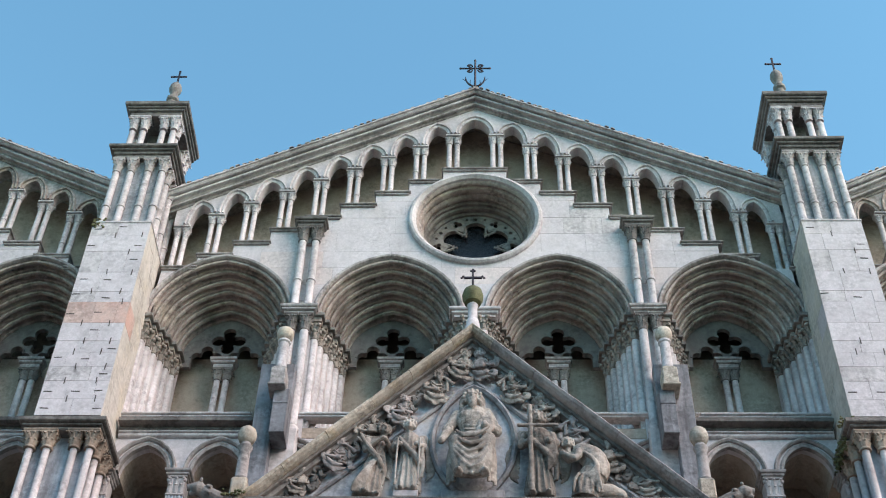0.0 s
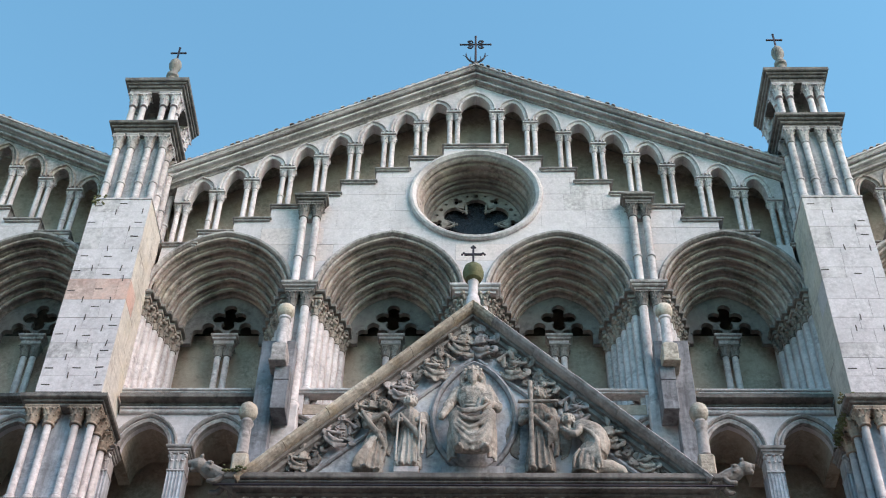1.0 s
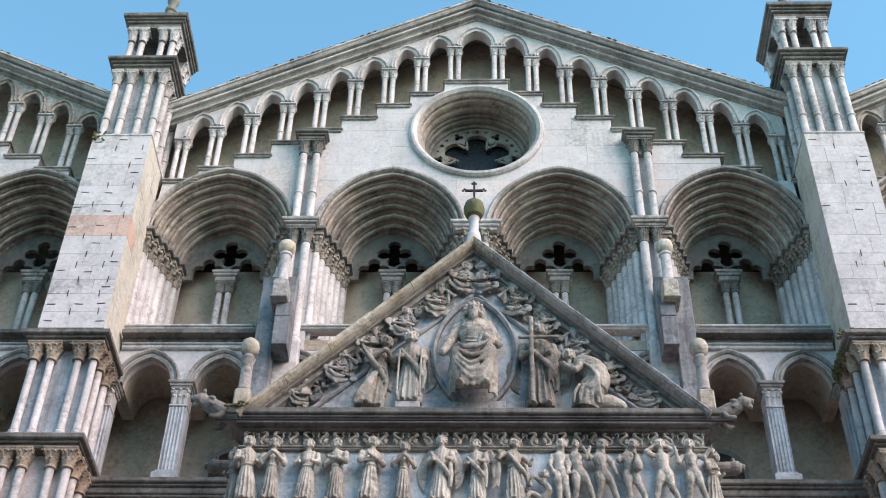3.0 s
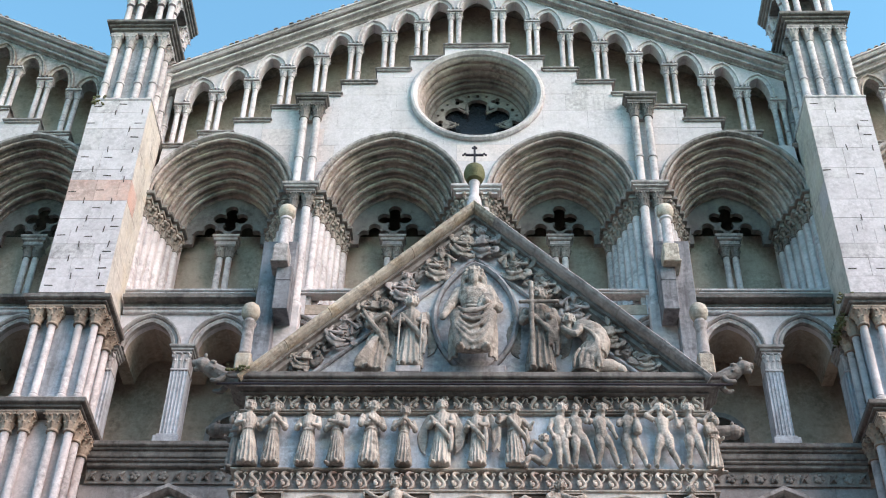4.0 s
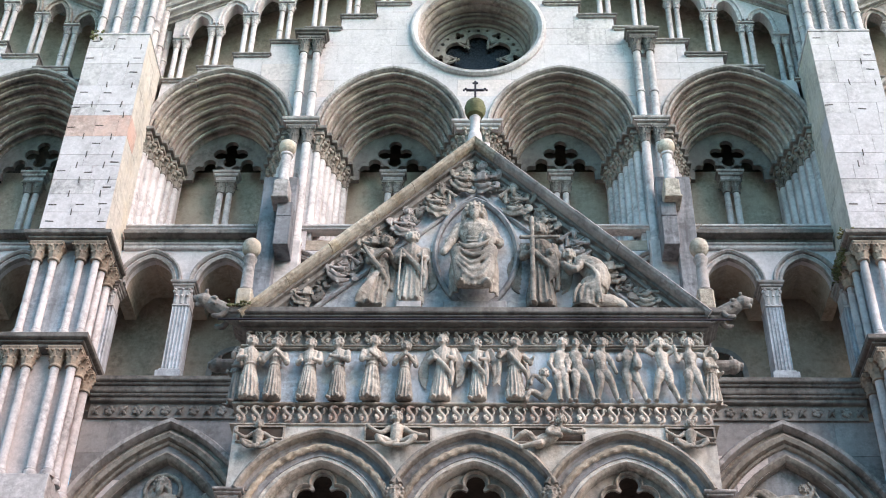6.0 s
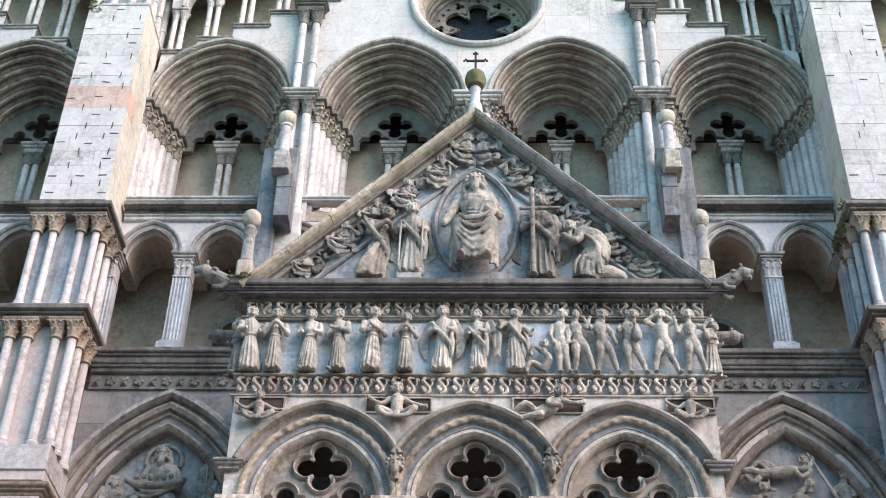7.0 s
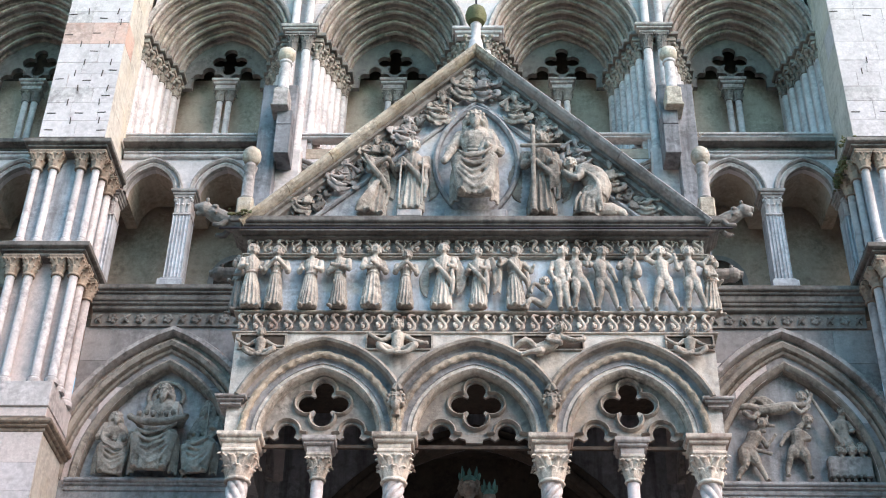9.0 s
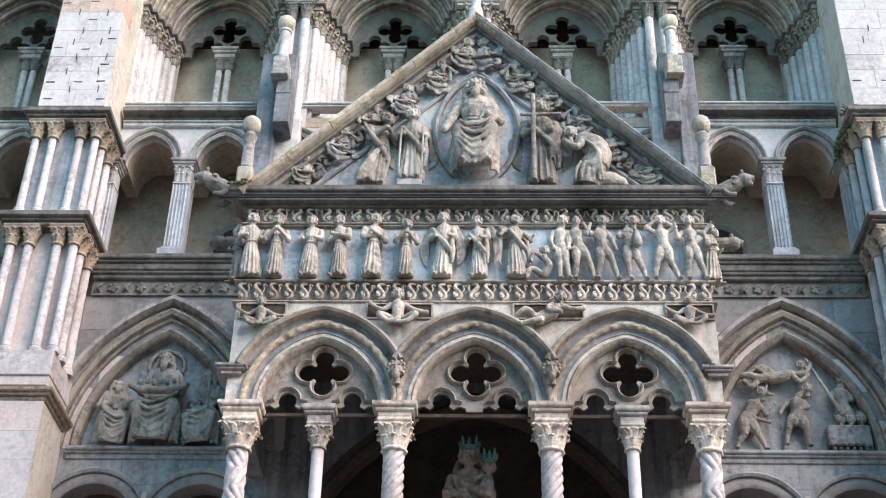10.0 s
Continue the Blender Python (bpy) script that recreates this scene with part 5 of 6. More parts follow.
for px, pz in ((-0.2, 22.07), (0.2, 22.07), (0, 22.28)):
    for q in ((-0.035, 0), (0.035, 0), (0, 0.04)):
        blob(bm, (px + q[0], -3.1, pz + q[1]), (0.03, 0.022, 0.03), 6)
part("cross", bm, IRON, th)

# brackets with pinnacles behind the porch's corners
for s in (-1, 1):
    x = s * 4.38
    th = thing("pinnacle_bracket", (x, -0.6, 19), "grey marble bracket carrying a small ball pinnacle", "bracket", "pinnacle brackets")
    part("back_slab", box(bmesh.new(), *sorted((x + s * 0.32, x - s * 0.10)), -0.62, -0.01, 17.2, 21.9, 0.015), SLATE, th)
    part("upper_slab", box(bmesh.new(), *sorted((x - s * 0.104, x - s * 0.44)), -0.62, -0.33, 20.904, 21.9, 0.015), SLATE, th)
    xo = x - s * 0.27
    part("bracket", box(bmesh.new(), xo - 0.162, xo + 0.165, -0.93, -0.33, 19.72, 20.50, 0.012), SLATE, th)
    part("bracket_top", box(bmesh.new(), xo - 0.162, xo + 0.165, -0.93, -0.33, 20.508, 20.90, 0.012), SLATE, th)
    xo = x - s * 0.17
    bm = bmesh.new()
    box(bm, xo - 0.19, xo + 0.19, -1.14, -0.626, 20.87, 20.93, 0.015)
    box(bm, xo - 0.165, xo + 0.165, -1.10, -0.626, 20.931, 21.40, 0.02)
    box(bm, xo - 0.14, xo + 0.14, -1.05, -0.70, 21.401, 21.47, 0.02)
    part("pinnacle_base", bm, OCHRE if s > 0 else WORN, th)
    part("pinnacle", lathe(bmesh.new(), [(0.13, 21.47), (0.14, 21.52), (0.12, 21.57), (0.115, 21.95), (0.115, 22.24), (0.145, 22.27), (0.145, 22.32), (0.10, 22.36)], (xo, -0.88, 0), 14), MARBLE, th, "", True)
    part("ball", lathe(bmesh.new(), [(0.07, 22.33), (0.15, 22.38), (0.185, 22.46), (0.195, 22.54), (0.175, 22.64), (0.10, 22.71), (0.03, 22.73)], (xo, -0.88, 0), 16), OCHRE, th, "", True)


# ---- sculpture: each figure is one plain weathered mesh ----
def roughen(bm, amount, scale):
    for v in bm.verts:
        n3 = noise.noise_vector(v.co * scale)
        v.co += n3 * amount


def flatten(bm, k):
    for v in bm.verts:
        v.co.y *= k


def robe(bm, h, at=(0, 0, 0), lean=0.0, broad=1.0, folds=9, seed=0, top=0.86, hem=0.0):
    """A draped body from the feet to the neck, facing -y."""
    rnd = random.Random(seed)
    ph, tw = rnd.uniform(0, 6), rnd.uniform(-2.5, 2.5)
    sh = ((0.03, 0.150, 0.108), (0.06, 0.156, 0.112), (0.14, 0.148, 0.112), (0.22, 0.136, 0.106), (0.33, 0.122, 0.10), (0.43, 0.112, 0.096), (0.5, 0.100, 0.088), (0.56, 0.084, 0.078), (0.60, 0.090, 0.082),
          (0.66, 0.108, 0.096), (0.73, 0.122, 0.100), (0.79, 0.126, 0.090), (0.825, 0.10, 0.072), (0.85, 0.045, 0.045))
    seg, rings = 80, []
    for z, rx, ry in sh:
        if z > top + 0.001 or z < hem - 0.001:
            continue
        ring = []
        amp = (0.12 if z < 0.08 else 0.20 - 0.16 * z if z < 0.53 else 0.05) if hem < 0.01 else 0.27 * max(0.0, 1 - z / 0.72) + 0.06
        for i in range(seg):
            a = 2 * math.pi * i / seg
            f = folds * a * 0.5 + ph + z * tw * 1.6 + 0.5 * math.sin(3 * a + ph)
            w = 1 + amp * (1.1 - 2.0 * abs(math.sin(f))) + 0.35 * amp * math.sin((folds * 2 + 1) * a - ph + 4 * z)
            ring.append(bm.verts.new((at[0] + h * (rx * broad * w * math.cos(a) + lean * z), at[1] + h * ry * w * math.sin(a), at[2] + h * z)))
        rings.append(ring)
    for a, b in zip(rings, rings[1:]):
        for i in range(seg):
            j = (i + 1) % seg
            bm.faces.new((a[i], a[j], b[j], b[i]))
    bm.faces.new(rings[0][::-1])
    bm.faces.new(rings[-1])


def head(bm, h, x, y, z, hair=True, beard=False):
    s = h * 0.066
    blob(bm, (x, y, z), (s * 0.86, s * 0.95, s * 1.18), 10)
    blob(bm, (x, y - s * 1.0, z - s * 0.12), (s * 0.17, s * 0.24, s * 0.32), 6)
    blob(bm, (x, y - s * 0.80, z - s * 0.68), (s * 0.34, s * 0.24, s * 0.2), 6)
    tube(bm, [(x, y - s * 0.9, z + s * 0.34), (x, y - s * 0.96, z + s * 0.4)], [s * 0.2, s * 0.2], 6)
    for q in (-1, 1):
        blob(bm, (x + q * s * 0.42, y - s * 0.80, z + s * 0.42), (s * 0.28, s * 0.18, s * 0.11), 6)
        blob(bm, (x + q * s * 0.46, y - s * 0.62, z - s * 0.28), (s * 0.24, s * 0.22, s * 0.26), 6)
    tube(bm, [(x, y + s * 0.25, z - s * 2.0), (x, y + s * 0.1, z - s * 0.5)], [s * 0.58, s * 0.5], 8)
    if hair:
        blob(bm, (x, y + s * 0.55, z + s * 0.3), (s * 0.95, s * 0.75, s * 1.0), 10)
        for k in range(9):
            a = math.radians(-35 + 250 * k / 8)
            blob(bm, (x + s * 1.02 * math.cos(a), y - s * 0.12, z + s * 0.12 + s * 1.08 * math.sin(a)), (s * 0.32, s * 0.5, s * 0.32), 6)
    if beard:
        tube(bm, [(x, y - s * 0.75, z - s * 0.5), (x, y - s * 0.85, z - s * 1.2), (x, y - s * 0.7, z - s * 2.0)], [s * 0.55, s * 0.55, s * 0.15], 8)


def limb(bm, pts, r0, r1):
    n = len(pts)
    tube(bm, pts, [r0 + (r1 - r0) * i / (n - 1) for i in range(n)], 8)
    blob(bm, pts[-1], (r1 * 1.25, r1 * 1.25, r1 * 1.4), 6)


def arms(bm, h, kind, at=(0, 0, 0), lean=0.0):
    x, y, z = at[0] + lean * h * 0.7, at[1], at[2]
    for q in (-1, 1):
        S = (x + q * h * 0.125, y, z + h * 0.785)
        E = (x + q * h * (0.185 if kind == "down" else 0.158), y - h * 0.05, z + h * 0.625)
        W = {"fold": (x - q * h * 0.07, y - h * 0.125 - h * 0.02 * q, z + h * (0.665 + 0.018 * q)), "pray": (x + q * h * 0.012, y - h * 0.17, z + h * 0.73), "down": (x + q * h * 0.19, y - h * 0.05, z + h * 0.44),
             "hold": (x + q * h * 0.09, y - h * 0.15, z + h * 0.60), "wide": (x + q * h * 0.25, y - h * 0.10, z + h * 0.72), "up": (x + q * h * 0.17, y - h * 0.08, z + h * 0.93)}[kind]
        if kind in ("wide", "up"):
            E = (x + q * h * 0.23, y - h * 0.03, z + h * 0.68)
        limb(bm, [S, E], h * 0.046, h * 0.041)
        limb(bm, [E, W], h * 0.038, h * 0.024)


def wings(bm, h, at=(0, 0, 0), spread=1.0):
    for q in (-1, 1):
        for k in range(5):
            w = 0.055 + 0.012 * k
            tube(bm, [(at[0] + q * h * 0.07, at[1] + h * 0.07, at[2] + h * (0.80 - 0.02 * k)), (at[0] + q * h * (0.16 + 0.028 * k) * spread, at[1] + h * 0.075, at[2] + h * (0.86 - 0.06 * k)),
                      (at[0] + q * h * (0.21 + 0.012 * k) * spread, at[1] + h * 0.07, at[2] + h * (0.66 - 0.075 * k)), (at[0] + q * h * (0.18 + 0.004 * k) * spread, at[1] + h * 0.06, at[2] + h * (0.48 - 0.06 * k))],
                 [h * 0.03, h * 0.045, h * 0.04, h * 0.01], 6, 0.5)


def standing(h, kind="fold", seed=0, wing=False, beard=False, lean=0.0, broad=1.0, folds=13, swag=False):
    bm = bmesh.new()
    robe(bm, h, (0, 0, 0), lean, broad, folds, seed)
    for q in (-1, 1):
        blob(bm, (q * h * 0.07, -h * 0.11, h * 0.02), (h * 0.034, h * 0.07, h * 0.024), 6)
    ring = [(h * (0.090 * broad * math.cos(a) + lean * 0.57), h * 0.082 * math.sin(a), h * 0.562) for a in [k * math.pi / 6 for k in range(13)]]
    tube(bm, ring, [h * 0.014] * 13, 6)
    if swag:
        tube(bm, [(-h * 0.12, -h * 0.07, h * 0.76), (-h * 0.03, -h * 0.105, h * 0.60), (h * 0.08, -h * 0.12, h * 0.46), (h * 0.14, -h * 0.08, h * 0.36)], [h * 0.02, h * 0.03, h * 0.034, h * 0.02], 8)
        tube(bm, [(h * 0.14, -h * 0.06, h * 0.62), (h * 0.16, -h * 0.07, h * 0.40), (h * 0.15, -h * 0.05, h * 0.20)], [h * 0.025, h * 0.035, h * 0.02], 8)
    head(bm, h * 1.05, lean * h * 0.9, -h * 0.065, h * 0.92, True, beard)
    arms(bm, h, kind, (0, 0, 0), lean)
    if wing:
        wings(bm, h)
    return bm


def half_figure(h, seed=0, face=1, beard=False):
    """A half-length cloaked figure with a book or a horn, rising from a cup of curling leaves."""
    bm = bmesh.new()
    rnd = random.Random(seed)
    f = face
    robe(bm, h * 1.62, (0, -h * 0.04, -h * 0.62), f * 0.07, 1.3, 11, seed, 0.86, 0.36)
    prop = seed % 3
    for q in (-1, 1):
        hand = (-q * h * 0.04, -h * 0.32, h * (0.30 + 0.06 * q)) if prop < 2 or q != f else (f * h * 0.34, -h * 0.30, h * 0.66)
        limb(bm, [(q * h * 0.25, -h * 0.06, h * 0.56), (q * h * 0.36, -h * 0.2, h * 0.30), hand], h * 0.082, h * 0.055)
    if prop == 1:
        box(bm, f * h * 0.10 - h * 0.17, f * h * 0.10 + h * 0.17, -h * 0.44, -h * 0.34, h * 0.16, h * 0.50, 0.02)
    if prop == 2:
        tube(bm, [(f * h * 0.14, -h * 0.36, h * 0.78), (f * h * 0.36, -h * 0.36, h * 0.68), (f * h * 0.56, -h * 0.32, h * 0.52)], [h * 0.03, h * 0.05, h * 0.10], 8)
    for q in range(3):
        tube(bm, [(-f * h * 0.20, -h * 0.20, h * (0.60 - 0.12 * q)), (0, -h * 0.28, h * (0.42 - 0.12 * q)), (f * h * 0.22, -h * 0.20, h * (0.50 - 0.14 * q))], [h * 0.02, h * 0.04, h * 0.02], 6)
    head(bm, h * 2.6, f * h * 0.10, -h * 0.20, h * 0.88, True, beard)
    # a broken cup of leaves below, and leaves that curl away from it
    for k, r in ((0, 0.34), (1, 0.47)):
        r *= h
        a0 = rnd.uniform(190, 225)
        pts = [(r * 1.1 * math.cos(radians(a0 + 105 * t)), -h * (0.26 - 0.12 * k), h * 0.28 + r * math.sin(radians(a0 + 105 * t))) for t in (0, 0.25, 0.5, 0.75, 1)]
        w = h * rnd.uniform(0.07, 0.10)
        tube(bm, pts, [w * 0.4, w, w * 1.3, w, w * 0.4], 8)
    for k in range(5):
        a = radians(rnd.uniform(140, 400))
        c, e = math.cos(a), math.sin(a)
        u = rnd.choice((-1, 1)) * rnd.uniform(0.3, 0.6)
        r = h * rnd.uniform(0.40, 0.50)
        tube(bm, [(r * 0.6 * c, -h * 0.02, h * 0.28 + r * 0.6 * e), (r * c, -h * 0.08, h * 0.28 + r * e), (r * 1.25 * math.cos(a + u * 0.5), -h * 0.16, h * 0.28 + r * 1.25 * math.sin(a + u * 0.5)), (r * 1.15 * math.cos(a + u), -h * 0.22, h * 0.28 + r * 1.15 * math.sin(a + u))],
             [h * 0.06, h * 0.10, h * 0.09, h * 0.035], 7, 0.7)
    flatten(bm, 0.66)
    return bm


def enthroned(h, seed=0, clothed=False, spread=1.0, reach=((-0.24, 0.40), (0.10, 0.56))):
    """A seated frontal figure, h from the feet to the crown: bare or cloaked chest, wide knees, looped folds over the lap."""
    bm = bmesh.new()
    rnd = random.Random(seed)
    tube(bm, [(0, 0, h * 0.40), (0, -h * 0.02, h * 0.52), (0, -h * 0.03, h * 0.60), (0, -h * 0.04, h * 0.70), (0, -h * 0.02, h * 0.79), (0, 0, h * 0.85)], [h * 0.13, h * 0.105, h * 0.098, h * 0.125, h * 0.12, h * 0.05], 16, 0.75)
    for q in (-1, 1):
        blob(bm, (q * h * 0.055, -h * 0.095, h * 0.735), (h * 0.055, h * 0.035, h * 0.04), 8)
        blob(bm, (q * h * 0.125, -h * 0.01, h * 0.79), (h * 0.05, h * 0.05, h * 0.045), 8)
    for k in range(3):
        tube(bm, [(-h * 0.06, -h * 0.10, h * (0.655 - 0.035 * k)), (0, -h * 0.11, h * (0.645 - 0.035 * k)), (h * 0.06, -h * 0.10, h * (0.655 - 0.035 * k))], [h * 0.006, h * 0.012, h * 0.006], 6)
    # seat of cloth, thighs, shins
    for q in (-1, 1):
        K = (q * h * 0.112 * spread, -h * 0.25, h * 0.385)
        tube(bm, [(q * h * 0.06, 0, h * 0.42), (q * h * 0.09, -h * 0.13, h * 0.42), K], [h * 0.085, h * 0.078, h * 0.064], 12)
        tube(bm, [K, (q * h * 0.10 * spread, -h * 0.25, h * 0.22), (q * h * 0.085 * spread, -h * 0.24, h * 0.03)], [h * 0.064, h * 0.056, h * 0.04], 12)
        blob(bm, (q * h * 0.09 * spread, -h * 0.31, h * 0.02), (h * 0.036, h * 0.08, h * 0.028), 8)
        # cloth that hangs at the sides in pleats
        for k in range(3):
            x = q * h * (0.115 * spread + 0.018 * k)
            tube(bm, [(x * 0.9, -h * 0.10, h * 0.45), (x * 1.05, -h * (0.17 - 0.03 * k), h * 0.28), (x * (1.0 + 0.03 * k), -h * (0.16 - 0.03 * k), h * (0.02 + 0.02 * (k % 2)))], [h * 0.018, h * 0.022, h * 0.018], 6)
    # cloth between the knees, with shallow looped folds and pleats at the hem
    tube(bm, [(0, -h * 0.12, h * 0.44), (0, -h * 0.22, h * 0.36), (0, -h * 0.235, h * 0.20), (0, -h * 0.22, h * 0.03)], [h * 0.115, h * 0.11, h * 0.095 * spread, h * 0.10 * spread], 16, 0.45)
    for k in range(5):
        z = 0.43 - 0.055 * k
        sag = 0.05 + 0.022 * k
        lo = rnd.uniform(-0.04, 0.04)
        tube(bm, [(-h * 0.11 * spread, -h * 0.30, h * (z + 0.01)), (h * (lo - 0.06), -h * 0.305, h * (z - sag * 0.75)), (h * lo, -h * 0.305, h * (z - sag)), (h * (lo + 0.07), -h * 0.305, h * (z - sag * 0.6)), (h * 0.11 * spread, -h * 0.30, h * (z + 0.03))],
             [h * 0.010, h * 0.020, h * 0.022, h * 0.020, h * 0.010], 6)
    for k in range(9):
        x = -0.08 + 0.02 * k
        tube(bm, [(h * x * 0.8, -h * 0.285, h * 0.22), (h * x, -h * 0.30, h * 0.14), (h * x * 1.12, -h * 0.285, h * (0.01 + 0.015 * (k % 2)))], [h * 0.010, h * 0.017, h * 0.015], 6)
    # cloak from one shoulder, or over both
    for q in ((-1, 1) if clothed else (1,)):
        for k in range(4):
            o = 0.02 * k
            tube(bm, [(q * h * (0.13 - o), -h * 0.03, h * 0.83), (q * h * (0.145 - o), -h * 0.10, h * 0.68), (q * h * (0.15 - o * 1.6), -h * 0.15, h * 0.54), (q * h * 0.06, -h * (0.19 + o), h * (0.47 - o))], [h * 0.022, h * 0.026, h * 0.026, h * 0.016], 7)
    for q, (hx, hz) in zip((-1, 1), reach):
        S = (q * h * 0.135, -h * 0.01, h * 0.775)
        E = (q * h * 0.195, -h * 0.05, h * 0.60)
        limb(bm, [S, E], h * 0.048, h * 0.042)
        limb(bm, [E, (hx * h, -h * 0.20, hz * h)], h * 0.040, h * 0.028)
    x, y, z, r = 0, -h * 0.07, h * 0.92, h * 0.069
    head(bm, h * 1.05, x, y, z, True, True)
    for q in (-1, 1):
        tube(bm, [(x + q * r * 0.75, y + r * 0.2, z + r * 0.7), (x + q * r * 1.15, y + r * 0.2, z - r * 0.3), (x + q * r * 1.25, y + r * 0.3, z - r * 1.6)], [r * 0.4, r * 0.45, r * 0.3], 8)
    flatten(bm, 0.84)
    return bm


def posed(h, hip, chest, crown_at, left_arm, right_arm, left_leg, right_leg, hair=True, stout=1.0):
    """A bare figure in relief from its joints, (x, z) in parts of its height."""
    bm = bmesh.new()
    at = lambda p, y=0.0: (p[0] * h, y * h, p[1] * h)
    mid = ((hip[0] + chest[0]) / 2, (hip[1] + chest[1]) / 2)
    up = (Vector(chest) - Vector(hip)).normalized()
    side = Vector((up.y, -up.x))
    neck = (chest[0] + up.x * 0.09, chest[1] + up.y * 0.09)
    tube(bm, [at((hip[0] - up.x * 0.03, hip[1] - up.y * 0.03)), at(hip, -0.01), at(mid, -0.02), at(chest, -0.02), at(neck, -0.01)], [h * 0.07 * stout, h * 0.088 * stout, h * 0.074 * stout, h * 0.092 * stout, h * 0.045], 12, 0.85)
    blob(bm, at((mid[0], mid[1] - 0.01), -0.05), (h * 0.055 * stout, h * 0.045, h * 0.06), 8)
    for q, (elbow, hand) in ((-1, left_arm), (1, right_arm)):
        S = (chest[0] + side.x * 0.095 * q + up.x * 0.035, chest[1] + side.y * 0.095 * q + up.y * 0.035)
        limb(bm, [at(S, -0.01), at(elbow, -0.05)], h * 0.042, h * 0.036)
        limb(bm, [at(elbow, -0.05), at(hand, -0.08)], h * 0.034, h * 0.024)
    for q, (knee, foot) in ((-1, left_leg), (1, right_leg)):
        S = (hip[0] + side.x * 0.045 * q, hip[1] + side.y * 0.045 * q - 0.01)
        tube(bm, [at(S), at(((S[0] + knee[0]) / 2, (S[1] + knee[1]) / 2), -0.04), at(knee, -0.05)], [h * 0.074 * stout, h * 0.066 * stout, h * 0.045], 9)
        tube(bm, [at(knee, -0.05), at(((knee[0] + foot[0]) / 2, (knee[1] + foot[1]) / 2 + 0.03), -0.02), at(foot, 0)], [h * 0.045, h * 0.046, h * 0.027], 9)
        blob(bm, at((foot[0] + 0.015, foot[1]), -0.035), (h * 0.036, h * 0.06, h * 0.022), 6)
    tube(bm, [at(neck, -0.01), at(((neck[0] + crown_at[0]) / 2, (neck[1] + crown_at[1]) / 2), -0.03), at(crown_at, -0.04)], [h * 0.055, h * 0.042, h * 0.04], 8)
    head(bm, h * 1.03, crown_at[0] * h, -h * 0.06, crown_at[1] * h, hair)
    return bm


def kneeling(h, seed=0, face=1):
    """A cloaked kneeling figure turned to one side, back bent, hands joined."""
    bm = bmesh.new()
    f = face
    P = lambda x, y, z: (f * h * x, h * y, h * z)
    # skirt spread on the ground, folded leg and foot behind
    tube(bm, [P(0.10, -0.04, 0.0), P(0.08, -0.05, 0.12), P(0.02, -0.05, 0.28), P(-0.03, -0.05, 0.42)], [h * 0.19, h * 0.18, h * 0.175, h * 0.18], 18)
    tube(bm, [P(0.0, -0.05, 0.10), P(-0.22, -0.06, 0.12), P(-0.36, -0.05, 0.10), P(-0.44, -0.05, 0.03)], [h * 0.13, h * 0.11, h * 0.07, h * 0.045], 12)
    # bent back and shoulders
    tube(bm, [P(-0.04, -0.05, 0.36), P(-0.08, -0.06, 0.52), P(-0.02, -0.07, 0.68), P(0.12, -0.07, 0.78), P(0.22, -0.07, 0.82)], [h * 0.18, h * 0.185, h * 0.17, h * 0.13, h * 0.06], 18)
    # cloak folds running over the back and round the hips
    for k in range(7):
        u = k / 6
        tube(bm, [P(0.20 - 0.10 * u, -0.17, 0.76 - 0.08 * u), P(0.04 - 0.10 * u, -0.235, 0.62 - 0.12 * u), P(-0.06 - 0.02 * u, -0.24, 0.44 - 0.16 * u), P(0.06 - 0.16 * u, -0.22, 0.28 - 0.18 * u), P(0.20 - 0.30 * u, -0.17, 0.20 - 0.16 * u)],
             [h * 0.012, h * 0.024, h * 0.028, h * 0.024, h * 0.012], 6)
    for k in range(5):
        x = 0.24 - 0.075 * k
        tube(bm, [P(x * 0.7, -0.19, 0.34), P(x, -0.215, 0.18), P(x * 1.1, -0.20, 0.01)], [h * 0.018, h * 0.028, h * 0.022], 6)
    head(bm, h * 1.2, f * h * 0.29, -h * 0.08, h * 0.91)
    limb(bm, [P(0.14, -0.17, 0.72), P(0.22, -0.24, 0.54), P(0.37, -0.20, 0.66)], h * 0.065, h * 0.04)
    limb(bm, [P(0.20, -0.05, 0.74), P(0.30, -0.14, 0.58), P(0.38, -0.18, 0.68)], h * 0.055, h * 0.035)
    return bm


def reclining(w, seed=0, face=1):
    """A bare figure lying along an arch's shoulder, w from hand to foot."""
    bm = bmesh.new()
    f = face
    tube(bm, [(-f * w * 0.16, 0, w * 0.10), (-f * w * 0.04, -w * 0.03, w * 0.13), (f * w * 0.08, -w * 0.03, w * 0.20), (f * w * 0.14, -w * 0.02, w * 0.30)], [w * 0.08, w * 0.085, w * 0.08, w * 0.055], 12)
    head(bm, w * 0.95, f * w * 0.17, -w * 0.05, w * 0.41)
    limb(bm, [(f * w * 0.18, -w * 0.03, w * 0.29), (f * w * 0.32, -w * 0.07, w * 0.22), (f * w * 0.46, -w * 0.04, w * 0.26)], w * 0.045, w * 0.03)
    limb(bm, [(f * w * 0.08, -w * 0.06, w * 0.29), (0, -w * 0.12, w * 0.20), (f * w * 0.16, -w * 0.14, w * 0.14)], w * 0.045, w * 0.03)
    limb(bm, [(-f * w * 0.14, -w * 0.03, w * 0.10), (-f * w * 0.28, -w * 0.10, w * 0.20), (-f * w * 0.44, -w * 0.05, w * 0.08)], w * 0.06, w * 0.03)
    limb(bm, [(-f * w * 0.10, -w * 0.03, w * 0.07), (-f * w * 0.10, -w * 0.14, w * 0.03), (-f * w * 0.34, -w * 0.12, -w * 0.02)], w * 0.06, w * 0.03)
    return bm


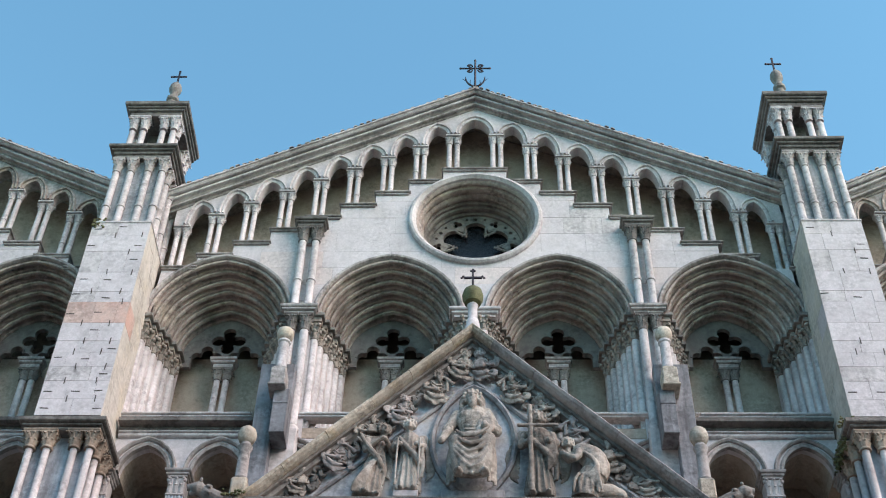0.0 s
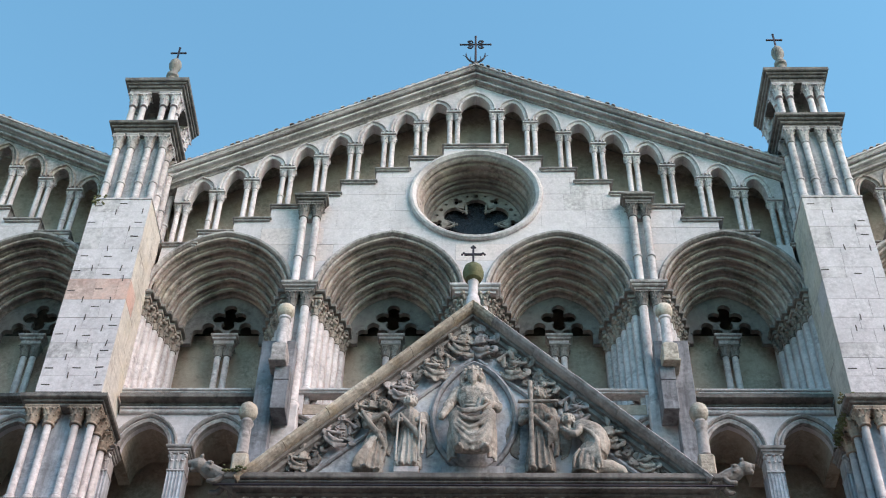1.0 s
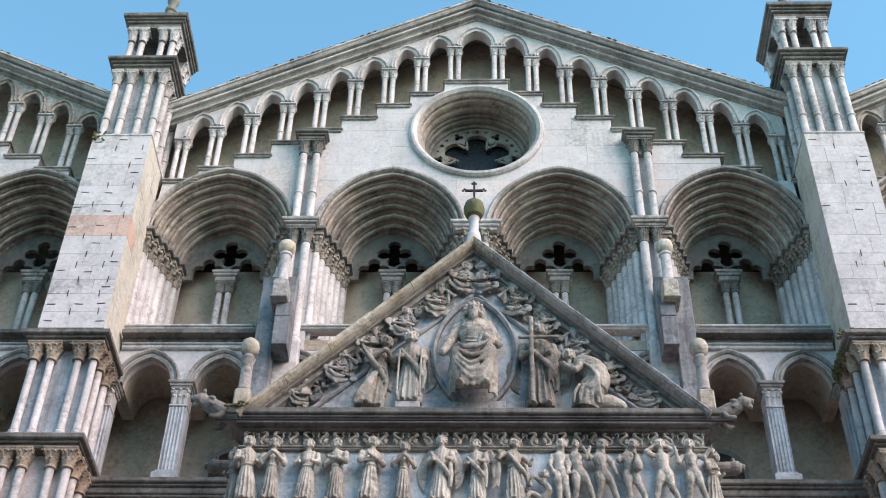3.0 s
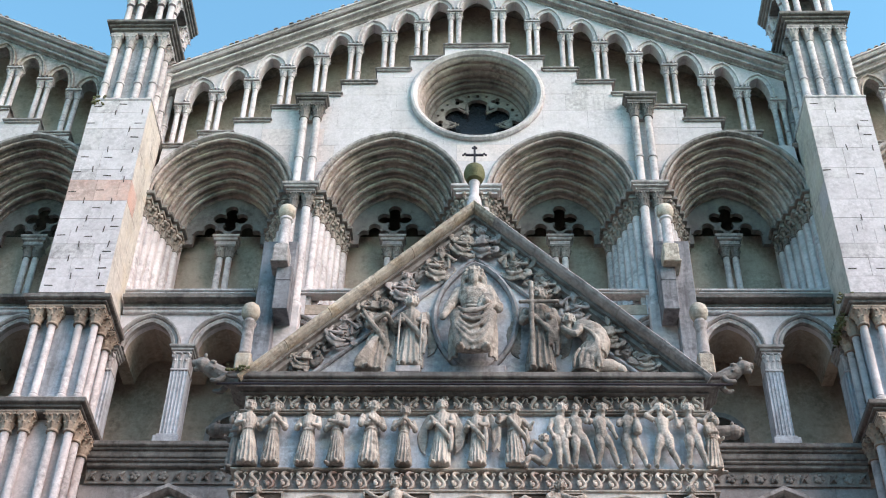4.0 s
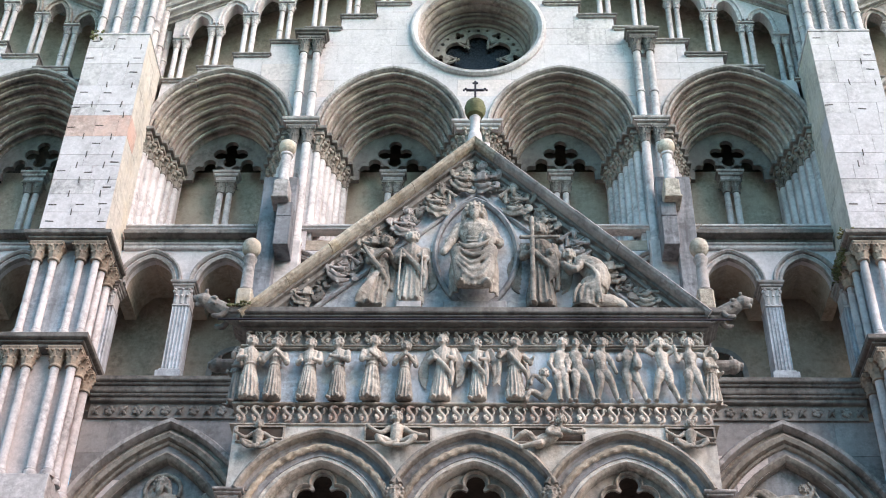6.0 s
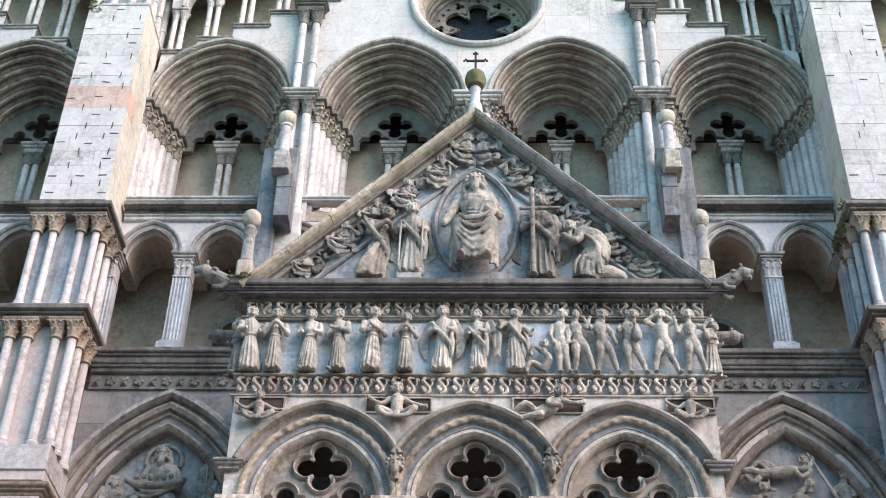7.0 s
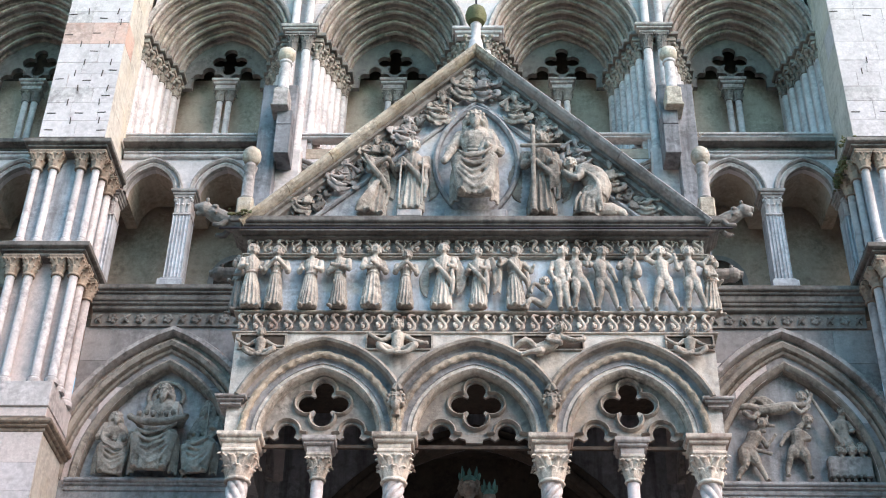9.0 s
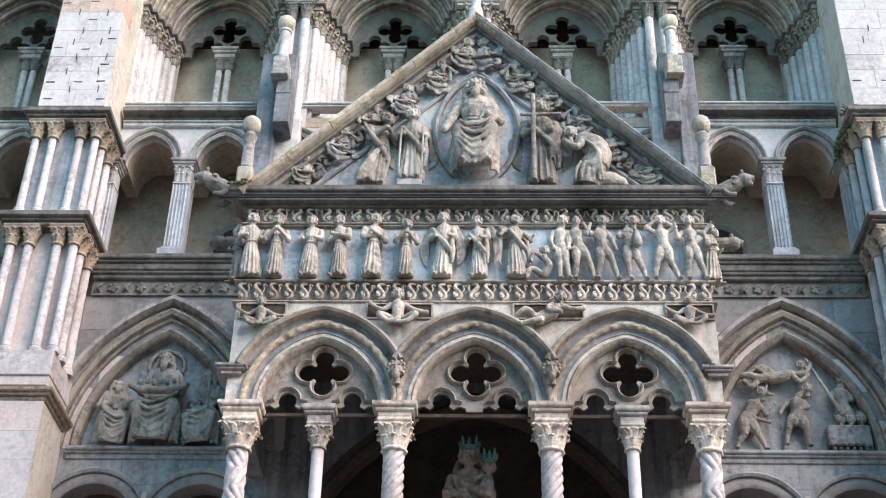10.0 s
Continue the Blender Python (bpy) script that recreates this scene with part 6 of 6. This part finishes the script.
def squatting(w):
    """A bare figure seated to the front, arms stretched sideways, w from hand to hand."""
    bm = bmesh.new()
    tube(bm, [(0, 0, w * 0.06), (0, -w * 0.03, w * 0.18), (0, -w * 0.03, w * 0.34), (0, -w * 0.02, w * 0.42)], [w * 0.10, w * 0.095, w * 0.115, w * 0.05], 12)
    head(bm, w * 1.25, 0, -w * 0.06, w * 0.52)
    for q in (-1, 1):
        limb(bm, [(q * w * 0.10, -w * 0.02, w * 0.36), (q * w * 0.26, -w * 0.05, w * 0.24), (q * w * 0.46, -w * 0.05, w * (0.20 if q > 0 else 0.38))], w * 0.05, w * 0.03)
        limb(bm, [(q * w * 0.07, -w * 0.02, w * 0.07), (q * w * 0.30, -w * 0.14, w * 0.12), (q * w * 0.16, -w * 0.14, -w * 0.02), (-q * w * 0.02, -w * 0.13, w * (0.01 - 0.03 * q))], w * 0.07, w * 0.035)
    return bm


EROSION = bpy.data.textures.new("erosion", "CLOUDS")
EROSION.noise_scale, EROSION.noise_depth = 0.05, 3


def statue(name, bm, at, label, category="statue", group="", material=None, turn=0.0, rough=0.012, tilt=0.0):
    roughen(bm, rough, 9.0)
    roughen(bm, rough * 0.4, 26.0)
    me = mesh_of(name, bm, material or CARVED, True)
    ob = new(name, me)
    size = max(max(v.co.z for v in me.vertices) - min(v.co.z for v in me.vertices), 0.3)
    blend = ob.modifiers.new("blend", "REMESH")
    blend.mode, blend.voxel_size, blend.use_smooth_shade = "VOXEL", min(0.016, max(0.0105, size * 0.009)), True
    soft = ob.modifiers.new("soft", "SMOOTH")
    soft.factor, soft.iterations = 0.5, 2
    worn = ob.modifiers.new("worn", "DISPLACE")
    worn.texture, worn.strength, worn.mid_level = EROSION, 0.009, 0.5
    ob.matrix_basis = Matrix.Translation(at) @ pose(0, 0, 0, tilt, 0, turn)
    return tagged(ob, label, category, group)


# gable of the porch
G = "gable sculptures"
bm = enthroned(2.34, 3, False, 1.15)
statue("seated_statue", bm, (0.0, -2.93, 16.62), "seated bare-chested stone statue in a pointed halo", "statue", G, GABLESTONE)
tagged(part("angel_block", box(bmesh.new(), -1.42, -0.96, -3.16, -2.852, 16.41, 16.56, 0.015), MARBLE, None), "small white stone block under an angel statue", "block")
bm = standing(1.66, "hold", 11, True, False, 0, 0.95, 15, True)
tube(bm, [(-0.22, -0.28, 0.03), (-0.20, -0.28, 1.12)], [0.024, 0.024], 6)
tube(bm, [(0.20, -0.28, 0.03), (0.21, -0.28, 1.12)], [0.024, 0.024], 6)
statue("angel_statue", bm, (-1.17, -2.98, 16.56), "pale stone angel statue holding two staves", "statue", G, FRIEZESTONE)
bm = standing(1.95, "hold", 14, True, False, 0, 0.9, 16, True)
tube(bm, [(-0.16, -0.31, 0.0), (-0.15, -0.29, 2.02)], [0.05, 0.045], 8)
tube(bm, [(-0.40, -0.31, 1.50), (0.36, -0.31, 1.52)], [0.038, 0.038], 8)
for q in range(4):
    tube(bm, [(0.10 + 0.05 * q, -0.22, 1.30), (0.16 + 0.05 * q, -0.23, 0.9), (0.14 + 0.05 * q, -0.18, 0.52 + 0.06 * q)], [0.03, 0.04, 0.02], 6)
statue("angel_statue", bm, (1.24, -2.98, 16.44), "stone angel statue carrying a tall cross", "statue", G, GABLESTONE)
bm = standing(1.74, "pray", 19, False, False, 0.15, 1.0, 15, True)
for q in range(5):
    tube(bm, [(0.14 - 0.04 * q, -0.16, 0.95 - 0.05 * q), (-0.02 - 0.04 * q, -0.22, 0.52 - 0.03 * q), (-0.10 - 0.045 * q, -0.19, 0.2), (-0.12 - 0.05 * q, -0.12, 0.02)], [0.02, 0.034, 0.04, 0.025], 7)
statue("kneeling_statue", bm, (-1.92, -2.98, 16.46), "robed stone woman leaning towards the middle", "statue", G, GABLESTONE, 25)
statue("kneeling_statue", kneeling(1.36, 5, -1), (2.17, -2.96, 16.44), "cloaked kneeling stone figure with joined hands", "statue", G, GABLESTONE)
for x, z, h, sd, bd in ((-3.16, 17.12, 0.46, 31, False), (-2.50, 17.76, 0.56, 32, False), (-1.95, 18.36, 0.54, 34, True), (-1.36, 18.84, 0.54, 36, False), (-0.72, 19.44, 0.60, 38, True),
                        (-0.21, 20.02, 0.58, 39, False), (0.22, 20.02, 0.58, 40, False), (0.84, 19.44, 0.60, 41, True), (1.38, 18.90, 0.56, 42, False), (1.98, 18.34, 0.58, 44, True),
                        (2.60, 17.76, 0.58, 43, True), (3.22, 17.14, 0.50, 45, False)):
    statue("half_length_figure", half_figure(h, sd, 1 if x < 0 else -1, bd), (x, -2.93, z - 0.88 * h), "half-length stone figure rising from carved leaves", "statue", "gable half figures", GABLESTONE if sd % 4 else WORN, 14 if x < 0 else -14)
# the leafy ground between the half figures
rnd = random.Random(77)
for s in (-1, 1):
    for k in range(15):
        u = (k + 0.5) / 15
        x = s * (0.10 + 3.45 * u)
        z = 20.0 - 1.03 * abs(x) + rnd.uniform(-0.09, 0.03)
        bm = bmesh.new()
        for q in range(5):
            a = rnd.uniform(0, 6.28)
            c, e = math.cos(a), math.sin(a)
            tube(bm, [(0, 0.02, 0), (0.09 * c, -0.05, 0.09 * e), (0.17 * math.cos(a + 0.35), -0.06, 0.17 * math.sin(a + 0.35)), (0.16 * math.cos(a + 0.9), -0.09, 0.16 * math.sin(a + 0.9))], [0.03, 0.06, 0.05, 0.02], 6)
        put("leaf_curl", mesh_of("leaf_curl", bm, DARKCARVED, True), po, Matrix.Translation((x, -2.87, z)))

# figures of the frieze
F = "frieze figures"
lay = [(-3.92, "robe", "hold", 1.30, -0.06), (-3.52, "robe", "pray", 1.28, 0.0), (-2.92, "robe", "hold", 1.26, 0.03), (-2.38, "robe", "fold", 1.28, 0.0), (-1.80, "robe", "fold", 1.32, 0.01), (-1.21, "robe", "pray", 1.20, 0.0),
       (-0.57, "wing", "hold", 1.34, 0.03), (0.08, "wing", "hold", 1.26, 0.0), (0.74, "wing", "wide", 1.28, -0.03)]
for i, (x, kind, ar, h, lean) in enumerate(lay):
    bm = standing(h, ar, 60 + i, kind == "wing", False, lean, 0.80 if i % 2 else 0.90, 15 + i % 4, kind == "wing")
    statue("frieze_figure", bm, (x, -3.02, 14.46), "winged stone angel of the frieze" if kind == "wing" else "robed stone relief figure in a procession", "statue", F, FRIEZESTONE, 20 - 14 * (i % 4))
bare = [(1.53, (0, 0.5), (0.0, 0.74), (0.03, 0.92), ((-0.14, 0.60), (-0.09, 0.45)), ((0.12, 0.60), (0.09, 0.45)), ((-0.03, 0.27), (-0.02, 0.02)), ((0.06, 0.28), (0.10, 0.02))),
        (1.84, (0, 0.5), (-0.03, 0.74), (-0.02, 0.92), ((-0.16, 0.62), (-0.13, 0.46)), ((0.12, 0.72), (0.17, 0.86)), ((-0.03, 0.27), (-0.06, 0.02)), ((0.12, 0.30), (0.20, 0.02))),
        (2.26, (0, 0.48), (-0.03, 0.73), (0.02, 0.92), ((-0.16, 0.72), (-0.25, 0.86)), ((0.13, 0.62), (0.18, 0.44)), ((-0.03, 0.26), (-0.08, 0.02)), ((0.11, 0.30), (0.19, 0.02))),
        (2.78, (-0.03, 0.5), (-0.05, 0.74), (0.04, 0.92), ((-0.17, 0.68), (0.0, 0.74)), ((0.10, 0.62), (0.07, 0.74)), ((-0.07, 0.26), (-0.04, 0.02)), ((0.08, 0.27), (0.17, 0.02))),
        (3.32, (0.02, 0.5), (0.0, 0.74), (-0.02, 0.92), ((-0.20, 0.82), (-0.07, 0.93)), ((0.18, 0.82), (0.08, 0.88)), ((-0.09, 0.28), (-0.13, 0.02)), ((0.08, 0.27), (0.19, 0.02))),
        (3.83, (0, 0.5), (-0.01, 0.74), (-0.02, 0.92), ((-0.18, 0.66), (-0.22, 0.86)), ((0.16, 0.72), (0.24, 0.82)), ((-0.06, 0.27), (-0.08, 0.02)), ((0.08, 0.28), (0.16, 0.02)))]
for i, (x, *joints) in enumerate(bare):
    bm = posed(1.30, *joints, hair=i != 1, stout=1.05)
    if i == 3:
        tube(bm, [(0.08, -0.14, 0.92), (0.09, -0.16, 0.72), (0.08, -0.15, 0.62)], [0.05, 0.09, 0.07], 9)
    statue("frieze_figure", bm, (x, -3.0, 14.46), "unclothed stone relief figure in a procession", "statue", F, FRIEZESTONE)
bm = bmesh.new()
limb(bm, [(0, 0, 0.1), (0.12, -0.08, 0.26), (0.02, -0.1, 0.42)], 0.085, 0.05)
head(bm, 1.2, 0.04, -0.1, 0.55)
limb(bm, [(0, 0, 0.12), (-0.2, -0.08, 0.2), (-0.28, -0.08, 0.03)], 0.07, 0.04)
limb(bm, [(0.02, -0.05, 0.42), (-0.14, -0.12, 0.5), (-0.2, -0.1, 0.34)], 0.05, 0.03)
statue("crouching_figure", bm, (1.20, -2.98, 14.46), "small crouching stone figure beside an angel", "statue", F, FRIEZESTONE)
for s in (-1, 1):
    bm = standing(1.2, "hold", 90 + s, False, True)
    statue("corner_figure", bm, (s * 4.18, -2.86, 14.46), "stone figure carved on the porch corner", "statue", F, CARVED if s > 0 else DARKCARVED, s * 55)

# figures lying on the arches; slots behind are flat dark plates for shade
for x, w, f, z in ((-3.66, 0.72, 1, 13.42), (-1.30, 1.02, 1, 13.46), (1.26, 1.08, 1, 13.50), (3.68, 0.72, 1, 13.46)):
    statue("reclining_figure", reclining(w * 1.25, 7, f) if 1 < x < 2 else squatting(w * (1.2 if abs(x) > 3 else 1.05)), (x, -3.02, z if 1 < x < 2 else z + 0.08), "stone figure reclining on an arch shoulder", "statue", "spandrel figures", CARVED)
    part("slot", box(bmesh.new(), x - w * 0.52, x + w * 0.56, PF - 0.012, PF + 0.05, 13.70, 13.96), SHADE_AND_TIES, po, "flat dark plate for the shade of a slot")
    bm = bmesh.new()
    sweep(bm, [(x - w * 0.52, 13.70), (x + w * 0.56, 13.70), (x + w * 0.56, 13.96), (x - w * 0.52, 13.96)], [(0.0, PF + 0.01), (0.0, PF - 0.04), (-0.03, PF - 0.04), (-0.03, PF + 0.01)], True)
    part("slot_rim", bm, CARVED, po)
for x in (-1.28, 1.30):
    bm = bmesh.new()
    head(bm, 2.0, 0, 0, 0, True, True)
    statue("mask_statue", bm, (x, -3.08, 12.62), "carved stone head between two arches", "statue", "arch heads", CARVED)


# lions that stick out from the porch
def lion(s, w):
    bm = bmesh.new()
    tube(bm, [(0, 0, 0), (s * w * 0.3, -0.02, w * 0.12), (s * w * 0.62, -0.04, w * 0.30), (s * w * 0.78, -0.06, w * 0.40)], [w * 0.20, w * 0.19, w * 0.18, w * 0.15], 12)
    blob(bm, (s * w * 0.86, -0.08, w * 0.42), (w * 0.19, w * 0.17, w * 0.16), 10)
    tube(bm, [(s * w * 0.92, -0.08, w * 0.46), (s * w * 1.10, -0.1, w * 0.44)], [w * 0.12, w * 0.07], 8)
    tube(bm, [(s * w * 0.90, -0.08, w * 0.34), (s * w * 1.04, -0.1, w * 0.27)], [w * 0.08, w * 0.05], 8)
    for q in (-1, 1):
        blob(bm, (s * w * 0.80, -0.08 + q * w * 0.12, w * 0.58), (w * 0.05, w * 0.04, w * 0.06), 6)
        tube(bm, [(s * w * 0.3, q * w * 0.15, w * 0.1), (s * w * 0.45, q * w * 0.2, -w * 0.08), (s * w * 0.62, q * w * 0.2, -w * 0.05)], [w * 0.08, w * 0.07, w * 0.05], 7)
    for k in range(7):
        a = k * 0.9
        tube(bm, [(s * w * 0.66, -0.04 + w * 0.15 * math.cos(a), w * 0.36 + w * 0.16 * math.sin(a)), (s * w * 0.56, -0.04 + w * 0.21 * math.cos(a), w * 0.30 + w * 0.20 * math.sin(a))], [w * 0.06, w * 0.03], 6)
    return bm


for s in (-1, 1):
    statue("stone_lion", lion(s, 0.84 if s < 0 else 0.76), (s * 4.22, -3.05, 16.22), "weathered stone lion spout on the porch cornice", "statue", "lion spouts", DARKCARVED)
    bm = bmesh.new()
    tube(bm, [(0, 0, 0), (s * 0.35, 0, 0.02), (s * 0.62, -0.02, 0.03)], [0.17, 0.15, 0.13], 12)
    blob(bm, (s * 0.66, -0.03, 0.03), (0.15, 0.15, 0.15), 10)
    tube(bm, [(s * 0.7, -0.04, 0.05), (s * 0.84, -0.05, 0.02)], [0.10, 0.07], 8)
    for q in (-1, 1):
        blob(bm, (s * 0.62, q * 0.11, 0.16), (0.04, 0.04, 0.05), 6)
    statue("stone_beast", bm, (s * 4.14, -1.9, 15.92), "stone beast head spout on the porch side", "statue", "beast spouts", DARKCARVED)

# statue in the loggia, with its crowns
bm = standing(2.3, "fold", 123, False, False, 0, 0.98, 13, True)
tube(bm, [(0.26, -0.26, 1.34), (0.31, -0.28, 1.54), (0.34, -0.28, 1.70)], [0.13, 0.12, 0.06], 12)
head(bm, 1.45, 0.345, -0.34, 1.82)
limb(bm, [(0.23, -0.32, 1.7), (0.10, -0.42, 1.6)], 0.045, 0.03)
tube(bm, [(-0.02, 0.10, 2.28), (-0.18, 0.08, 2.1), (-0.22, 0.05, 1.85), (-0.30, 0, 1.5)], [0.07, 0.07, 0.08, 0.10], 10)
tube(bm, [(0.02, 0.10, 2.28), (0.16, 0.10, 2.1), (0.18, 0.08, 1.9), (0.2, 0.1, 1.6)], [0.07, 0.08, 0.08, 0.10], 10)
statue("mother_and_child_statue", bm, (-0.07, -1.25, 9.72), "painted stone mother and child statue in the loggia", "statue", "", SKINSTONE)
tagged(part("pedestal", box(bmesh.new(), -0.5, 0.4, -1.6, -0.85, 8.2, 9.73, 0.02), WORN, None), "plain stone pedestal under the loggia statue", "pedestal")


def crown(at, r):
    th = thing("crown", at, "green bronze crown on the loggia statue", "crown", "crowns")
    part("band", lathe(bmesh.new(), [(r, 0), (r * 1.06, 0.02), (r * 1.06, 0.05), (r * 1.12, 0.08)], at, 14), VERDIGRIS, th)
    for k in range(8):
        a = k * math.pi / 4
        bm = bmesh.new()
        x, y = at[0] + r * 1.08 * math.cos(a), at[1] + r * 1.08 * math.sin(a)
        tube(bm, [(x, y, at[2] + 0.06), (x + 0.01 * math.cos(a), y, at[2] + 0.13), (x + 0.03 * math.cos(a), y + 0.03 * math.sin(a), at[2] + (0.26 if k % 2 else 0.2))], [0.028, 0.036, 0.008], 6)
        part("spike", bm, VERDIGRIS, th)


crown((-0.07, -1.38, 11.95), 0.14)
crown((0.275, -1.57, 11.63), 0.095)

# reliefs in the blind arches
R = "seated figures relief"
bm = enthroned(1.98, 201, True, 1.5, ((-0.27, 0.60), (0.27, 0.60)))
tube(bm, [(-0.55, -0.36, 1.20), (-0.32, -0.50, 1.02), (0, -0.54, 0.96), (0.32, -0.50, 1.02), (0.55, -0.36, 1.20)], [0.04, 0.065, 0.075, 0.065, 0.04], 10)
for k in range(6):
    blob(bm, (-0.32 + 0.13 * k, -0.50, 1.16 + 0.03 * (k % 2)), (0.055, 0.055, 0.075), 7)
tube(bm, [(0.34 * math.cos(a), 0.05, 1.80 + 0.34 * math.sin(a)) for a in [k * math.pi / 8 for k in range(-1, 10)]], [0.05] * 11, 6)
for q in (-1, 1):
    tube(bm, [(q * 0.62, 0.02, 0.0), (q * 0.60, 0.02, 0.6), (q * 0.58, 0.02, 1.05)], [0.07, 0.06, 0.05], 8)
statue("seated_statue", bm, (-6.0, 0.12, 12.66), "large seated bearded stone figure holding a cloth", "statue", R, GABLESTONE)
for x, h, sd, tn, hd in ((-6.90, 1.42, 202, 24, ((-0.05, 0.60), (0.12, 0.58))), (-5.10, 1.60, 203, -12, ((-0.10, 0.56), (0.12, 0.62)))):
    bm = enthroned(h, sd, True, 1.4, hd)
    if x > -6:
        tube(bm, [(0.16, -0.36, 0.05), (0.14, -0.36, 1.5)], [0.024, 0.024], 6)
        tube(bm, [(0, -0.08, 1.50), (0, -0.06, 1.62), (0, -0.05, 1.76)], [0.10, 0.10, 0.02], 8)
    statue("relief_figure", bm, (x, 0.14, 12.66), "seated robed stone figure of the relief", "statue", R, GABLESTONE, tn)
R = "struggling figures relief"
for x, z, h, label, joints in (
        (5.20, 12.72, 1.30, "bent horned stone figure of the relief", ((-0.08, 0.50), (0.06, 0.72), (0.18, 0.91), ((0.02, 0.50), (0.24, 0.42)), ((0.20, 0.56), (0.34, 0.72)), ((-0.14, 0.22), (-0.26, 0.04)), ((0.06, 0.24), (0.16, 0.02)))),
        (6.05, 12.80, 1.30, "stone figure struggling under another", ((0.0, 0.46), (0.02, 0.70), (0.18, 0.92), ((-0.16, 0.66), (-0.26, 0.50)), ((0.16, 0.62), (0.02, 0.56)), ((-0.14, 0.30), (-0.20, 0.04)), ((0.10, 0.26), (0.12, 0.02)))),
        (6.92, 13.05, 1.22, "stone figure holding a lance", ((0.0, 0.46), (-0.01, 0.72), (0.04, 0.93), ((-0.16, 0.62), (-0.10, 0.46)), ((0.16, 0.60), (-0.04, 0.52)), ((-0.06, 0.26), (-0.06, 0.02)), ((0.08, 0.26), (0.08, 0.02))))):
    bm = posed(h, *joints, stout=1.35)
    if "horned" in label:
        for q in (-1, 1):
            tube(bm, [(0.25 + q * 0.06, -0.08, 1.25), (0.25 + q * 0.10, -0.08, 1.34), (0.25 + q * 0.09, -0.08, 1.40)], [0.03, 0.025, 0.01], 6)
        tube(bm, [(0.32, -0.14, 1.12), (0.45, -0.14, 1.10)], [0.05, 0.03], 6)
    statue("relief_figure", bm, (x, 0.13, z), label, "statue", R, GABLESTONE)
bm = bmesh.new()
tube(bm, [(-0.36, 0, 0.08), (-0.10, -0.03, 0.10), (0.16, -0.06, 0.12), (0.34, -0.06, 0.20)], [0.10, 0.11, 0.12, 0.07], 12)
head(bm, 1.3, 0.50, -0.10, 0.34)
limb(bm, [(-0.32, -0.02, 0.10), (-0.52, -0.08, 0.14), (-0.72, -0.04, 0.12)], 0.09, 0.05)
limb(bm, [(-0.34, 0.0, 0.04), (-0.46, -0.06, -0.10), (-0.60, -0.04, 0.02)], 0.08, 0.045)
limb(bm, [(0.30, -0.10, 0.14), (0.44, -0.16, -0.04), (0.60, -0.14, 0.10)], 0.06, 0.04)
limb(bm, [(0.32, -0.04, 0.20), (0.56, -0.12, 0.16), (0.68, -0.12, 0.36)], 0.06, 0.04)
for q in (0, 1, 2):
    tube(bm, [(0.02 - 0.08 * q, 0.03, 0.20), (-0.16 - 0.08 * q, 0.03, 0.36), (-0.34 - 0.06 * q, 0.03, 0.36 - 0.06 * q)], [0.05, 0.06, 0.03], 7)
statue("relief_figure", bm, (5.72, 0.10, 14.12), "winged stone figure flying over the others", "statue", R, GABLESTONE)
for k in range(6):
    bm = bmesh.new()
    head(bm, 1.25, 0, 0, 0)
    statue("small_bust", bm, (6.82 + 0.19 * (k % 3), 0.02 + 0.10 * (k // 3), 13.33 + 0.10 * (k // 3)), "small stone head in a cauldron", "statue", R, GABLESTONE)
bm = bmesh.new()
box(bm, 6.55, 7.35, 0.0, 0.22, 12.78, 13.22, 0.03)
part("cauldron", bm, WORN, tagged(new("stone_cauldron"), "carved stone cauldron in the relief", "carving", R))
bm = bmesh.new()
for q in range(2):
    for k in range(6 - q):
        blob(bm, (6.62 + 0.12 * k + 0.06 * q, -0.01, 12.70 + 0.10 * q), (0.045, 0.05, 0.045), 6)
statue("carved_embers", bm, (0, 0.0, 0.0), "row of carved round embers under the cauldron", "carving", R, DARKCARVED, 0, 0.003)
bm = bmesh.new()
tube(bm, [(6.32, 0.0, 14.62), (6.85, -0.06, 13.38)], [0.03, 0.04], 8)
statue("carved_lance", bm, (0, 0, 0), "long slanting stone lance in the relief", "carving", R, GABLESTONE, 0, 0.002)


# growth on the ledges
def tuft(name, at, size, n, seed, label):
    rnd = random.Random(seed)
    bm = bmesh.new()
    for k in range(n):
        x, y, z = rnd.uniform(-1, 1) * size[0], rnd.uniform(-1, 1) * size[1], rnd.uniform(-1, 1) * size[2]
        r = rnd.uniform(0.012, 0.03)
        a = rnd.uniform(0, 6.28)
        blob(bm, (x, y, z), (r * 1.3, r * 1.2, r), 5)
    ob = new(name, mesh_of(name, bm, MOSS, True))
    ob.location = at
    return tagged(ob, label, "plant", "", "stuff")


tuft("moss", (7.60, -1.3, 19.68), (0.14, 0.16, 0.03), 60, 1, "green moss growing on the buttress cornice")
tuft("moss", (7.56, -0.6, 19.42), (0.05, 0.45, 0.16), 160, 2, "green moss hanging from the cornice edge")
tuft("moss", (-4.25, -3.2, 16.38), (0.22, 0.14, 0.06), 70, 3, "yellow-green moss on the porch corner")
tuft("moss", (-9.0, -1.3, 25.80), (0.15, 0.06, 0.14), 50, 4, "green weed on the buttress shoulder")
for sd, (x, z) in enumerate(((-4.78, 20.66), (4.80, 20.66))):
    bm = bmesh.new()
    rnd = random.Random(sd)
    for k in range(9):
        a = rnd.uniform(-1.2, 1.2)
        tube(bm, [(x, -0.25, z), (x + 0.10 * math.sin(a), -0.27, z + 0.10), (x + 0.20 * math.sin(a), -0.3, z + 0.20 * math.cos(a))], [0.008, 0.006, 0.003], 5)
    ob = new("dry_weed", mesh_of("dry_weed", bm, TILE))
    tagged(ob, "dry weed growing from the marble ledge", "plant", "", "stuff")
